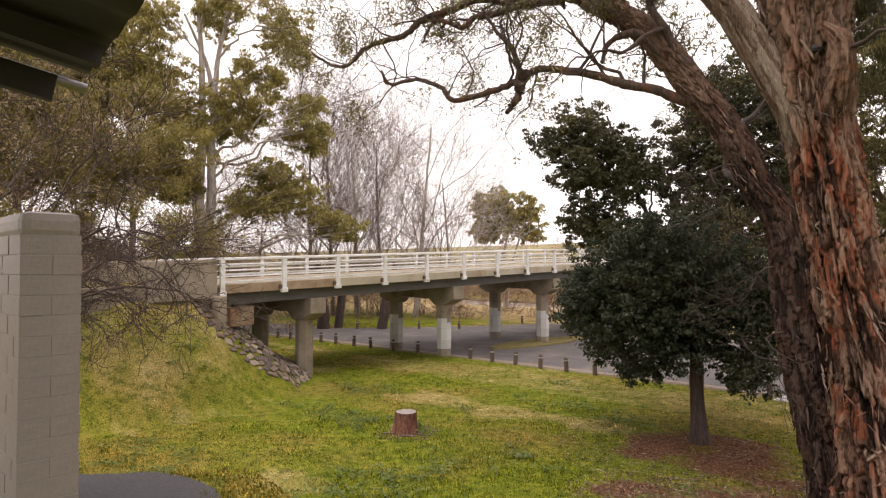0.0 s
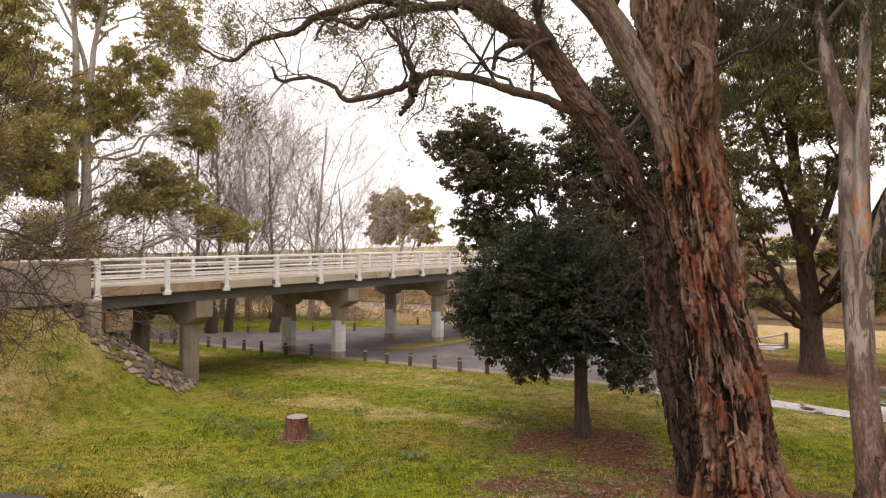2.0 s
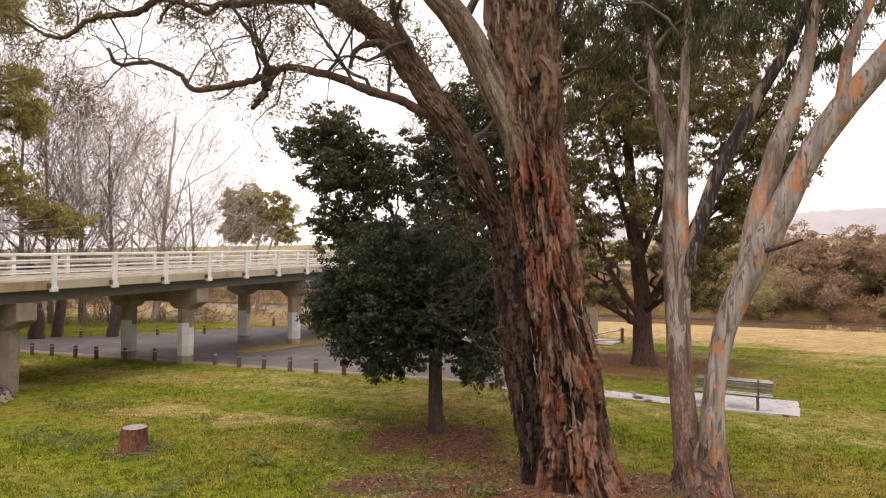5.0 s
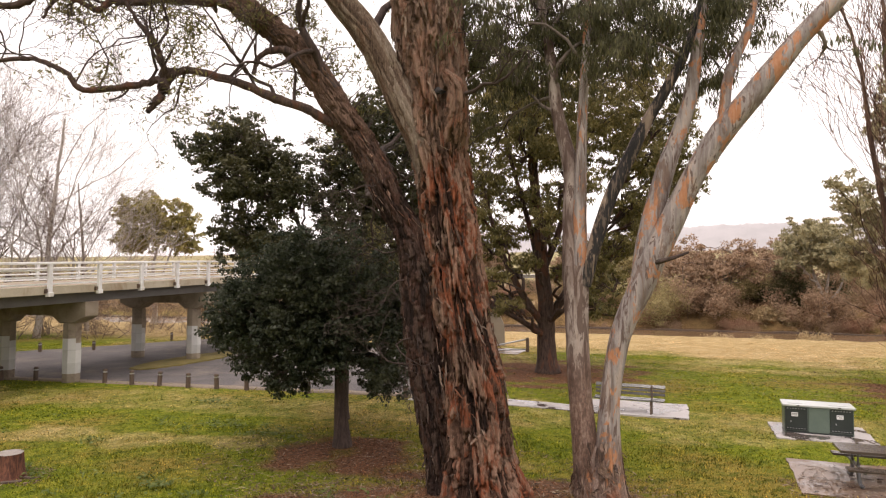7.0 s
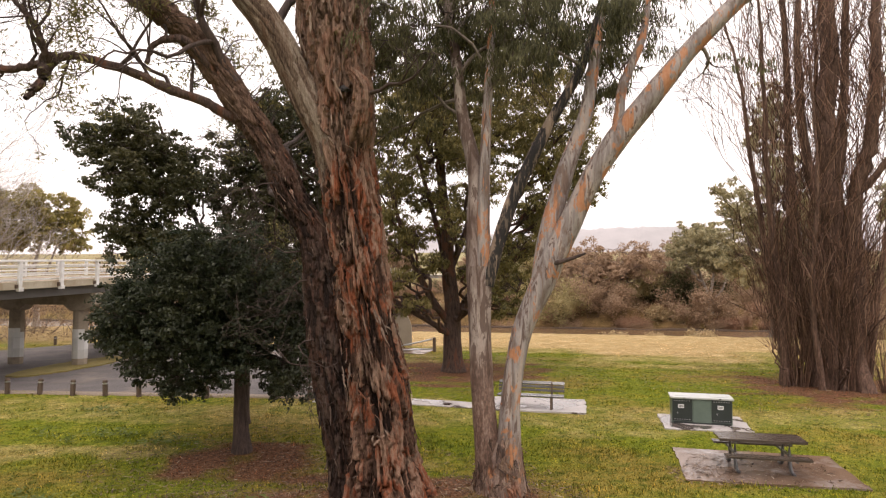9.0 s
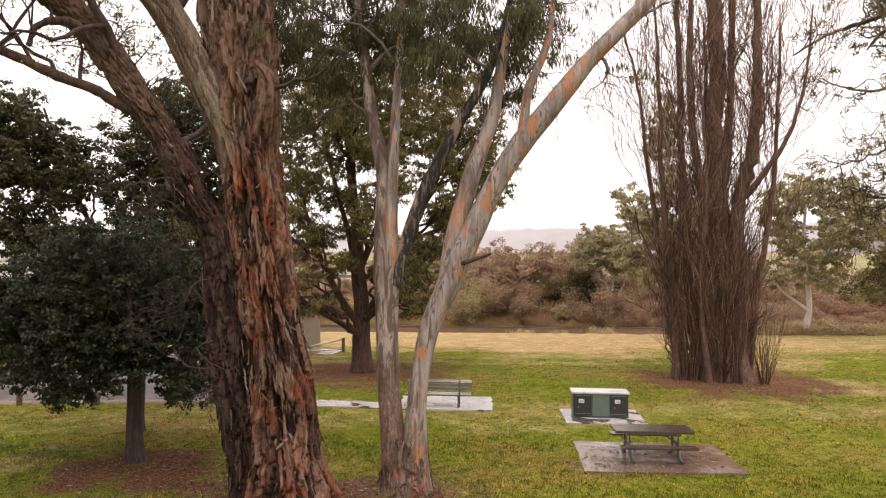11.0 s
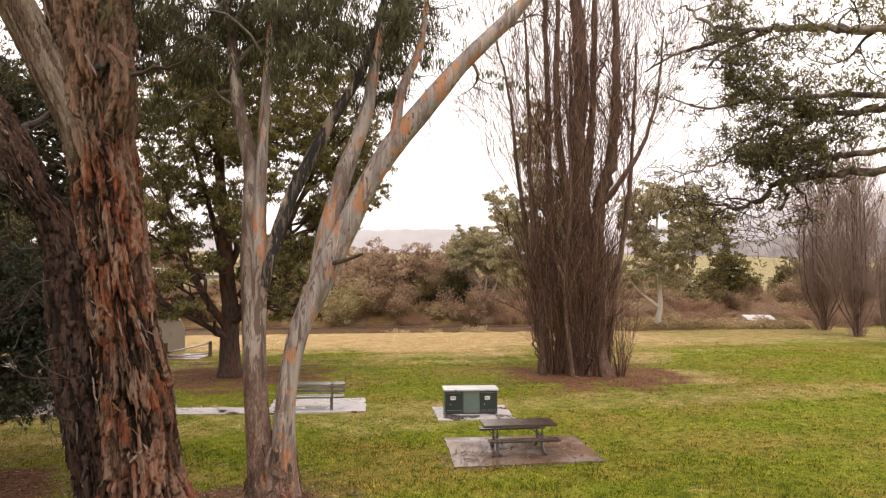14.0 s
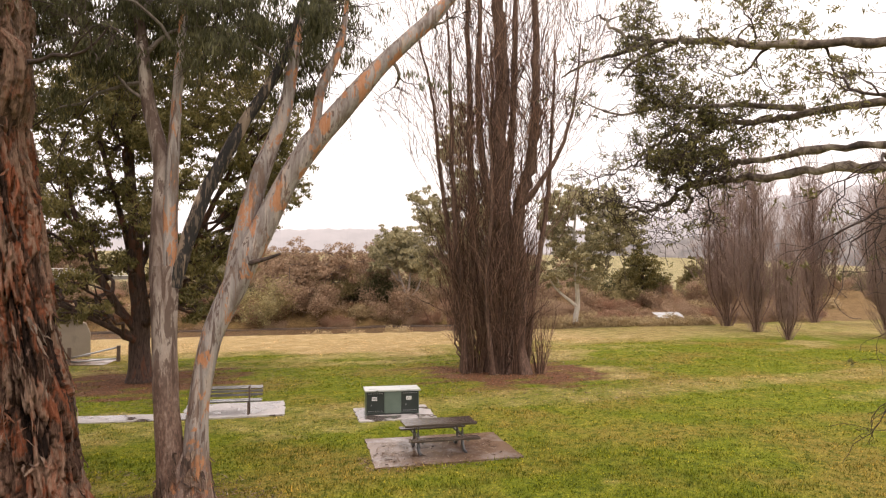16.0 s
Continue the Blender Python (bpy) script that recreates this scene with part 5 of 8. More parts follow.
def crowned(seed, name, label, at, stems, lobes, thick, tuft, leaf, mats, deep=0.6, hang=0.2, lift=0.5, limb_r=0.07, group="", twigs=6, crown_label="", fill=0.5, layers=3, bare=0.0):
    """A tree with set stems, and a crown of leafy lobes (x, z, half width, half height) on limbs that leave the nearest stem.
    thick: tufts for a lobe of one square metre; tuft: its size and leaves; mats: bark, leaves, twigs."""
    t = Tree(seed)
    rng = t.rng
    ob = thing(name, label, "tree", pose(*at, 0, 0, facing(at[0], at[1])), group)
    runs = []
    for k, (pts, r0, r1) in enumerate(stems):
        run = bend(pts, 8)
        high = (run[:, 2] - run[0, 2]) / (run[-1, 2] - run[0, 2])
        r = r0 + (r1 - r0) * high + 0.35 * r0 * np.exp(-np.clip(run[:, 2] - 0.1, 0, None) / 0.35) * (k == 0)
        part("stem" if k else "trunk", ridged(run, r, 26, 2.0 + seed + k, 0.05 * r0, 0.12 * r0 if k == 0 else 0.0).mesh("stem"), mats[0], ob)
        runs.append((run, r))
    half = max(abs(x) + w for x, z, w, h in lobes) * deep
    spots = []
    for x, z, w, h in lobes:
        for layer in range(layers):
            span = half * math.sqrt(max(0.1, 1 - (x / (half / deep)) ** 2))
            y = span * ((layer + rng.uniform(0.15, 0.85)) / layers * 2 - 1)
            c = np.array((x, y, z)) + rng.normal(0, 0.3, 3) * np.array((w, 0, h)) * (layer > 0)
            run, r = min(runs, key=lambda q: np.min(np.hypot(q[0][:, 0] - x, 0.8 * (q[0][:, 2] - z))))
            far_ = np.hypot(run[:, 0] - x, run[:, 1] - y)
            i = int(np.argmin(np.abs(run[:, 2] - np.maximum(bare, z - 0.3 - rng.uniform(0.3, 0.7) * far_))))
            root = run[i] if layer == 0 else way[len(way) // 2]
            reach = np.linalg.norm(c - root)
            mid = root * 0.5 + c * 0.5 + np.array((0, 0, 0.1 * reach)) + rng.normal(0, 0.05 * reach, 3)
            way = bend([root, mid, c], 5)
            way[1:-1] += rng.normal(0, 0.03 * reach, way[1:-1].shape)
            thick_ = min(limb_r * (0.4 + reach / 5), 0.6 * r[i])
            t.wood.tube(way, np.linspace(thick_, thick_ * 0.35, len(way)), 7)
            n = max(5, int(thick * w * h * 3.0))
            d = rng.normal(0, 1, (n, 3))
            d /= np.linalg.norm(d, axis=1)[:, None]
            d *= rng.uniform(0.05, 1.0, n)[:, None] ** fill
            own = c + d * np.array((w, min(w, 1.4 * h), h)) * rng.uniform(0.85, 1.2, n)[:, None]
            spots.append(own)
            for p in own[:: max(1, n // twigs)]:
                k = rng.integers(len(way) // 2, len(way))
                t.twigs.tube(bend([way[k], way[k] * 0.5 + p * 0.5 + rng.normal(0, 0.08, 3) + np.array((0, 0, 0.08)), p], 3), np.linspace(thick_ * 0.3, 0.006, 7), 4)
    t.branchwork(ob, mats[0], mats[2])
    part("crown", t.tufts(np.vstack(spots), tuft[0], tuft[1], leaf[0], leaf[1], hang, lift), mats[1], ob, crown_label)
    return ob


crowned(37, "dense_dark_tree", "dense dark green tree with a straight tapered trunk", (6.82, 17.25, 0),
        [([(0, 0, -0.3), (0, 0, 0.2), (-0.05, 0, 1.2), (-0.1, 0, 2.5), (-0.2, 0, 4.2), (-0.5, 0.1, 5.6)], 0.21, 0.05)],
        [(-0.7, 5.1, 1.5, 1.2), (-1.6, 4.0, 1.4, 1.2), (0.2, 3.8, 1.6, 1.4), (-3.1, 3.6, 0.6, 0.95), (-2.4, 2.8, 0.75, 0.85), (-1.6, 2.1, 0.9, 0.5), (-0.5, 2.8, 1.2, 0.8), (1.2, 2.5, 1.0, 0.9), (1.4, 4.2, 1.0, 1.2), (-0.9, 3.3, 1.4, 1.2), (0.5, 4.6, 1.1, 1.1), (-2.2, 3.5, 0.9, 0.9)],
        22, (0.2, 46), (0.1, 0.068), (M["bark_dark"], M["leaf_dark"], M["twig_dark"]), 0.5, 0.3, 0.35, 0.05, crown_label="dark glossy broad leaves", bare=2.3)
crowned(38, "open_dark_tree", "taller dark tree with open clumps of glossy leaves", (8.13, 20.6, 0),
        [([(0.0, 0, -0.3), (0.0, 0, 0.3), (-0.05, 0, 2.5), (-0.9, 0, 5.0), (-2.2, 0, 8.0), (-2.8, 0.1, 9.8)], 0.15, 0.03), ([(-0.03, 0, 2.2), (0.3, 0.2, 4.5), (0.8, 0.3, 7.5), (1.2, 0.4, 10.5)], 0.1, 0.03)],
        [(-4.5, 9.0, 0.9, 0.6), (-3.4, 9.3, 1.0, 0.9), (-3.8, 7.9, 1.0, 0.9), (-2.8, 7.5, 1.2, 1.2), (-3.5, 6.1, 0.8, 0.9), (-2.3, 5.6, 1.1, 0.8), (-1.4, 7.6, 0.9, 1.0), (-0.4, 8.7, 0.9, 0.8), (1.2, 9.7, 1.2, 1.4), (1.8, 7.3, 1.2, 1.8), (0.3, 6.4, 1.3, 1.1), (-0.7, 5.4, 1.2, 0.9), (-2.6, 8.7, 0.9, 0.7), (2.6, 9.2, 1.0, 1.2), (0.3, 9.8, 0.9, 0.9), (2.7, 6.6, 0.9, 1.3), (0.7, 8.0, 0.9, 0.9), (1.0, 5.4, 1.0, 0.8)],
        18, (0.2, 40), (0.11, 0.08), (M["bark_dark"], M["leaf_open"], M["twig_dark"]), 0.4, 0.35, 0.35, 0.05, crown_label="dark glossy broad leaves", bare=3.0)


def gum_tree(seed, tall, spread, trunk_r, bare, leaf_each=22, levels=4, limbs=9, leaf=(0.24, 0.06), clump=0.3, hang=0.6, lean=0.0, wood_up=0.05, keep=0.4, mass=1.3, leaders=0):
    """A whole gum of the middle distance, grown from a leader with side limbs."""
    t = Tree(seed)
    lead, rad = t.limb([(0, 0, -0.4), (0.1 + lean * 0.2, 0, tall * 0.25), (-0.1 + lean * 0.5, 0.1, tall * 0.5), (0.2 + lean * 0.8, -0.1, tall * 0.75), (lean, 0, tall * 0.96)], trunk_r, trunk_r * 0.15, 12, 0.08)
    for k in range(leaders):
        a = 1.0 + k * 2.2
        c, s_ = math.cos(a), math.sin(a)
        run, r_ = t.limb([(c * 0.1, s_ * 0.1, tall * 0.1), (c * 0.9, s_ * 0.9, tall * 0.35), (c * 1.6, s_ * 1.6, tall * 0.6), (c * 2.8, s_ * 2.8, tall * 0.9)], trunk_r * 0.6, trunk_r * 0.12, 10, 0.08)
        for i in range(8, len(run), 2):
            b = t.rng.uniform(0, 6.28)
            t.grow(run[i], (math.cos(b) + c * 0.6, math.sin(b) + s_ * 0.6, 0.7), spread * 0.36, r_[i] * 0.45, levels - 1, wood_up, 0.22, 3, 0.75, 0.62, 6, 1, 0.06)
    for k in range(limbs):
        f = bare + (0.98 - bare) * (k + t.rng.random() * 0.6) / limbs
        i = min(int(f * (len(lead) - 1)), len(lead) - 2)
        a = k * 2.4 + t.rng.uniform(-0.4, 0.4)
        reach = spread * (1.0 - 0.45 * abs(f - 0.55)) * t.rng.uniform(0.75, 1.15)
        t.grow(lead[i], (math.cos(a), math.sin(a), 0.35 + 0.6 * f), reach * 0.52, rad[i] * 0.5, levels - 1, wood_up, 0.22, 3, 0.75, 0.62, 7, 1, 0.06)
    return t, t.foliage(leaf_each, clump, leaf[0], leaf[1], hang, keep, tall * 0.17, mass)


def put_tree(made, name, label, at, bark, leaf, twig, group="", turn=0.0, category="tree"):
    t, crown = made
    return t.thing(name, label, category, at, bark, leaf, twig, crown, group, turn=turn)


# Behind the bridge and the car park.
crowned(41, "tall_gum", "tall spreading gum with pale limbs and olive foliage", (-17.0, 43.5, 0.5),
        [([(0.9, 0, -0.5), (0.7, 0, 4.9), (0.5, 0, 7.4), (0.4, 0, 9.5), (0.6, 0, 12.1), (0.6, 0, 15.2), (0.5, 0, 18.8), (0.2, 0, 22.5)], 0.55, 0.1), ([(1.0, -0.3, 1.0), (1.0, -0.3, 5.4), (1.25, -0.3, 9.0), (1.2, -0.2, 12.1), (1.45, 0, 16.9), (1.7, 0, 19.3), (2.5, 0, 22.5)], 0.42, 0.1), ([(1.3, 0, 15.0), (0.9, 0.3, 18.0), (-0.6, 0.4, 21.5)], 0.2, 0.07), ([(0.5, 0, 8.5), (-0.8, 0.5, 11.0), (-2.2, 0.8, 13.0), (-3.2, 1.0, 17.5)], 0.24, 0.06)],
        [(-2.3, 20.7, 1.8, 1.4), (-4.4, 18.1, 2.6, 1.5), (-2.0, 16.9, 2.2, 1.2), (-4.0, 15.2, 2.7, 1.5), (-6.1, 15.9, 1.8, 1.5), (3.1, 17.6, 1.0, 1.0), (3.6, 15.4, 1.5, 1.2), (1.8, 15.6, 1.2, 0.9), (5.1, 17.1, 1.0, 1.0), (7.4, 15.3, 1.5, 0.8), (7.3, 13.7, 1.4, 1.0), (8.6, 13.3, 0.8, 1.2), (5.2, 10.6, 2.0, 0.9), (4.2, 8.4, 2.2, 1.1), (6.8, 9.3, 2.0, 1.1), (8.9, 7.7, 1.5, 0.9), (10.6, 6.6, 1.5, 0.9), (6.1, 20.5, 1.8, 1.1), (7.0, 19.1, 1.0, 0.7),
         (4.8, 22.5, 1.0, 0.8), (2.3, 21.5, 1.3, 1.3), (0.9, 21.8, 1.2, 1.0), (0.8, 13.4, 1.4, 1.1), (2.9, 13.9, 1.2, 0.9), (-2.6, 10.6, 2.3, 1.2), (-5.0, 10.2, 2.6, 1.2), (-6.2, 12.7, 1.6, 1.2), (-1.0, 9.4, 1.5, 1.2), (-0.4, 15.3, 1.2, 0.9), (-7.5, 18.5, 1.8, 1.6), (-8.0, 13.5, 1.8, 1.6), (-6.5, 20.5, 1.8, 1.4)],
        6.0, (0.42, 44), (0.3, 0.09), (M["bark_pale"], M["leaf_gum"], M["twig_pale"]), 0.3, 0.5, 0.4, 0.055, twigs=4)
left_gum = put_tree(gum_tree(42, 19, 9.5, 0.4, 0.2, 52, 4, 18, (0.3, 0.1), 0.36, 0.6, keep=0.48, mass=1.6), "olive_gum", "olive gum with bronzed foliage behind the embankment", (-27.5, 38, 2.0), M["bark_grey"], M["leaf_gum"], M["twig"])
for x, y, k, turn in ((-24, 31, 0.8, 100), (-31, 47, 1.0, 30), (-18.6, 38.5, 0.72, 200)):
    copy_thing(left_gum, pose(x, y, float(height(x, y)) - 0.2, 0, 0, turn) @ Matrix.Scale(k, 4))
crowned(44, "round_gum", "round-crowned olive gum standing beyond the bridge", (7.2, 74, 0.0),
        [([(0, 0, -0.3), (0.1, 0, 3), (-0.2, 0, 6), (0.4, 0, 9.0), (0.6, 0, 12.0)], 0.28, 0.06), ([(0.1, 0, 3), (1.0, 0.2, 6), (2.0, 0.3, 9.5)], 0.15, 0.05)],
        [(-2.0, 11.2, 2.0, 1.6), (0.4, 11.9, 2.4, 1.5), (2.5, 10.5, 1.7, 1.7), (-0.8, 9.1, 2.3, 1.5), (2.4, 8.3, 1.7, 1.1), (-2.6, 8.6, 1.5, 1.3), (0.8, 10.0, 1.5, 1.2)],
        3.2, (0.45, 34), (0.44, 0.17), (M["bark_pale"], M["leaf_gum"], M["bark_pale"]), 0.7, 0.4, 0.4, 0.1)
crowned(45, "spreading_gum", "dark-trunked gum with low sweeping limbs on the lawn", (21.13, 26.0, 0),
        [([(0, 0, -0.3), (-0.05, 0, 0.3), (-0.1, 0, 1.7), (-0.1, 0, 3.4), (-0.3, 0, 5.2), (-0.4, 0, 7.5), (-0.7, 0.1, 10.5), (-0.5, 0.1, 15.5)], 0.5, 0.08), ([(-0.1, 0, 2.6), (1.0, 0.3, 4.2), (2.4, 0.5, 7.0), (4.0, 0.6, 10.5), (5.2, 0.6, 13.0)], 0.24, 0.05), ([(-0.15, -0.1, 2.3), (-1.4, -0.5, 4.2), (-2.6, -0.8, 7.0), (-3.4, -1.0, 10.5)], 0.2, 0.05), ([(-0.2, -0.2, 1.9), (-1.2, -0.9, 2.6), (-2.6, -1.4, 3.4), (-3.8, -1.6, 4.0)], 0.17, 0.05), ([(-0.3, 0.1, 5.0), (0.8, 0.4, 8.0), (1.6, 0.5, 12.5)], 0.2, 0.05), ([(-0.2, 0, 3.8), (-0.8, 0.2, 7.0), (-2.0, 0.4, 11.5), (-2.4, 0.4, 14.5)], 0.18, 0.05)],
        [(-1.3, 11.4, 2.0, 1.1), (-3.1, 9.6, 1.2, 1.0), (0.8, 10.8, 1.7, 1.1), (-1.3, 9.0, 1.7, 0.9), (-2.5, 6.6, 1.3, 0.7), (-0.1, 7.5, 1.2, 0.7), (4.6, 10.5, 1.7, 1.1), (6.3, 10.8, 1.4, 1.1), (6.0, 9.0, 1.4, 0.9), (4.0, 8.4, 1.4, 0.8), (3.7, 6.4, 1.4, 0.8), (2.2, 5.5, 1.2, 0.7), (-2.6, 4.7, 1.2, 0.45), (-1.7, 3.5, 1.0, 0.4), (1.9, 4.1, 1.0, 0.5), (2.8, 3.1, 0.9, 0.45),
         (-1.3, 12.9, 2.2, 1.3), (2.8, 12.3, 2.2, 1.3), (0.5, 14.1, 2.2, 1.3), (5.8, 12.2, 1.4, 1.1), (-3.6, 12.6, 1.5, 1.3), (-3.4, 7.8, 1.1, 0.7), (-3.9, 5.9, 1.1, 0.5), (-4.2, 4.2, 0.9, 0.4), (1.6, 8.9, 1.3, 0.8), (2.4, 15.2, 2.0, 1.2), (4.8, 14.4, 1.6, 1.2), (1.2, 6.3, 1.0, 0.6), (5.0, 7.4, 1.1, 0.6), (-5.2, 9.2, 1.5, 1.2), (-5.6, 12.0, 1.9, 1.4), (-5.0, 7.0, 1.3, 0.8), (-5.0, 5.2, 1.0, 0.5), (-3.2, 3.2, 0.9, 0.35), (0.8, 5.0, 0.9, 0.5), (-1.0, 5.6, 1.0, 0.5), (3.2, 4.6, 0.9, 0.5), (-2.2, 14.6, 1.8, 1.2)],
        8.6, (0.3, 34), (0.25, 0.07), (M["bark_brown"], M["leaf_spread"], M["twig_dark"]), 0.6, 0.5, 0.4, 0.09, twigs=8, bare=2.0)


def bare_tree(seed, tall, trunk_r, lean=0.0):
    t = Tree(seed)
    lead, rad = t.limb([(0, 0, -0.4), (lean * 0.3, 0, tall * 0.22), (lean * 0.6, 0.2, tall * 0.5), (lean, 0, tall * 0.84)], trunk_r, trunk_r * 0.25, 10, 0.06)
    for k in range(13):
        i = int((0.22 + 0.77 * k / 13) * (len(lead) - 1))
        a = k * 2.4
        t.grow(lead[i], (math.cos(a) * 0.8, math.sin(a) * 0.8, 1.0), tall * 0.34, rad[i] * 0.42, 3, 0.05, 0.17, 5, 0.65, 0.6, 6, 0, 0.0, 6, 0.011)
    return t


bare_a, bare_b = bare_tree(51, 21, 0.3, 1.5), bare_tree(52, 20, 0.26, -0.8)
first = bare_a.thing("bare_tree", "leafless pale-twigged tree behind the bridge", "tree", (-2.6, 60, 0), M["bark_pale"], None, M["twig_pale"], group="bare trees behind the bridge")
second = bare_b.thing("bare_tree", "leafless grey tree with fine twigs behind the bridge", "tree", (-10.5, 62, 0), M["bark_grey"], None, M["twig"], group="bare trees behind the bridge")
for ob, x, y, turn, k in ((second, -13.5, 66, 100, 1.1), (first, 1.0, 66, 200, 0.75), (second, -6.2, 66, 40, 1.0), (first, -8.5, 64, 250, 0.95), (first, -24, 64, 160, 0.8), (second, -21, 60, 20, 0.6), (second, -16.5, 58, 140, 0.55), (second, -12, 57, 260, 0.5), (second, -7.6, 58, 75, 0.52), (first, -4.5, 57, 310, 0.48), (second, -0.5, 58, 200, 0.5)):
    copy_thing(ob, pose(x, y, 0, 0, 0, turn) @ Matrix.Scale(k, 4))


def scrub_shape(seed, tall, wide, stems=14, leaves=0, leaf=(0.2, 0.08), levels=3, hang=0.2, clump=0.3, thin=0.012):
    t = Tree(seed)
    for k in range(stems):
        a, o = t.rng.uniform(0, 6.28), t.rng.uniform(0, wide * 0.25)
        t.grow((math.cos(a) * o, math.sin(a) * o, -0.2), (math.cos(a) * wide / tall * 0.7, math.sin(a) * wide / tall * 0.7, 1.0), tall * 0.55, 0.014 + 0.004 * tall, levels, 0.03, 0.24, 3, 0.7, 0.66, 4, 1, 0.0, 4, thin)
    return t, t.foliage(leaves, clump, leaf[0], leaf[1], hang) if leaves else None


# Thicket behind the car park.
thick = [scrub_shape(61 + k, 4.5 + k, 5.0, 9, 3, (0.22, 0.05), 3, 0.2, 0.35) for k in range(3)]
protos = [t.thing("bare_thicket", "tangled brown leafless thicket at the edge of the car park", "shrub", (-20 + 7 * k, 62, 0), M["twig"], M["leaf_brown"], M["twig"], c, group="thickets behind the car park") for k, (t, c) in enumerate(thick)]
rng = np.random.default_rng(8)
for k in range(26):
    x = -30 + 54 * k / 25 + rng.uniform(-1, 1)
    y = 57 + rng.uniform(0, 9) + max(0, x - 8) * 0.3
    copy_thing(protos[k % 3], pose(x, y, float(height(x, y)), 0, 0, rng.uniform(0, 360)) @ Matrix.Scale(rng.uniform(0.7, 1.15), 4))

for x, y, k in ((-24, 33, 1.3), (-20.5, 36, 1.25), (-28, 29, 1.4), (-17.5, 38.5, 1.1), (-14, 41, 1.0), (-31, 34, 1.5), (-22, 41, 1.4), (-12, 46, 0.9), (-18.5, 30, 1.15), (-20, 26, 1.2)):
    copy_thing(protos[int(abs(x)) % 3], pose(x, y, float(height(x, y)) - 0.1, 0, 0, 37 * x) @ Matrix.Scale(k, 4))

# Dark leaning trunks seen under the bridge.
for x, y, lean, r in ((-8.9, 48.6, -0.4, 0.45), (-8.0, 49.4, 0.5, 0.36), (-4.6, 48.4, 0.8, 0.4)):
    t = Tree(int(70 + x))
    t.limb([(0, 0, -0.4), (lean * 0.4, 0, 2), (lean, 0, 3.6), (lean * 1.3, 0.1, 5.0)], r, r * 0.5, 14, 0.06)
    t.thing("dark_tree", "dark leaning tree trunk on the grass beyond the car park", "tree", (x, y, 0), M["bark_dark"], None, M["twig_pale"], group="dark trunks beyond the car park")

# Leafless tangle beside the wall.
def arching_shrub(seed, at, reach, tall, stems):
    """Dark bare branches that rise, arch over and hook down at their tips."""
    t = Tree(seed)
    for k in range(stems):
        a = t.rng.uniform(-0.9, 1.7)
        c, s = math.cos(a), math.sin(a)
        r, h = reach * t.rng.uniform(0.55, 1.05), tall * t.rng.uniform(0.35, 1.1)
        o = t.rng.uniform(-0.7, 0.7, 2)
        run, rad = t.limb([(o[0], o[1], -0.2), (o[0] + c * r * 0.2, o[1] + s * r * 0.2, h * 0.6), (o[0] + c * r * 0.5, o[1] + s * r * 0.5, h), (o[0] + c * r * 0.8, o[1] + s * r * 0.8, h * 0.9), (o[0] + c * r, o[1] + s * r, h * 0.62)], 0.06, 0.012, 6, 0.5, 5)
        for i in range(4, len(run)):
            for _ in range(1):
                w = t.rng.normal(0, 0.6, 3) + np.array((c, s, t.rng.uniform(-0.6, 0.6)))
                t.grow(run[i], w, t.rng.uniform(0.7, 1.8), 0.022, 2, 0.0, 0.32, 3, 0.75, 0.62, 4, 0, 0.12, 5, 0.0085)
    ob = thing("tangled_shrub", "dark leafless tangled shrub on the embankment", "shrub", pose(*at))
    for own in t.limbs:
        part("stem", own.mesh("stem"), M["twig_dark"], ob)
    t.branchwork(ob, M["twig_dark"], M["twig_dark"])


arching_shrub(77, (-12.3, 19.0, float(height(-12.3, 19.0)) - 0.1), 5.4, 3.6, 9)
t, c = scrub_shape(78, 8.5, 8.0, 13, 1, (0.15, 0.05), 4, thin=0.01)
t.thing("tangled_shrub", "brown twiggy shrub on the embankment", "shrub", (-15.5, 20.5, float(height(-15.5, 20.5))), M["twig_dark"], M["leaf_brown"], M["twig_dark"], c)


# Lombardy poplars: many upright stems.
def upswept(t, run, rad, z0, z1, every, length, w, depth=2, thin=0.014, out=None):
    """Side branches that leave a stem and curve up beside it."""
    for i in range(1, len(run) - 1, every):
        if z0 < run[i][2] < z1:
            b = t.rng.uniform(0, 6.28)
            k = t.rng.uniform(0.4, 1.0) * w
            t.grow(run[i], (math.cos(b) * k, math.sin(b) * k, 1), length * t.rng.uniform(0.5, 1.4), max(thin, rad[i] * t.rng.uniform(0.07, 0.17)), depth, 0.12, 0.16, 3, 0.5, 0.7, 5, 0, 0.0, 6, thin)


def shoots(t, cx, cy, wide, count, tall, flare):
    """Thin suckers crowding round the foot of a stem."""
    for k in range(count):
        a, o = t.rng.uniform(0, 6.28), wide * math.sqrt(t.rng.uniform(0.02, 1.0))
        f = flare * o / wide
        t.grow((cx + math.cos(a) * o, cy + math.sin(a) * o, -0.1), (math.cos(a) * f, math.sin(a) * f, 1), tall * t.rng.uniform(0.25, 1.0), 0.016, 1, 0.04, 0.06, 3, 0.3, 0.55, 4, 0, 0.0, 6, 0.008)


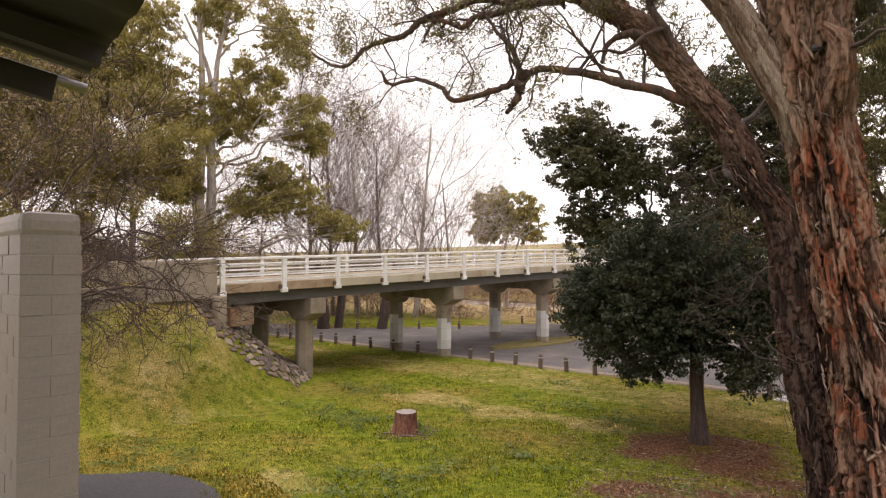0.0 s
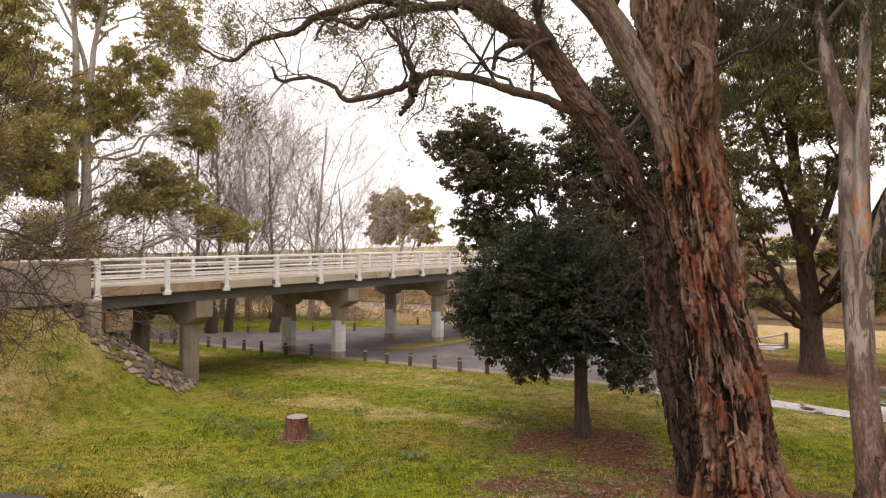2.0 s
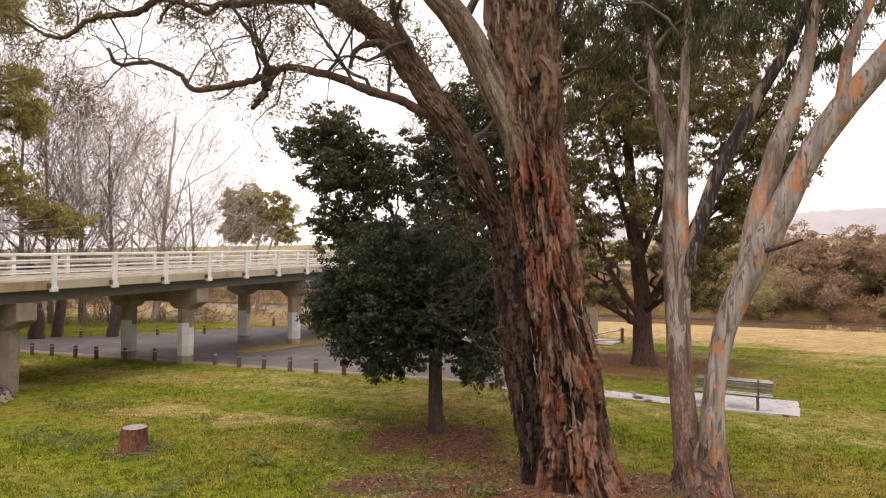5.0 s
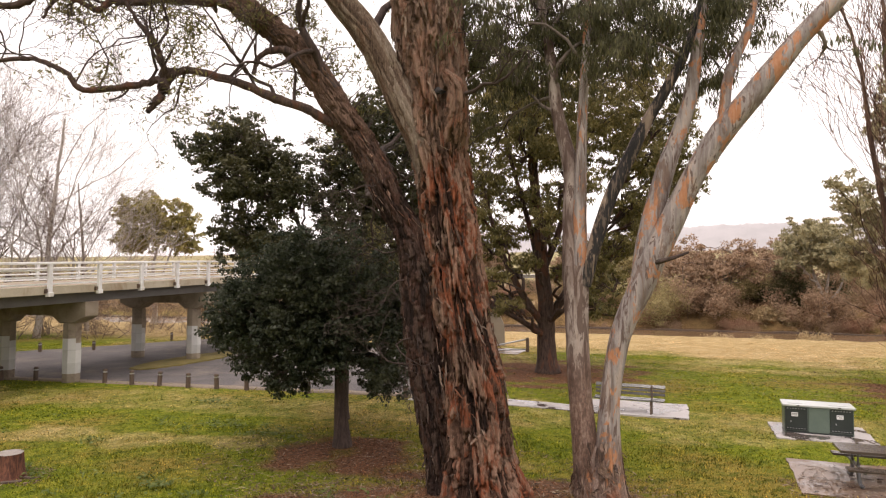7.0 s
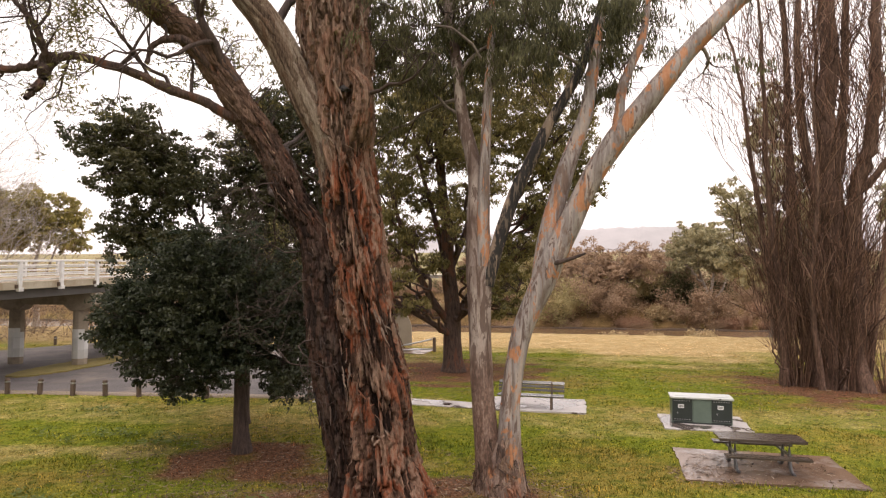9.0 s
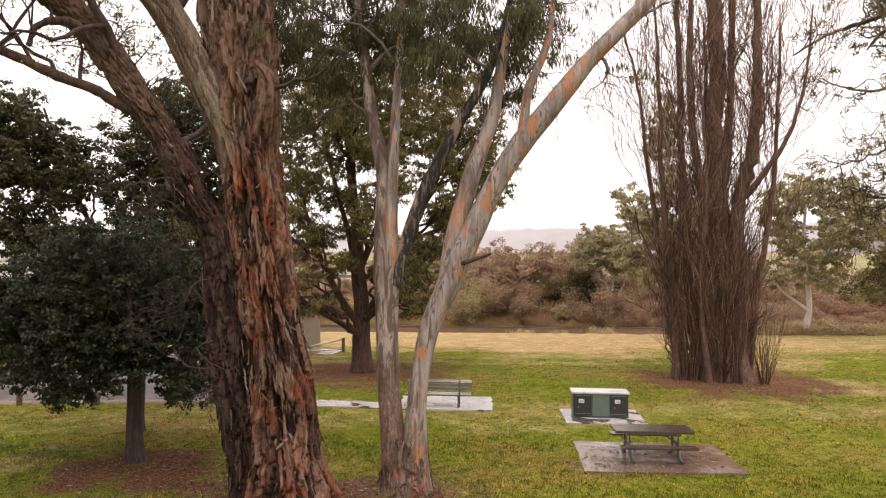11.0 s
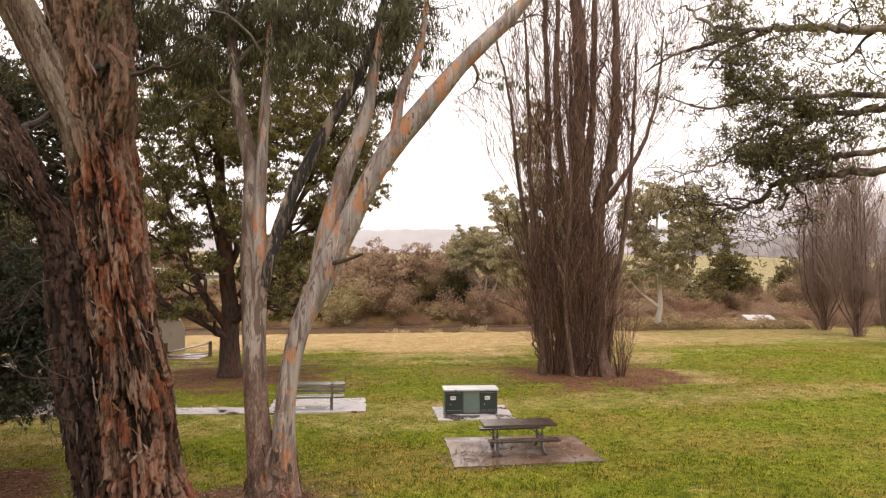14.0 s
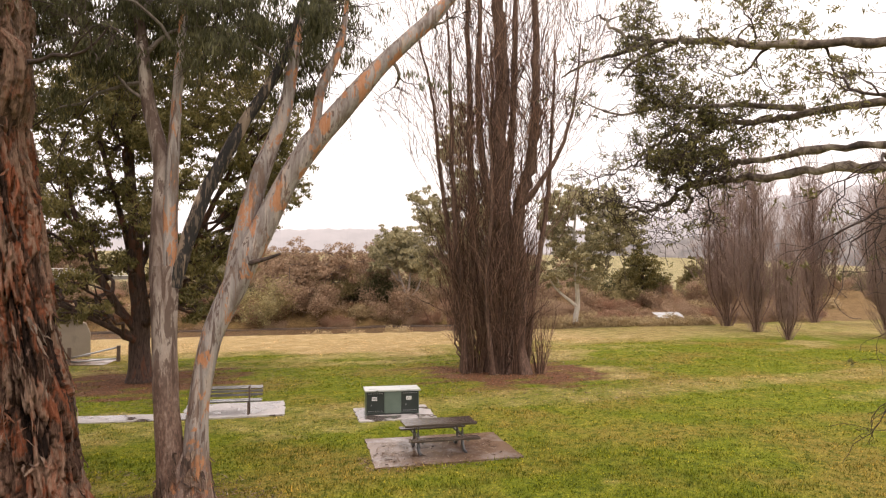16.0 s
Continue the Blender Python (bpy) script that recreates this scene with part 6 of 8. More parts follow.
def poplar_clump():
    t = Tree(81)
    ob = thing("poplar_clump", "many-stemmed leafless poplar clump thick with basal shoots", "tree", pose(31.6, 11.6, 0, 0, 0, facing(31.6, 11.6)))
    stems = (
        ([(-0.4, 0, -0.4), (-0.5, 0, 3), (-0.5, 0.1, 8), (-0.45, 0, 14), (-0.5, 0, 20), (-0.4, 0, 27)], 0.72, 0.2),
        ([(0.35, -0.1, -0.4), (0.4, -0.2, 4), (0.45, -0.2, 8.2), (1.1, -0.3, 10.7), (1.35, -0.3, 14.4), (1.35, -0.3, 18.5), (1.6, -0.3, 25)], 0.46, 0.12),
        ([(-1.2, 0.2, -0.3), (-1.7, 0.2, 4), (-2.0, 0.2, 8.8), (-2.1, 0.2, 14.5), (-2.3, 0.3, 23)], 0.34, 0.09),
        ([(-0.6, -0.2, 7.5), (-1.2, -0.3, 9.6), (-1.6, -0.3, 13.5), (-1.5, -0.3, 18.5), (-1.6, -0.3, 23)], 0.26, 0.08),
        ([(-0.2, 0.2, 9.5), (0.1, 0.3, 12.5), (0.3, 0.3, 18.0), (0.5, 0.3, 25)], 0.26, 0.08),
        ([(-2.2, 0.1, -0.3), (-2.7, 0.1, 3), (-3.2, 0.1, 7), (-3.7, 0.2, 10.7), (-4.1, 0.2, 14.5), (-4.9, 0.2, 18)], 0.2, 0.04),
        ([(-2.4, -0.3, -0.3), (-2.5, -0.4, 4), (-2.9, -0.5, 9), (-3.0, -0.6, 14), (-3.2, -0.6, 19)], 0.22, 0.05),
        ([(0.7, 0.4, -0.3), (1.1, 0.6, 3.5), (1.8, 0.8, 8), (2.2, 0.9, 12.5), (2.4, 1.0, 17)], 0.2, 0.05),
        ([(0.5, -0.3, 8.4), (1.5, -0.6, 9.6), (2.6, -0.8, 11.4), (3.3, -0.9, 14), (3.6, -1.0, 17)], 0.16, 0.03),
        ([(-0.1, 1.0, -0.3), (-0.3, 1.4, 5), (-0.9, 1.8, 11), (-1.0, 2.0, 18)], 0.28, 0.06),
        ([(-0.9, -0.9, -0.3), (-1.2, -1.3, 4), (-0.9, -1.5, 9), (-1.1, -1.6, 15)], 0.15, 0.04),
    )
    for pts, r0, r1 in stems:
        run, rad = t.limb(pts, r0, r1, 14, 0.1, 7)
        upswept(t, run, rad, 2.5, 26, 1, 3.0, 0.8, 2, 0.014)
        upswept(t, run, rad, 0.5, 8, 1, 1.8, 0.25, 1, 0.012)
    lesser = Tree(83)
    for k in range(34):
        # Lesser stems crowd the foot, lean out a little and then stand upright.
        a, o = lesser.rng.uniform(0, 6.28), math.sqrt(lesser.rng.uniform(0.05, 1))
        cx, cy = (-0.3, -1.8, -0.5)[k % 3] + math.cos(a) * o * 0.42, math.sin(a) * o * 0.8
        lx, ly = (cx + 0.9) * 0.55 + lesser.rng.normal(0, 0.2), cy * 0.5
        h = lesser.rng.uniform(3, 10) * (1.1 - 0.25 * o)
        pts = bend([(cx, cy, -0.2), (cx + lx * 0.5, cy + ly * 0.5, h * 0.2), (cx + lx * 0.9, cy + ly * 0.9, h * 0.5), (cx + lx * 1.0, cy + ly, h)], 6)
        rad = np.linspace(lesser.rng.uniform(0.04, 0.1), 0.012, len(pts))
        pts[1:-1] += lesser.rng.normal(0, 0.07, pts[1:-1].shape)
        lesser.wood.tube(pts, rad, 6)
        upswept(lesser, pts, rad, 1.0, 14, 2, 1.8, 0.5, 2, 0.012)
    shoots(lesser, -0.15, -0.1, 0.7, 150, 5.5, 0.1)
    shoots(lesser, -1.85, 0.0, 0.42, 120, 4.8, 0.2)
    shoots(lesser, 0.4, -0.2, 0.4, 70, 4.0, 0.1)
    shoots(lesser, 1.4, -0.3, 0.22, 40, 2.6, 0.3)
    lesser.branchwork(ob, M["bark_poplar"], M["twig_warm"])
    foot = bend([(0.75, -0.6, -0.3), (0.6, -0.5, 0.5), (0.45, -0.35, 1.3), (0.4, -0.25, 2.2)], 8)
    part("root_flare", ridged(foot, np.linspace(0.36, 0.2, len(foot)), 30, 7.0, 0.03, 0.12).mesh("root_flare"), M["bark_poplar"], ob, "pale grey bare foot of a stem")
    for k, own in enumerate(t.limbs):
        part("stem" if k else "trunk", own.mesh("stem"), M["bark_poplar"], ob)
    t.branchwork(ob, M["bark_poplar"], M["twig_warm"])


poplar_clump()


def slender_poplar():
    """A narrow foot that opens like a vase into many fine upright stems."""
    t = Tree(82)
    for k in range(13):
        a = k * 2.4
        c, s = math.cos(a), math.sin(a)
        o = (0.08, 0.5, 0.75, 1.0)[k % 4] if k else 0.0
        h = 17 * (1.0 - 0.35 * o) * t.rng.uniform(0.85, 1.05)
        r = 0.14 - 0.085 * o
        run, rad = t.limb([(c * 0.15 * o, s * 0.15 * o, -0.3), (c * 0.55 * o, s * 0.55 * o, h * 0.1), (c * 1.6 * o, s * 1.75 * o, h * 0.3), (c * 2.1 * o, s * 2.1 * o, h * 0.6), (c * 1.9 * o, s * 1.9 * o, h)], r, 0.03, 7, 0.1)
        upswept(t, run, rad, 0.8, 17, 1, 2.4, 0.5, 2, 0.018)
    shoots(t, 0, 0, 0.5, 60, 3.0, 0.6)
    return t.thing("slender_poplar", "leafless upright poplar on the far lawn", "tree", (71.9, 3.8, 0), M["bark_poplar"], None, M["twig_rose"], group="far poplars")


pop = slender_poplar()
for x, y, k, turn in ((65.3, 1.0, 0.95, 70), (57.8, -1.35, 0.5, 150), (83.5, -4.4, 1.05, 220), (62.0, -8.5, 0.8, 300), (78.0, -11, 0.9, 20)):
    copy_thing(pop, pose(x, y, 0, 0, 0, turn) @ Matrix.Scale(k, 4))

crowned(46, "white_trunked_gum", "grey-green gum with a bright white trunk at the bank", (63.9, 17.3, 0),
        [([(0.1, 0, -0.4), (0.12, 0, 1.0), (0.34, 0, 2.3), (0.26, 0, 4.6), (0.0, 0, 8.0), (0.3, 0, 12.0)], 0.28, 0.08), ([(0.3, -0.1, 2.1), (-0.8, -0.2, 3.0), (-1.8, -0.3, 3.9), (-2.6, -0.4, 5.2)], 0.17, 0.05), ([(0.3, 0, 4.4), (1.4, 0, 7.0), (3.0, 0, 9.5)], 0.18, 0.05)],
        [(-1.4, 11.5, 1.9, 2.0), (0.1, 12.4, 2.2, 1.7), (2.6, 11.4, 2.2, 1.8), (4.6, 10.2, 1.9, 1.5), (-1.0, 8.4, 1.9, 2.0), (1.0, 6.9, 2.1, 1.9), (4.5, 8.3, 1.6, 0.9), (-2.1, 5.4, 2.0, 1.4), (1.7, 4.8, 1.5, 0.9), (2.6, 8.8, 1.8, 1.4)],
        3.2, (0.42, 34), (0.4, 0.16), (M["bark_white"], M["leaf_bank"], M["bark_white"]), 0.7, 0.45, 0.4, 0.11)
crowned(47, "bank_gum", "tall olive gum behind the poplar clump on the bank", (57.0, 25.5, -0.3),
        [([(-1.2, 0, -0.3), (-1.0, 0, 4), (-1.6, 0, 8), (-1.0, 0, 13), (-1.0, 0, 20)], 0.36, 0.07), ([(-1.0, 0, 3.5), (-2.6, 0.2, 7), (-3.6, 0.2, 11)], 0.2, 0.05)],
        [(-3.7, 11.7, 1.6, 1.7), (-2.4, 10.0, 2.1, 1.9), (-1.0, 20.4, 1.5, 1.1), (-1.3, 17.6, 1.6, 2.0), (-0.2, 13.7, 2.0, 2.0), (-4.0, 7.3, 2.0, 1.6), (-2.4, 5.6, 2.1, 1.3), (-0.3, 8.3, 2.1, 2.0), (1.2, 11.0, 1.6, 1.6), (1.4, 6.4, 1.6, 1.5)],
        3.2, (0.42, 34), (0.4, 0.16), (M["bark_grey"], M["leaf_bank"], M["twig"]), 0.7, 0.45, 0.4, 0.11)

# Far bank: shrubs of several kinds.
kinds = []
for k, (leaf, name, label, tall, wide, each, size) in enumerate((("leaf_olive", "olive_bush", "rounded olive bush on the far river bank", 5.0, 6, 8, 0.34), ("leaf_brown", "brown_bush", "brown winter bush on the far river bank", 4.5, 6, 6, 0.3), ("leaf_rust", "rust_bush", "low rust-red bramble on the far river bank", 2.0, 6, 8, 0.26), ("leaf_gum_grey", "grey_bush", "grey-green wattle on the far river bank", 4.5, 5, 8, 0.32), ("leaf_straw", "straw_tussock", "straw-coloured reed clump on the river bank", 1.6, 3, 5, 0.4))):
    t, c = scrub_shape(90 + k, tall, wide, 9, each * 3, (size * 1.1, size * 0.42), 2, 0.2, 0.42)
    kinds.append(t.thing(name, label, "shrub", (0.73 * (86 + 3 * k) + 0.68 * 7 * k, 0.68 * (86 + 3 * k) - 0.73 * 7 * k, 0.3), M["twig"], M[leaf], M["twig"], c, group="far bank bushes"))
rng = np.random.default_rng(9)


def bank_spot(along, q):
    return 0.73 * (59 + q) + 0.68 * along, 0.68 * (59 + q) - 0.73 * along


def plant(kind, along, q, size):
    x, y = bank_spot(along, q)
    copy_thing(kind, pose(x, y, float(height(x, y)) - 0.15, 0, 0, rng.uniform(0, 360)) @ Matrix.Scale(size, 4))


for k in range(34):
    plant(kinds[(2, 1, 2, 4, 1, 2)[k % 6]], -52 + 4.4 * k + rng.uniform(-1.5, 1.5), 27 + rng.uniform(-1.0, 2.0), rng.uniform(0.75, 1.25))
for k in range(40):
    plant(kinds[(1, 0, 3, 1, 2)[k % 5]], -56 + 4.2 * k + rng.uniform(-2, 2), 34 + rng.uniform(-2, 5), rng.uniform(0.6, 1.05))
for k in range(34):
    plant(kinds[(0, 1, 3)[k % 3]], -60 + 5.4 * k + rng.uniform(-2, 2), 47 + rng.uniform(-4, 8), rng.choice((0.6, 0.75, 0.9, 1.35), p=(0.35, 0.3, 0.25, 0.1)) * (0.5 if 54 < -60 + 5.4 * k < 92 else 1))
for k in range(60):
    plant(kinds[(2, 1, 4, 2)[k % 4]], -50 + 2.1 * k + rng.uniform(-0.8, 0.8), 24.2 + rng.uniform(-0.5, 1.2), rng.uniform(0.3, 0.6))
for k in range(46):
    # Brown scrub and reeds where the river bends away.
    plant(kinds[(2, 1, 2, 1, 4)[k % 5]], 27 + 1.05 * k + rng.uniform(-1, 1), 4.5 + rng.uniform(0, 17), rng.uniform(0.35, 0.75))
for k in range(26):
    plant(kinds[4], 26 + 0.75 * k + rng.uniform(-0.4, 0.4), rng.uniform(-0.9, 0.6), rng.uniform(0.35, 0.75))
for k in range(12):
    plant(kinds[4], 2 + 1.9 * k + rng.uniform(-0.8, 0.8), 0.2 + rng.uniform(-0.6, 1.0), rng.uniform(0.35, 0.6))
for k in range(16):
    plant(kinds[4], -26 - 3.0 * k * 0.6 + rng.uniform(-1, 1), 1.8 + rng.uniform(-0.6, 1.6), rng.uniform(0.5, 0.9))
ob = crowned(48, "far_gum", "round far gum with white limbs above the bank", (77, 47, 0.4),
             [([(2.6, 0, -0.3), (2.2, 0, 2.5), (1.2, 0, 5.5), (0.6, 0, 9.5)], 0.28, 0.07), ([(2.4, 0, 1.6), (2.8, 0.2, 4.5), (3.2, 0.2, 8.0)], 0.2, 0.06), ([(2.4, 0, 1.2), (4.0, -0.3, 3.5), (4.6, -0.3, 6.5)], 0.17, 0.05)],
             [(0.4, 10.2, 2.4, 1.7), (2.4, 9.4, 2.8, 2.1), (-0.8, 8.0, 1.9, 1.8), (3.9, 7.4, 2.2, 1.9), (0.9, 7.6, 2.4, 1.7), (4.6, 6.2, 1.6, 1.3), (-0.6, 6.2, 1.6, 1.2)],
             2.4, (0.5, 36), (0.46, 0.2), (M["bark_pale"], M["leaf_bank"], M["bark_pale"]), 0.8, 0.4, 0.4, 0.13, group="far gums")
for x, y, k, turn in ((97, 38, 0.7, 90), (106, -2, 0.62, 200), (84, 66, 0.5, 30), (118, 52, 0.6, 130), (120, -18, 0.5, 10), (66, 72, 0.6, 300)):
    copy_thing(ob, pose(x, y, float(height(x, y)) - 0.2, 0, 0, turn) @ Matrix.Scale(k, 4))


# Brown and olive trees of the far bank, leafless or nearly so.
woods = []
for k, (leaf, label, twig) in enumerate((("leaf_brown", "round grey-brown winter tree on the far bank", "twig_rose"), ("leaf_olive", "round olive tree on the far bank", "twig"))):
    woods.append(crowned(61 + k, "bank_tree", label, (88 + 9 * k, 56 - 14 * k, float(height(88 + 9 * k, 56 - 14 * k))),
                         [([(0, 0, -0.3), (0.1, 0, 2.0), (-0.2, 0, 4.5), (0, 0, 7.0)], 0.22, 0.05), ([(0.1, 0, 1.5), (1.2, 0.3, 3.5), (2.0, 0.4, 6.0)], 0.13, 0.04)],
                         [(-2.6, 5.2, 2.0, 1.6), (0.0, 6.8, 2.4, 1.7), (2.4, 5.4, 2.0, 1.6), (-1.4, 3.6, 2.2, 1.4), (1.6, 3.4, 2.2, 1.4), (0.2, 4.8, 2.2, 1.6)],
                         1.3, (0.8, 62), (0.5, 0.16), (M["bark_grey"], M[leaf], M[twig]), 0.9, 0.35, 0.4, 0.08, group="woods on the far bank", twigs=12, layers=2))
for x, y, size in ((73, 55, 1.05), (80, 53, 0.75), (69, 58, 0.8)):
    copy_thing(woods[0], pose(x, y, float(height(x, y)) - 0.15, 0, 0, 50 * x) @ Matrix.Scale(size, 4))
for kind, along, q, size in ((0, -46, 52, 1.0), (1, -38, 48, 0.8), (0, -27, 46, 1.1), (0, -12, 50, 0.9), (1, -3, 62, 1.1), (0, 4, 42, 0.9), (1, 10, 46, 0.7), (0, 19, 50, 0.8), (0, 33, 40, 0.75), (1, 38, 37, 0.95), (0, 44, 44, 0.8), (0, 52, 40, 0.75), (0, 66, 36, 0.4), (1, 74, 40, 0.42), (1, 92, 50, 0.8), (0, -60, 50, 1.0)):
    plant(woods[kind], along, q, size)


# The tree whose limb hangs in from beyond the view.
def overhanging_tree():
    t = Tree(29)
    ob = thing("overhanging_gum", "gum whose long low limbs hang over the lawn", "tree", pose(13.2, -4.2, 0.6, 0, 0, facing(13.2, -4.2)))
    lead, rad = t.limb([(0, 0, -0.5), (0, 0, 2.5), (-0.3, 0.2, 5.5), (-0.2, 0.3, 9), (0.3, 0.3, 13)], 0.5, 0.15, 18, 0.05)
    low = t.limb([(-0.2, 0.1, 4.6), (-1.6, 0.1, 5.9), (-3.0, 0.15, 6.1), (-4.4, 0.27, 6.11), (-5.1, 0.33, 6.15), (-5.75, 0.4, 6.18), (-6.1, 0.47, 6.06), (-6.3, 0.53, 5.85), (-6.86, 0.6, 5.67), (-7.17, 0.67, 5.76), (-7.86, 0.73, 5.96), (-8.18, 0.8, 6.13)], 0.1, 0.02, 10, 0.3)
    hook = t.limb([(-5.75, 0.45, 6.2), (-5.92, 0.53, 6.04), (-5.83, 0.57, 5.86), (-6.01, 0.6, 5.59)], 0.05, 0.04, 8, 0.3)
    low2 = t.limb([(-0.2, 0.1, 5.4), (-1.6, 0.0, 6.3), (-3.0, 0.0, 6.5), (-4.4, 0.2, 6.48), (-4.88, 0.3, 6.49), (-5.32, 0.4, 6.41), (-5.79, 0.5, 6.23)], 0.08, 0.045, 9, 0.3)
    mid = t.limb([(-0.2, 0.1, 6.2), (-1.8, 0.0, 7.1), (-3.2, 0.0, 7.2), (-4.34, 0.07, 7.21), (-5.0, 0.13, 7.36), (-5.43, 0.2, 7.13), (-5.88, 0.27, 7.34), (-6.24, 0.33, 7.3), (-6.63, 0.4, 7.08), (-7.04, 0.47, 6.79), (-7.6, 0.53, 6.69), (-8.34, 0.6, 6.57)], 0.08, 0.015, 9, 0.3)
    drop = t.limb([(-5.48, 0.2, 7.17), (-5.69, 0.3, 6.91), (-5.84, 0.4, 6.6), (-5.88, 0.5, 6.24)], 0.045, 0.045, 8, 0.3)
    high = t.limb([(-0.3, 0.2, 7.0), (-1.8, -0.4, 8.0), (-3.0, -0.5, 8.3), (-4.12, -0.45, 8.58), (-4.75, -0.4, 8.85), (-5.77, -0.35, 9.14), (-6.46, -0.3, 9.38), (-7.22, -0.25, 9.82), (-7.57, -0.2, 10.27)], 0.095, 0.03, 10, 0.25)
    high2 = t.limb([(-6.2, -0.3, 9.25), (-7.12, -0.23, 9.23), (-7.96, -0.17, 9.24), (-8.73, -0.1, 9.07)], 0.06, 0.02, 8, 0.15)
    high3 = t.limb([(-5.7, -0.3, 9.1), (-6.66, -0.4, 8.88), (-6.98, -0.5, 8.56)], 0.05, 0.02, 8, 0.15)
    wisp = t.limb([(-3.4, 0.0, 7.3), (-4.6, 0.0, 7.6), (-5.56, 0.06, 7.75), (-6.24, 0.12, 7.92), (-7.25, 0.18, 7.94), (-7.94, 0.24, 8.21), (-8.4, 0.3, 8.52)], 0.06, 0.012, 8, 0.15)
    for (pts, r), size, every in ((low, 0.9, 3), (low2, 0.9, 2), (mid, 1.0, 3), (high, 1.1, 3), (high2, 0.8, 4), (high3, 0.7, 4), (wisp, 0.7, 4), (drop, 0.6, 4)):
        for i in range(len(pts) // 4, len(pts), every):
            if pts[i][2] < 6.6 and pts[i][0] > -4.6:
                continue
            way = t.rng.normal(0, 0.7, 3) + np.array((-0.6, 0.1, 0.15))
            way[2] = max(way[2], -0.1 if pts[i][0] > -4.5 else -0.6)
            t.grow(pts[i], way, size * t.rng.uniform(0.5, 1.3), max(0.02, r[i] * 0.4), 3, 0.0, 0.45, 3, 0.95, 0.66, 5, 1, 0.06, 6, 0.007)
    for i in range(4, 9):
        t.grow(lead[-i * 2], t.rng.normal(0, 0.5, 3) + np.array((-0.8, 0, 0.4)), 2.2, 0.07, 3, 0.0, 0.35, 3, 0.9, 0.66, 5, 1, 0.05)
    t.sites = [p for p in t.sites if p[0] > -6.9 and (p[2] > 6.6 or t.rng.random() < 0.2) or t.rng.random() < 0.12]
    for k, own in enumerate(t.limbs):
        part("limb" if k else "trunk", own.mesh("limb"), M["bark_mottled"], ob)
    t.branchwork(ob, M["bark_dark"], M["twig_dark"])
    # Leafier towards the trunk.
    inner = [np.array((x, y, z)) + t.rng.normal(0, 1, (n, 3)) * np.array((0.55, 0.4, 0.4)) for x, y, z, n in ((-4.6, 0, 8.0, 24), (-4.2, 0.3, 9.0, 24), (-4.4, 0.2, 7.1, 24), (-5.5, 0.1, 7.7, 13), (-3.6, 0, 6.7, 20), (-5.2, 0, 8.9, 12), (-3.4, 0.2, 8.0, 24), (-3.4, 0.2, 9.6, 24), (-2.6, 0.2, 7.2, 20), (-4.8, 0.2, 9.9, 16), (-4.0, 0.2, 8.5, 26), (-3.7, 0.2, 7.5, 24), (-4.3, 0.2, 6.7, 14), (-3.2, 0.2, 9.0, 22), (-3.8, 0.2, 10.2, 24))]
    part("crown", t.tufts(np.vstack([np.vstack(inner), np.array(t.sites)[::5]]), 0.15, 12, 0.125, 0.03, 0.45, 0.2), M["leaf_over"], ob)


overhanging_tree()

# Darker rounded trees on the bank by the shed.
dark_bush = crowned(97, "dark_bank_tree", "conical dark olive tree beyond the river", (105.0, 17.8, float(height(105.0, 17.8)) - 0.2),
                    [([(0, 0, -0.3), (0, 0, 3), (0.1, 0, 7), (0, 0, 10.4)], 0.3, 0.05)],
                    [(0.0, 9.4, 1.1, 1.4), (-1.4, 7.2, 1.9, 1.5), (1.4, 7.0, 1.9, 1.5), (-2.2, 4.8, 2.0, 1.5), (2.2, 4.6, 2.0, 1.5), (0.0, 5.6, 2.2, 2.0), (0.0, 3.2, 2.8, 1.5)],
                    3.0, (0.5, 34), (0.42, 0.17), (M["twig_dark"], M["leaf_spread"], M["twig_dark"]), 0.8, 0.3, 0.4, 0.1, group="dark trees on the bank", layers=2)
for x, y, k in ((118, 11.0, 0.62), (124, 7.5, 0.7)):
    copy_thing(dark_bush, pose(x, y, float(height(x, y)), 0, 0, 40 * x) @ Matrix.Scale(k, 4))


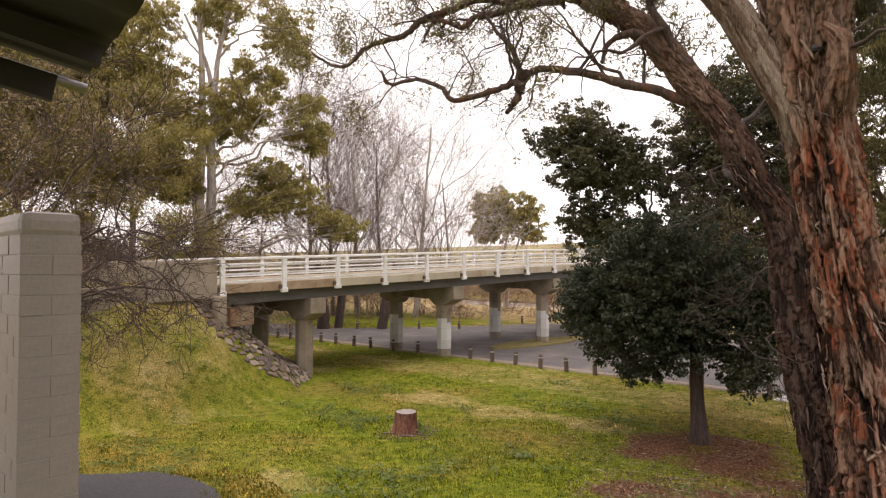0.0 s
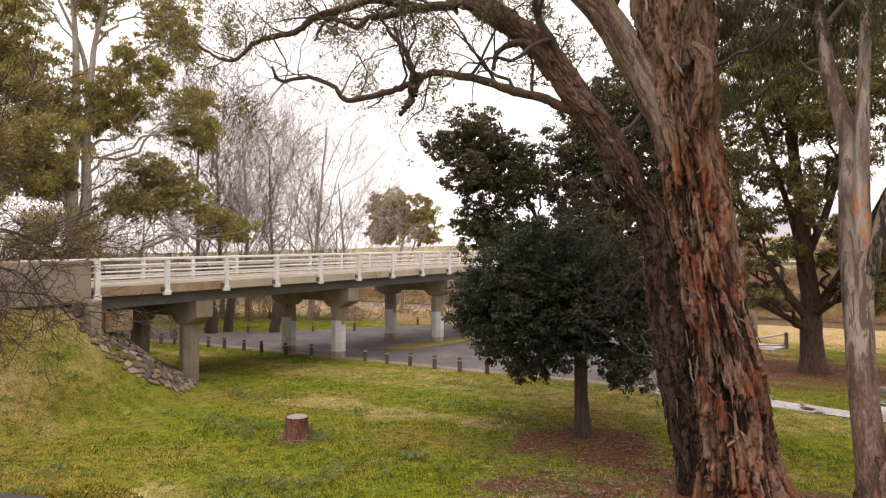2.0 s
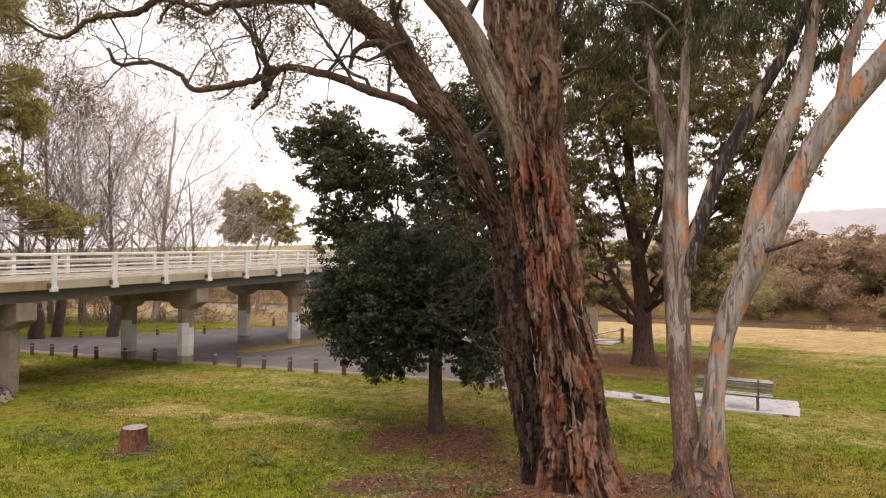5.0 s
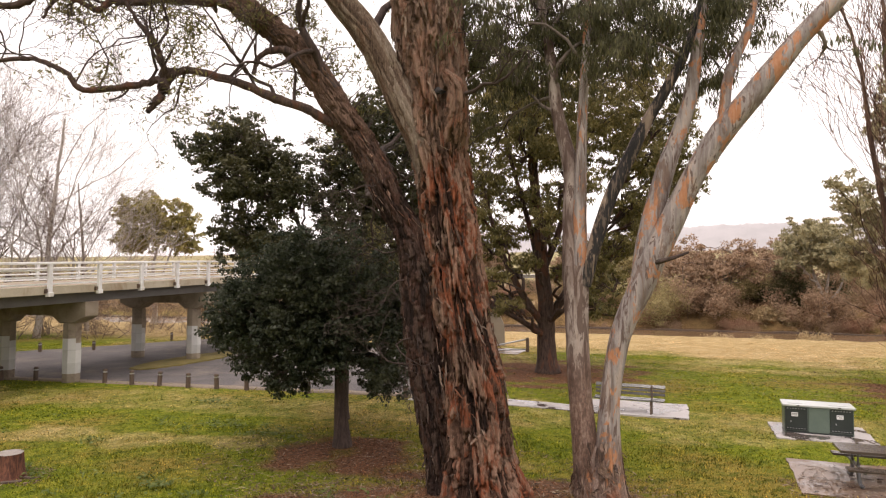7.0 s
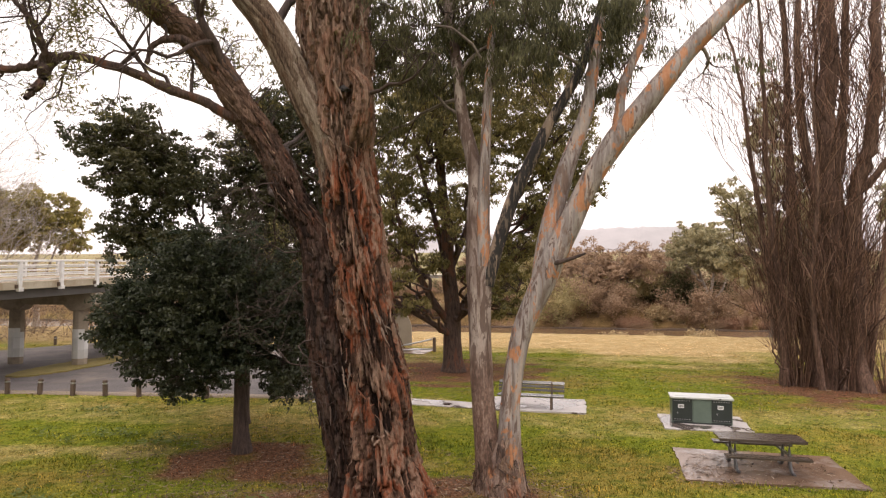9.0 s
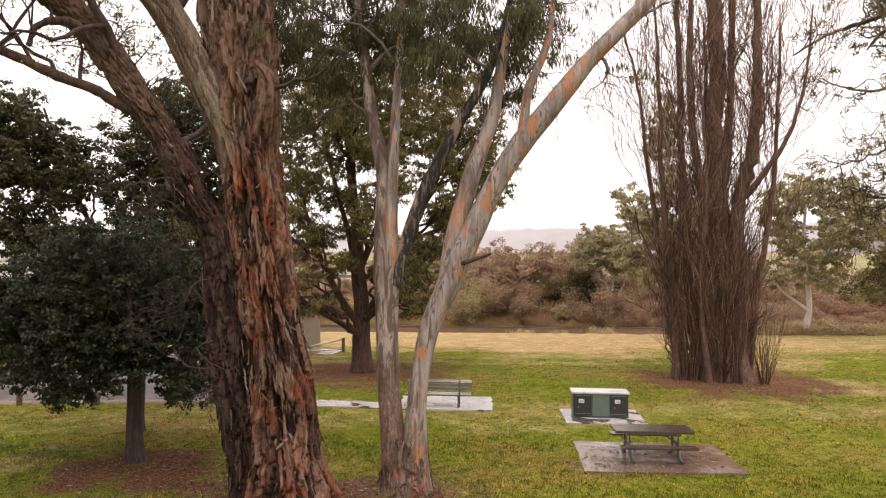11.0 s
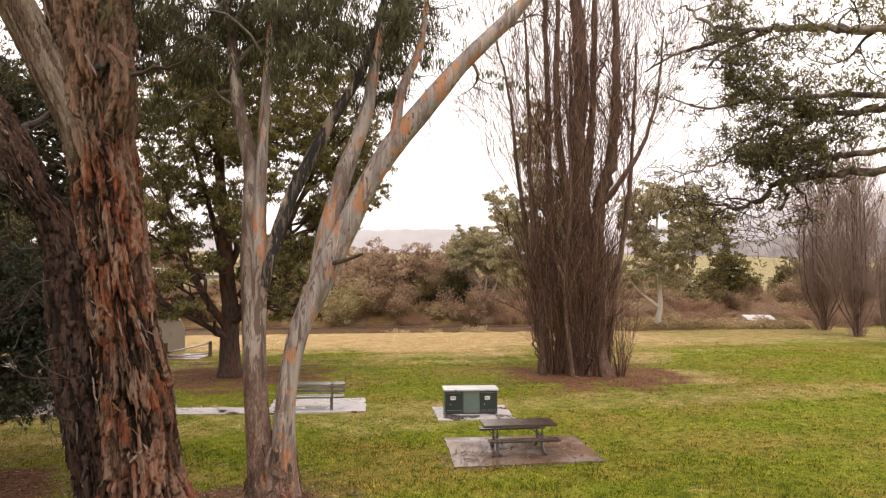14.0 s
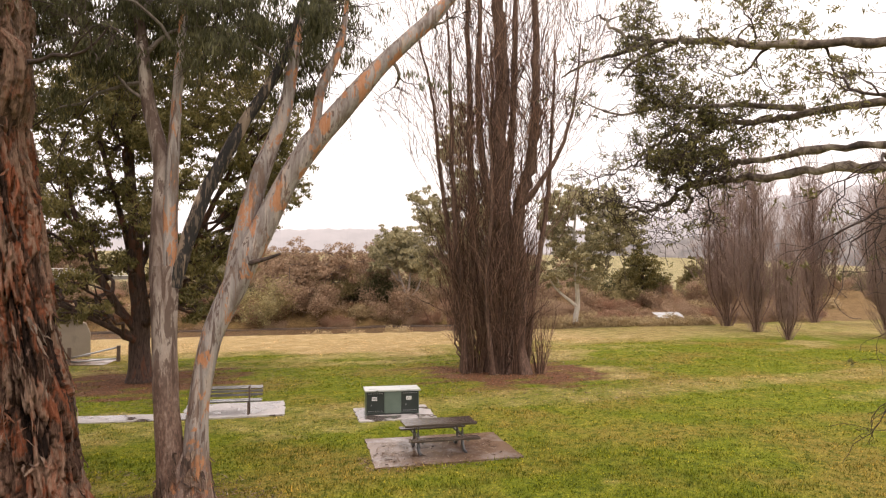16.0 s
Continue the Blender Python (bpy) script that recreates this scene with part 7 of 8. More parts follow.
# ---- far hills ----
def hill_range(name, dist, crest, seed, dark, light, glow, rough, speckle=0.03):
    """A long far-off wooded ridge as real relief, its mist painted in as emission; crest: (azimuth, height in degrees)
    along it.
    """
    hm, nt, p = material("hill_haze_glow")
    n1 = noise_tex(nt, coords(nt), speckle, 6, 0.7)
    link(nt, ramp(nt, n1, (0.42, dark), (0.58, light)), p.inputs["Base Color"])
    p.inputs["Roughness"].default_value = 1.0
    # The ridge glows faintly in place of haze between it and the eye.
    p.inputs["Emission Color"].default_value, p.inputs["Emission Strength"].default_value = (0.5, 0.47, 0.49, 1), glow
    az, up = zip(*crest)
    n, m = 900, 16
    v = np.zeros((n, m, 3))
    for i in range(n):
        a = az[0] + (az[-1] - az[0]) * i / (n - 1)
        top = dist * math.tan(radians(float(np.interp(a, az, up)))) + EYE
        top += rough * dist * 0.01 * noise.fractal(Vector((a * 0.6 + seed, seed, 0)), 0.7, 2.0, 4) + dist * 0.0022 * abs(noise.fractal(Vector((a * 5.0, seed, 1)), 0.5, 2.0, 3))
        for j in range(m):
            f = j / (m - 1)
            d = dist * (0.82 + 0.25 * f)
            z = top * math.sin(math.pi * 0.5 * min(1, f * 1.5)) + rough * dist * 0.002 * noise.noise(Vector((a * 4, j * 0.7, seed)))
            v[i, j] = (math.sin(radians(a)) * d, math.cos(radians(a)) * d, z)
    i, j = np.meshgrid(np.arange(n - 1), np.arange(m - 1), indexing="ij")
    soup = Soup()
    soup.add(v.reshape(-1, 3), np.stack([i * m + j, (i + 1) * m + j, (i + 1) * m + j + 1, i * m + j + 1], -1).reshape(-1, 4))
    tagged(part(name, soup.mesh(name), hm), "wooded hills under low cloud, with mist painted in as a glow", "hills", kind="structure")


# Farther ridges get a stronger glow and flatter colour, standing in for haze.
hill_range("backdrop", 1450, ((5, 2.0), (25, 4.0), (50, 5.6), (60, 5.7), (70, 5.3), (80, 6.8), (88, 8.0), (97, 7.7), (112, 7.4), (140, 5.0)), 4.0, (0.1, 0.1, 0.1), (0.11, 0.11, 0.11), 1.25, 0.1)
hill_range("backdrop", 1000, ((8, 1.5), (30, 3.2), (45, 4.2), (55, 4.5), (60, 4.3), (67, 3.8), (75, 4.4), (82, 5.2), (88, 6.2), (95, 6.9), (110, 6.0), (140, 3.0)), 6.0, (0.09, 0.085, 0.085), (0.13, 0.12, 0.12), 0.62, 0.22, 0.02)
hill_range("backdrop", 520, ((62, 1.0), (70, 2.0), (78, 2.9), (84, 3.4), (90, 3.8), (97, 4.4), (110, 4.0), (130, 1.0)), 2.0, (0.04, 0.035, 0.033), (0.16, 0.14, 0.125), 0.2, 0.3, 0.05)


# ---- things in the park ----
def bollard():
    ob = thing("timber_bollard", "short weathered round timber bollard beside the car park", "bollard", pose(0, 0, 0), "bollards")
    soup = Soup()
    z = np.array((-0.3, 0.0, 0.3, 0.56, 0.62, 0.635))
    soup.tube(np.stack([0 * z, 0 * z, z], -1), np.array((0.1, 0.1, 0.098, 0.097, 0.092, 0.07)), 12, cap=True)
    part("post", soup.mesh("post"), M["timber_post"], ob)
    soup = Soup()
    z = np.array((0.47, 0.53))
    soup.tube(np.stack([0 * z, 0 * z, z], -1), np.array((0.1005, 0.1005)), 12)
    part("band", soup.mesh("band"), M["galvanised"], ob, "dull metal band")
    return ob


post = bollard()
post.matrix_world = pose(-7.54, 39.95, 0)
rng = np.random.default_rng(4)
line = [(-10.8, 42.3), (-9.86, 41.7), (-6.5, 39.2), (-5.24, 37.95), (-4.16, 37.15), (-2.75, 36.0), (-1.36, 35.1)] + [(1.38 + 1.03 * k, 32.62 - 0.955 * k + rng.uniform(-0.08, 0.08)) for k in range(12)]
line += [(x, 48.2 + 0.02 * abs(x) + rng.uniform(-0.2, 0.2)) for x in (-14, -11.5, -9.4, -6.4, -3.2, -1.8, 1.2)] + [(21.6, 33.2), (22.5, 34.4), (4, 52), (6.5, 53), (9, 54.3), (13, 54.5)]
for x, y in line:
    copy_thing(post, pose(x, y, float(height(x, y)), rng.uniform(-3, 3), rng.uniform(-3, 3), rng.uniform(0, 360)))


M["bark_stump"] = bark_material("red_stump_bark", ((0.36, (0.03, 0.014, 0.01)), (0.48, (0.13, 0.05, 0.032)), (0.6, (0.24, 0.1, 0.06)), (0.75, (0.34, 0.19, 0.12))), stretch=(6, 6, 1.2), strength=0.8)
M["cut_wood"] = plain("grey_sawn_wood", (0.2, 0.17, 0.15), (0.4, 0.36, 0.33), 6, 0.8, 40, 0.3, 0.01)


def stump():
    ob = thing("tree_stump", "sawn red-brown tree stump in the grass", "stump", pose(-1.05, 18.3, 0))
    soup = Soup()
    z = np.array((-0.2, 0.02, 0.12, 0.3, 0.55, 0.6))
    pts = np.stack([0.02 * z, 0 * z, z], -1)
    s = ridged(pts, np.array((0.46, 0.38, 0.33, 0.3, 0.285, 0.28)), 40, 5.0, 0.035, 0.07)
    part("bark", s.mesh("bark"), M["bark_stump"], ob, "red-brown split bark")
    bm = bmesh.new()
    bmesh.ops.create_circle(bm, cap_ends=True, segments=40, radius=0.285)
    bm.transform(Matrix.Translation((0.012, 0, 0.602)) @ Matrix.Rotation(0.04, 4, "X"))
    part("cut_face", bm, M["cut_wood"], ob, "weathered grey sawn face")
    for k, (x, y, a) in enumerate(((-0.42, -0.2, 0.3), (0.4, -0.3, 2.2), (0.1, -0.5, 0.1))):
        part("chip", boxes((-0.2, 0.2, -0.05, 0.05, 0, 0.04), bevel=0.01), M["timber_dark"], ob).matrix_basis = pose(x, y, 0.03, 4, 5, math.degrees(a))


stump()

TABLE = pose(16.55, 8.0, 0.06, 0, 0, -49)
slab([(16.57, 10.44), (14.19, 8.54), (16.9, 5.64), (19.04, 7.42)], 0.06, 0.3, "pavement", M["slab_dirty"], "wet leaf-stained concrete slab under the picnic table", "slab", 0.03, 12)
slab([(20.2, 13.4), (18.42, 11.9), (20.2, 9.95), (22.0, 11.4)], 0.06, 0.3, "pavement", M["concrete_slab"], "wet concrete slab under the barbecue", "slab", 0.03, 12)
slab([(20.26, 16.65), (18.26, 14.93), (16.0, 17.5), (17.9, 19.3)], 0.06, 0.3, "pavement", M["concrete_slab"], "wet concrete slab under the bench", "slab", 0.03, 12)
slab([(16.9, 18.2), (16.1, 17.4), (14.0, 20.4), (11.5, 22.6), (12.3, 23.4), (14.8, 21.2)], 0.05, 0.3, "path", M["concrete_slab"], "wet concrete footpath to the bench", "path", 0.02, 10)

M["slat"] = plain("wet_dark_planks", (0.035, 0.026, 0.022), (0.115, 0.088, 0.074), 2, 0.17, 30, 0.2, 0.004, stretch=(1, 6, 6))


M["dull_steel"] = plain("dull_wet_steel", (0.1, 0.1, 0.105), (0.2, 0.2, 0.205), 5, 0.4, 50, 0.1, 0.002, metal=0.5)


def picnic_table(m):
    ob = thing("picnic_table", "wet weathered plank picnic table with attached benches", "table", m)
    for y in (-0.31, -0.105, 0.105, 0.31):
        part("plank", boxes((-1.0, 1.0, y - 0.098, y + 0.098, 0.7, 0.765), bevel=0.006), M["slat"], ob)
    for side in (-1, 1):
        for y in (0.66, 0.82):
            part("bench_plank", boxes((-0.95, 0.95, side * y - 0.07, side * y + 0.07, 0.41, 0.46), bevel=0.006), M["slat"], ob)
    for x in (-0.62, 0.62):
        for side in (-1, 1):
            part("leg_frame", pipe([(x, side * 0.62, 0.03), (x, side * 0.5, 0.02), (x, side * 0.36, 0.06), (x, side * 0.28, 0.18), (x, side * 0.26, 0.4), (x, side * 0.26, 0.69)], 0.042), M["dull_steel"], ob)
        part("bearer", boxes((x - 0.03, x + 0.03, -0.36, 0.36, 0.65, 0.71)), M["dull_steel"], ob)
        part("bearer", boxes((x - 0.03, x + 0.03, -0.86, 0.86, 0.37, 0.42)), M["dull_steel"], ob)
    return ob


picnic_table(TABLE)


def bench(m):
    ob = thing("park_bench", "grey slatted park bench with a backrest on wet concrete", "bench", m)
    for y, z in ((-0.2, 0.44), (-0.03, 0.44), (0.14, 0.45)):
        part("seat_slat", boxes((-1.2, 1.2, y - 0.07, y + 0.07, z, z + 0.04), bevel=0.005), M["slat_pale"], ob)
    for y, z, h, tilt in ((0.23, 0.57, 0.09, -0.2), (0.26, 0.7, 0.09, -0.25), (0.29, 0.82, 0.13, -0.7)):
        bm = bmesh.new()
        box(bm, -1.2, 1.2, -0.02, 0.02, 0, h, 0.005, Matrix.Translation((0, y, z)) @ Matrix.Rotation(tilt, 4, "X"))
        part("back_slat", bm, M["slat_pale"], ob)
    for x in (-0.75, 0.75):
        part("leg", boxes((x - 0.03, x + 0.03, -0.25, 0.23, 0.39, 0.438), (x - 0.03, x + 0.03, 0.16, 0.232, 0.0, 0.93), (x - 0.03, x + 0.03, -0.24, -0.17, 0.0, 0.4)), M["timber_dark"], ob)
    return ob


M["slat_pale"] = plain("wet_grey_slats", (0.06, 0.056, 0.055), (0.13, 0.123, 0.12), 2, 0.14, 30, 0.1, 0.004, stretch=(1, 6, 6))
bench(pose(17.35, 16.75, 0.06, 0, 0, -52))


def barbecue(m):
    ob = thing("park_barbecue", "double barbecue cabinet in dark and sage green, steel top", "barbecue", m)
    W, D = 1.88, 0.85
    part("body", boxes((-W / 2 + 0.02, W / 2 - 0.02, -D / 2 + 0.03, D / 2 - 0.03, 0.0, 0.84), bevel=0.01), M["cab_sage"], ob, "sage green cabinet sides")
    part("plinth", boxes((-W / 2 + 0.06, W / 2 - 0.06, -D / 2 + 0.015, D / 2 - 0.06, 0.0, 0.07)), M["cab_dark"], ob)
    for x in (-0.6, 0.6):
        d = part("door", boxes((x - 0.3, x + 0.3, -D / 2 + 0.005, -D / 2 + 0.032, 0.09, 0.82), bevel=0.008), M["cab_dark"], ob, "dark green-black door panel")
        part("sign", boxes((x - 0.13, x + 0.05, -D / 2 - 0.001, -D / 2 + 0.004, 0.52, 0.65)), M["white_paint"], d, "small white notice")
        for z in (0.56, 0.6):
            part("notice_line", boxes((x - 0.11, x + 0.03, -D / 2 - 0.003, -D / 2 - 0.0012, z, z + 0.014)), M["cab_dark"], d)
        part("lock", boxes((x - 0.16, x - 0.13, -D / 2 - 0.008, -D / 2 + 0.006, 0.33, 0.38), bevel=0.004), M["galvanised"], d)
        for k in range(7):
            for z in (0.13, 0.76):
                part("vent", boxes((x - 0.25 + k * 0.075, x - 0.21 + k * 0.075, -D / 2 + 0.001, -D / 2 + 0.006, z, z + 0.02)), M["galvanised"], d)
    part("panel", boxes((-0.27, 0.27, -D / 2 + 0.005, -D / 2 + 0.032, 0.05, 0.83), bevel=0.006), M["cab_sage"], ob, "plain sage green middle panel")
    part("top", boxes((-W / 2 - 0.03, W / 2 + 0.03, -D / 2 - 0.03, D / 2 + 0.03, 0.84, 0.9), bevel=0.012), M["steel_top"], ob, "stainless steel bench top")
    for x in (-0.55, 0.55):
        part("hotplate", boxes((x - 0.26, x + 0.26, -0.26, 0.26, 0.9, 0.915), bevel=0.005), M["steel_top"], ob)
        part("button", boxes((x - 0.04, x + 0.04, -D / 2 - 0.04, -D / 2 - 0.028, 0.855, 0.885), bevel=0.004), M["cab_dark"], ob)


M["cab_dark"] = plain("dark_green_panel", (0.018, 0.024, 0.024), (0.035, 0.045, 0.043), 3, 0.4, 60, 0.06, 0.002)
M["cab_sage"] = plain("sage_green_panel", (0.1, 0.14, 0.115), (0.14, 0.185, 0.155), 3, 0.4, 60, 0.06, 0.002)
M["steel_top"] = plain("dull_steel_top", (0.5, 0.52, 0.52), (0.66, 0.68, 0.68), 4, 0.35, 60, 0.06, 0.002, metal=0.4)
barbecue(pose(20.22, 11.77, 0.06, 0, 0, -52) @ Matrix.Diagonal((1, 1, 0.95, 1)))

# Low shed below the bank.
M["iron_roof"] = plain("weathered_iron_roof", (0.5, 0.51, 0.53), (0.66, 0.67, 0.69), 1.5, 0.6, 20, 0.2, 0.01, stain=(0.36, 0.33, 0.3))
ob = thing("pump_shed", "low shed with a pale iron roof below the bank", "shed", pose(73.5, 9.6, -0.5, 0, 0, -60) @ Matrix.Scale(0.72, 4))
part("wall", boxes((-1.7, 1.7, -1.2, 1.2, 0, 1.7)), M["steel_girder"], ob)
bm = bmesh.new()
box(bm, -2.0, 2.0, -1.5, 1.5, 0, 0.06, m=Matrix.Translation((0, 0, 1.95)) @ Matrix.Rotation(0.22, 4, "X"))
for k in range(9):
    box(bm, -1.85 + 0.46 * k - 0.04, -1.85 + 0.46 * k + 0.04, -1.5, 1.5, 0.06, 0.09, m=Matrix.Translation((0, 0, 1.95)) @ Matrix.Rotation(0.22, 4, "X"))
part("roof", bm, M["iron_roof"], ob, "pale corrugated iron roof")

# Battered concrete wall at the landing, seen between the trees.
ob = thing("river_wall", "beige concrete wing wall with a battered end by the river", "wall", pose(25.6, 38.4, 0, 0, 0, -34))
bm = bmesh.new()
prof = [(-2.6, -0.3), (1.25, -0.3), (1.2, 1.5), (0.95, 2.1), (0.4, 2.3), (-2.6, 2.3)]
near_, back_ = [[bm.verts.new((x, y, z)) for x, z in prof] for y in (0.0, 0.7)]
bm.faces.new(near_)
bm.faces.new(back_[::-1])
for k in range(len(prof)):
    bm.faces.new((near_[k], back_[k], back_[(k + 1) % len(prof)], near_[(k + 1) % len(prof)]))
bmesh.ops.recalc_face_normals(bm, faces=bm.faces)
bmesh.ops.bevel(bm, geom=list(bm.edges), offset=0.04, segments=1, affect="EDGES")
part("wall", bm, M["river_beige"], ob, "beige rendered wall")
part("coping", boxes((-2.6, 0.45, -0.1, 0.8, 2.29, 2.42), bevel=0.02), M["concrete"], ob)
slab([(24.2, 33.0), (26.6, 34.8), (24.5, 38.5), (21.8, 36.6)], 0.06, 0.3, "pavement", M["slab_dirty"], "concrete landing by the river wall", "slab", 0.03, 8)
ob = thing("handrail", "short galvanised handrail with timber end posts", "handrail", pose(25.0, 34.4, 0.0, 0, 0, -34))
for x in (-1.6, 0.9):
    part("post", boxes((x - 0.1, x + 0.1, -0.1, 0.1, -0.1, 0.95), bevel=0.02), M["timber_dark"], ob)
part("rail", pipe([(-1.5, 0, 0.35), (0.85, 0, 0.85)], 0.05), M["galvanised"], ob)
part("rail", pipe([(-1.5, 0, 0.12), (0.85, 0, 0.2)], 0.05), M["galvanised"], ob)

# ---- the shelter by the camera ----
edge = bend([(-1.74, 4.74), (-1.5, 4.4), (-1.35, 3.6), (-1.6, 2.6), (-2.6, 1.0), (-6.0, 0.0), (-6.5, 4.0), (-4.4, 5.2), (-2.75, 4.95), (-2.3, 5.0), (-2.0, 4.92), (-1.74, 4.74)], 6)[:-1]
slab([(float(q[0]), float(q[1])) for q in np.column_stack([edge, 0 * edge[:, :1]])], 3.12, 0.3, "pavement", M["asphalt_wet"], "dark bitumen path edge at the shelter", "path", 0.012, 2)


# Painted brick pier and wall end.
def shelter_wall():
    ob = tagged(thing("wall_shelter", "greige painted brick wall end with a rounded cap", "wall", pose(-1.78, 2.71, 3.0, 0, 0, 45)), kind="structure")
    # local x along the end face, y back along the wall
    W, L, C = 0.235, 1.9, 0.0875
    part("core", boxes((0.0025, W - 0.0025, 0.0025, L, 0, 1.83)), M["wall_paint"], ob)
    head = boxes((0.0, 0.1165, 0, 0.2, 0.002, C - 0.002), bevel=0.0025)
    stretch = boxes((0.0, W, 0, 0.2, 0.002, C - 0.002), bevel=0.0025)
    long_ = boxes((-0.001, 0.02, 0, 0.2365, 0.002, C - 0.002), bevel=0.0025)
    meshes = {}
    for key, bm in (("head", head), ("stretch", stretch), ("long", long_)):
        data = bpy.data.meshes.new("brick")
        bm.to_mesh(data)
        bm.free()
        data.materials.append(M["wall_paint"])
        meshes[key] = data
    random.seed(12)
    for k in range(21):
        z = k * C
        key, xs = ("head", (0.0, 0.1215)) if k % 2 else ("stretch", (0.0,))
        for x in xs:
            b = part("brick", meshes[key], None, ob)
            b.matrix_basis = pose(x + random.uniform(-0.001, 0.001), random.uniform(-0.003, 0.001), z, 0, random.uniform(-0.3, 0.3), random.uniform(-0.3, 0.3))
        for j in range(7):
            b = part("brick", meshes["long"], None, ob)
            b.matrix_basis = pose(random.uniform(-0.002, 0.001), 0.21 + j * 0.24 - 0.12 * (k % 2), z)
    part("cap", boxes((-0.003, W + 0.003, -0.004, L, 21 * C - 0.02, 21 * C + 0.1), bevel=0.04), M["wall_paint"], ob, "smooth rounded render cap")


shelter_wall()


def shelter_roof():
    ob = thing("shelter_roof", "dark underside of an iron shelter roof with gutter pipe", "roof", pose(-1.7, 3.0, 5.6, -10.7, 0, -51.7))
    # local x along the side edge from the corner towards the camera, y from the eave to the back (out to the left: minus y)
    soup = Soup()
    n = 61
    xs = np.linspace(0, 4.2, n)
    zs = 0.012 * np.cos(np.arange(n) * math.pi / 2 * 1.0)
    v = np.array([(x, y, z + dz) for x, z in zip(xs, zs) for y, dz in ((0.02, 0.0), (-4.0, 0.0))])
    f = np.array([(2 * i, 2 * i + 2, 2 * i + 3, 2 * i + 1) for i in range(n - 1)])
    soup.add(v, f)
    soup.add(v + np.array((0, 0, 0.015)), f[:, ::-1])
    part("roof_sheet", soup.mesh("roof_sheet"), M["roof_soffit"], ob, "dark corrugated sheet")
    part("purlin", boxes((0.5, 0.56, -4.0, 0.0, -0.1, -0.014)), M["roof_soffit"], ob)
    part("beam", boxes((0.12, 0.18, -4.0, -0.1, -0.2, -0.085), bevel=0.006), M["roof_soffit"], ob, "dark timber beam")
    part("gutter_pipe", pipe([(0.04, -3.5, -0.07), (0.04, 0.03, -0.07)], 0.024, 12), M["galvanised"], ob, "grey metal gutter pipe")
    for x in (0.5, 4.0):
        part("post", boxes((x - 0.05, x + 0.05, -3.9, -3.8, -2.5, -0.03), bevel=0.005), M["timber_dark"], ob)


shelter_roof()

# ---- stone pitching on the end of the embankment ----
pitching = tagged(thing("stone_pitching", "split-stone pitching on the embankment below the bridge end", "stones"), kind="structure")
rng = np.random.default_rng(21)
shapes = []
for k in range(8):
    bm = bmesh.new()
    box(bm, -0.5, 0.5, -0.5, 0.5, -0.5, 0.5)
    for v in bm.verts:
        v.co += Vector(rng.uniform(-0.16, 0.16, 3))
    bmesh.ops.bevel(bm, geom=list(bm.edges), offset=0.09, segments=1, affect="EDGES")
    data = bpy.data.meshes.new("stone")
    bm.to_mesh(data)
    bm.free()
    data.materials.append(M["stones"])
    shapes.append(data)
for ring in range(26):
    # Courses run round the corner of the embankment, from the wing wall to the underside of the deck.
    out = 0.35 + ring * 0.245
    count = int(4 + out * 2.6)
    for k in range(count):
        a = -0.15 + (1.66 - 0.037 * ring) * (k + 0.5 * (ring % 2)) / count + rng.uniform(-0.02, 0.02)
        s = -13.8 + out * math.cos(a)
        v = -0.4 - 0.38 * out * math.cos(a) + out * math.sin(a)
        xy = BRIDGE0 + s * ROAD + v * SIDE
        z = float(height(xy[0], xy[1]))
        if z < 0.04:
            continue
        e = 0.12
        nrm = Vector((float(height(xy[0] - e, xy[1]) - height(xy[0] + e, xy[1])), float(height(xy[0], xy[1] - e) - height(xy[0], xy[1] + e)), 2 * e)).normalized()
        turn = nrm.to_track_quat("Z", "Y").to_matrix().to_4x4()
        b = part("stone", shapes[int(rng.integers(0, 8))], None, pitching)
        b.matrix_basis = Matrix.Translation((xy[0], xy[1], z + 0.015)) @ turn @ Matrix.Rotation(rng.uniform(-0.5, 0.5), 4, "Z") @ Matrix.Diagonal((rng.uniform(0.18, 0.4), rng.uniform(0.12, 0.26), rng.uniform(0.08, 0.14), 1))

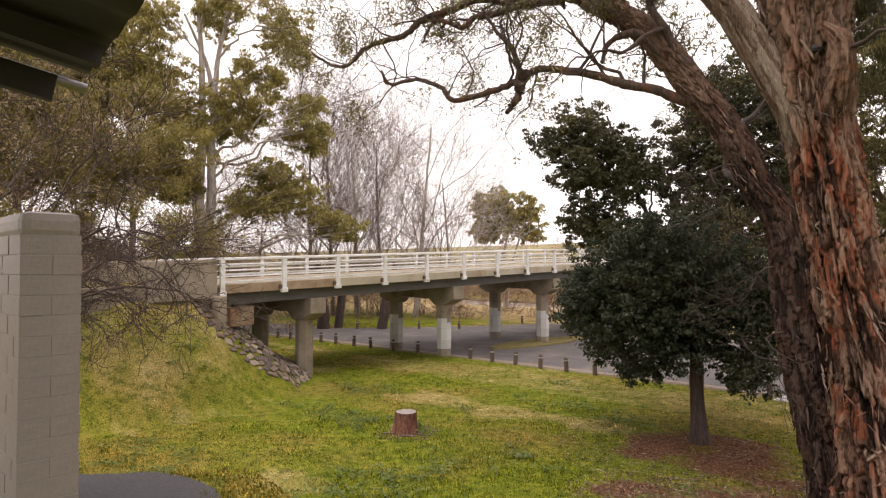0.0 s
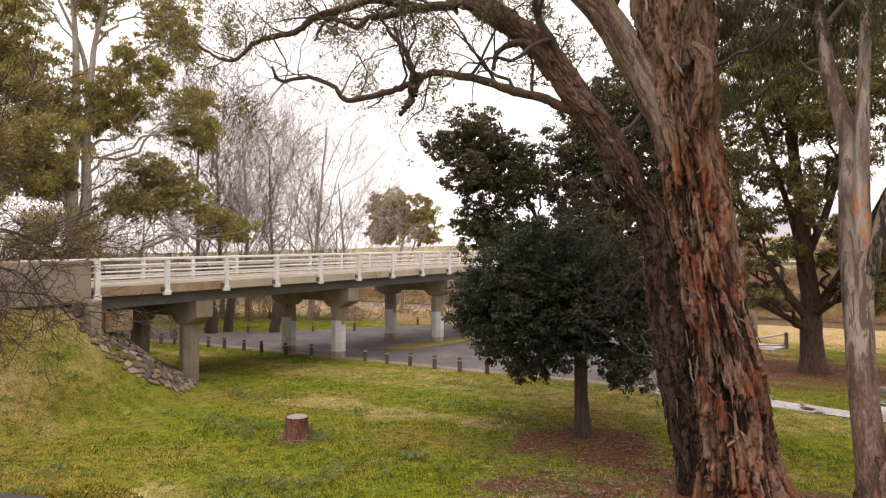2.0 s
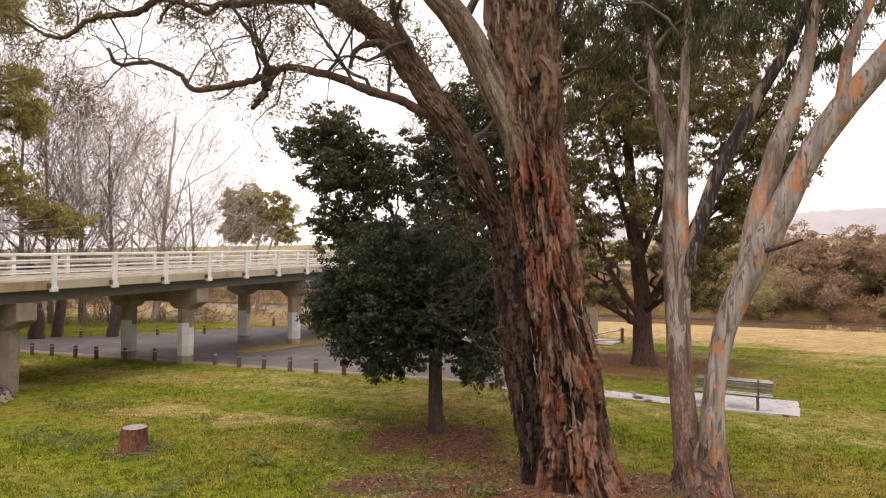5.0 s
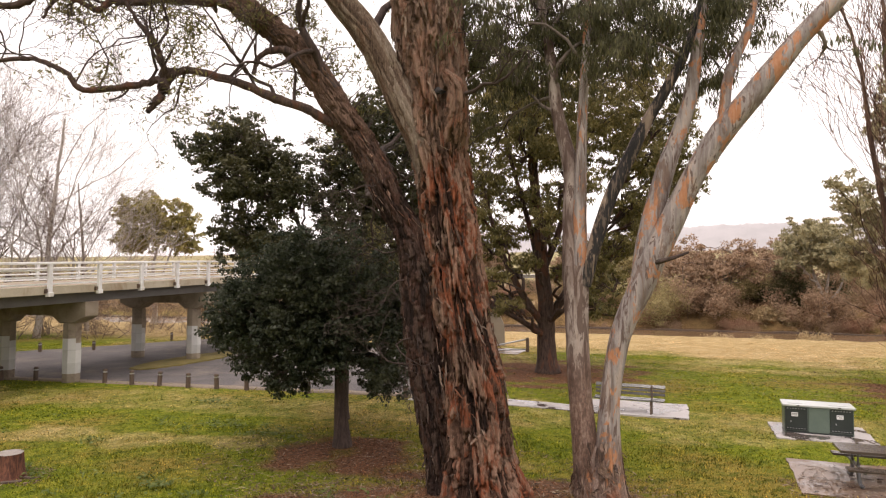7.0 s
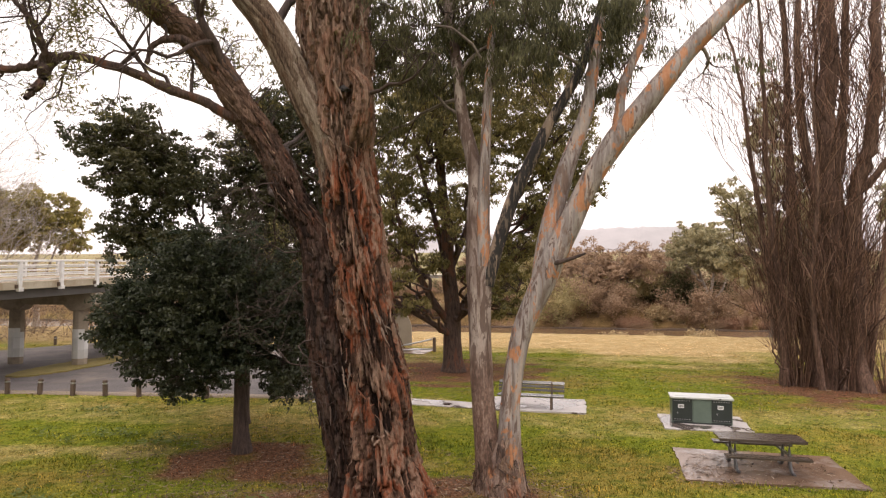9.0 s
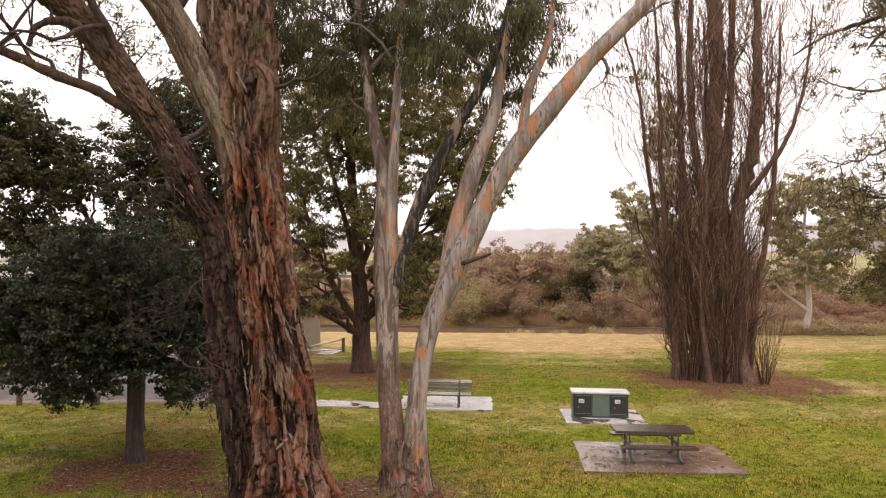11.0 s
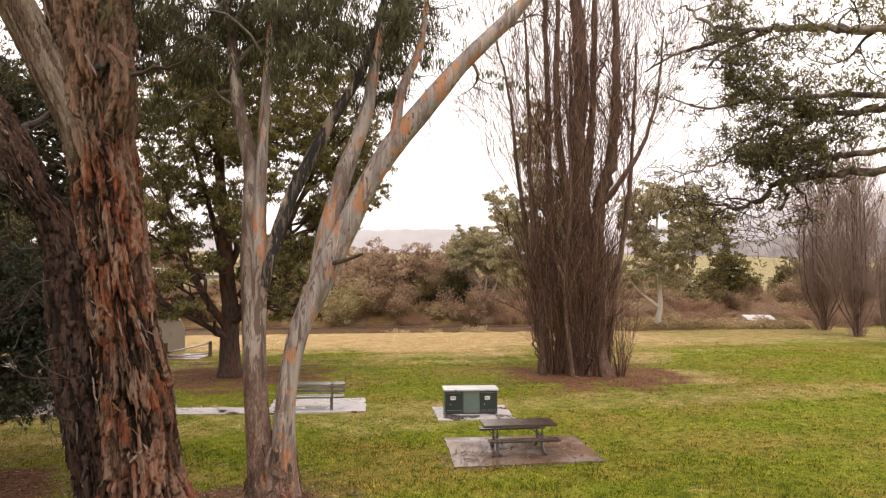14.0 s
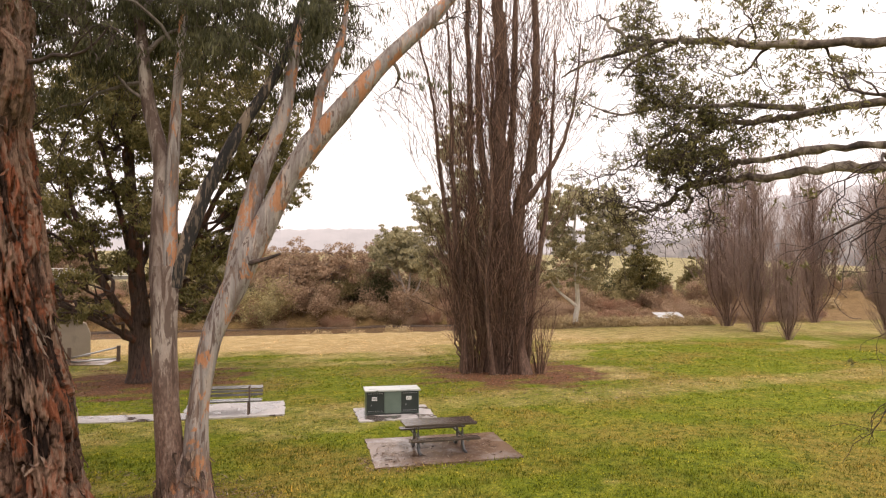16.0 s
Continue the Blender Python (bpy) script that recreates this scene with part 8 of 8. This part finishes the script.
# ---- grass, weeds and fallen bark ----
def blades():
    rng = np.random.default_rng(31)
    n = 520000
    az = np.radians(rng.uniform(-36, 100, n))
    d = 4.2 + 50 * rng.random(n) ** 1.6
    x, y = np.sin(az) * d, np.cos(az) * d
    tuft = wavy(x, y, 0.45, 5.0) + 0.6 * wavy(x, y, 1.7, 2.0)
    fallen, straw = cover(x, y)
    ok = ~inside(CARPARK, x, y) & (rng.random(n) > fallen * 0.85) & (river(x, y) < 0)
    for poly in ([(16.57, 10.44), (14.19, 8.54), (16.9, 5.64), (19.04, 7.42)], [(20.42, 13.6), (18.58, 12.0), (20.48, 10.15), (22.23, 11.55)], [(20.26, 16.65), (18.26, 14.93), (16.0, 17.5), (17.9, 19.3)], [(16.9, 18.2), (16.1, 17.4), (14.0, 20.4), (11.5, 22.6), (12.3, 23.4), (14.8, 21.2)]):
        ok &= ~inside(poly, x, y)
    ok &= ~inside([(-1.75, 4.75), (-1.5, 3.9), (-1.6, 3.0), (-2.6, 1.0), (-6.0, 0.0), (-6.5, 4.0), (-4.4, 5.4), (-2.8, 5.1), (-2.2, 5.0)], x, y)
    s = (x - BRIDGE0[0]) * ROAD[0] + (y - BRIDGE0[1]) * ROAD[1]
    v = (x - BRIDGE0[0]) * SIDE[0] + (y - BRIDGE0[1]) * SIDE[1]
    cone = np.arctan2(v + 0.4 + 0.38 * (s + 13.8), s + 13.8)
    ok &= ~((cone > -0.5) & (cone < 1.65 - 0.13 * (s + 13.8)) & (np.hypot(s + 13.8, v + 0.4) < 5.6) & (s < -7) & (s > -14))
    x, y, tuft, d = x[ok], y[ok], tuft[ok], d[ok]
    fallen, straw = fallen[ok], straw[ok]
    z = height(x, y)
    n = len(x)
    tall = (0.03 + 0.026 * np.clip(tuft + 0.4, 0, 1.6)) * rng.uniform(0.5, 1.6, n) * (1 + 0.3 * (d < 20)) * (1 - 0.45 * straw) * (0.35 + 0.65 * ease(5, 8, d))
    wide = 0.006 + 0.0006 * d
    a, b = rng.uniform(0, 6.28, n), rng.uniform(0, 6.28, n)
    lean = tall * rng.uniform(0.1, 0.8, n)
    base = np.stack([x, y, z - 0.01], -1)
    side = np.stack([np.cos(a) * wide, np.sin(a) * wide, 0 * a], -1)
    tip = base + np.stack([np.cos(b) * lean, np.sin(b) * lean, tall], -1)
    v = np.stack([base - side, base + side, tip], 1).reshape(-1, 3)
    k = np.arange(n * 3).reshape(-1, 3)
    soup = Soup()
    soup.add(v, np.concatenate([k, k[:, 2:]], 1))
    data = soup.mesh("grass", False)
    for name, val in (("litter", fallen), ("dry", straw)):
        data.attributes.new(name, "FLOAT", "POINT").data.foreach_set("value", np.repeat(val, 3).astype(np.float32))
    data.materials.append(gb)
    tagged(new("grass", data), "short uneven green lawn grass with dry tips", "grass", kind="stuff")


blades()


def weeds():
    """Low rosettes of broad-leaved weeds."""
    rng = np.random.default_rng(33)
    soup = Soup()
    spots = np.stack([rng.uniform(-9, 6, 900), rng.uniform(8, 26, 900)], -1)
    spots = spots[(wavy(spots[:, 0], spots[:, 1], 1.6, 7.0) > 0.25) & (np.hypot(spots[:, 0], spots[:, 1]) > 9)]
    for x, y in spots:
        m = 16
        c = np.stack([x + rng.normal(0, 0.16, m), y + rng.normal(0, 0.16, m), np.full(m, float(height(x, y)) + 0.05) + rng.uniform(0, 0.08, m)], -1)
        a = rng.normal(0, 1, (m, 3)) * np.array((1, 1, 0.5))
        a /= np.linalg.norm(a, axis=1)[:, None]
        b = np.cross(a, np.array((0, 0, 1.0)) + rng.normal(0, 0.3, (m, 3)))
        b /= np.linalg.norm(b, axis=1)[:, None]
        soup.leaves(c, a, b, rng.uniform(0.08, 0.17, m), rng.uniform(0.04, 0.07, m))
    data = soup.mesh("weeds", False)
    data.materials.append(M["leaf_weed"])
    tagged(new("weed_patch", data), "low broad-leaved green weeds in the grass", "weeds", kind="stuff")


weeds()


def fallen_bark():
    rng = np.random.default_rng(35)
    soup = Soup()
    for tx, ty, tr in TREES_WITH_LITTER + [(16.4, 7.9, 1.5), (14.9, 8.5, 0.8)]:
        m = int(420 * tr ** 1.3)
        r, a = tr * 1.15 * np.sqrt(rng.random(m)), rng.uniform(0, 6.28, m)
        x, y = tx + r * np.cos(a), ty + r * np.sin(a)
        c = np.stack([x, y, np.maximum(height(x, y), 0.06 * ((x - 16.4) ** 2 + (y - 7.9) ** 2 < 4)) + 0.015 + rng.uniform(0, 0.02, m)], -1)
        d = rng.normal(0, 1, (m, 3)) * np.array((1, 1, 0.12))
        d /= np.linalg.norm(d, axis=1)[:, None]
        b = np.cross(d, np.array((0, 0, 1.0)) + rng.normal(0, 0.25, (m, 3)))
        b /= np.linalg.norm(b, axis=1)[:, None]
        soup.leaves(c, d, b, rng.uniform(0.06, 0.22, m) * (1 + 1.2 * (rng.random(m) < 0.08)), rng.uniform(0.015, 0.035, m))
    data = soup.mesh("leaf_litter", False)
    data.materials.append(M["litter_bits"])
    tagged(new("leaf_litter", data), "fallen bark strips and dead leaves on bare earth", "leaf litter", kind="stuff")


fallen_bark()
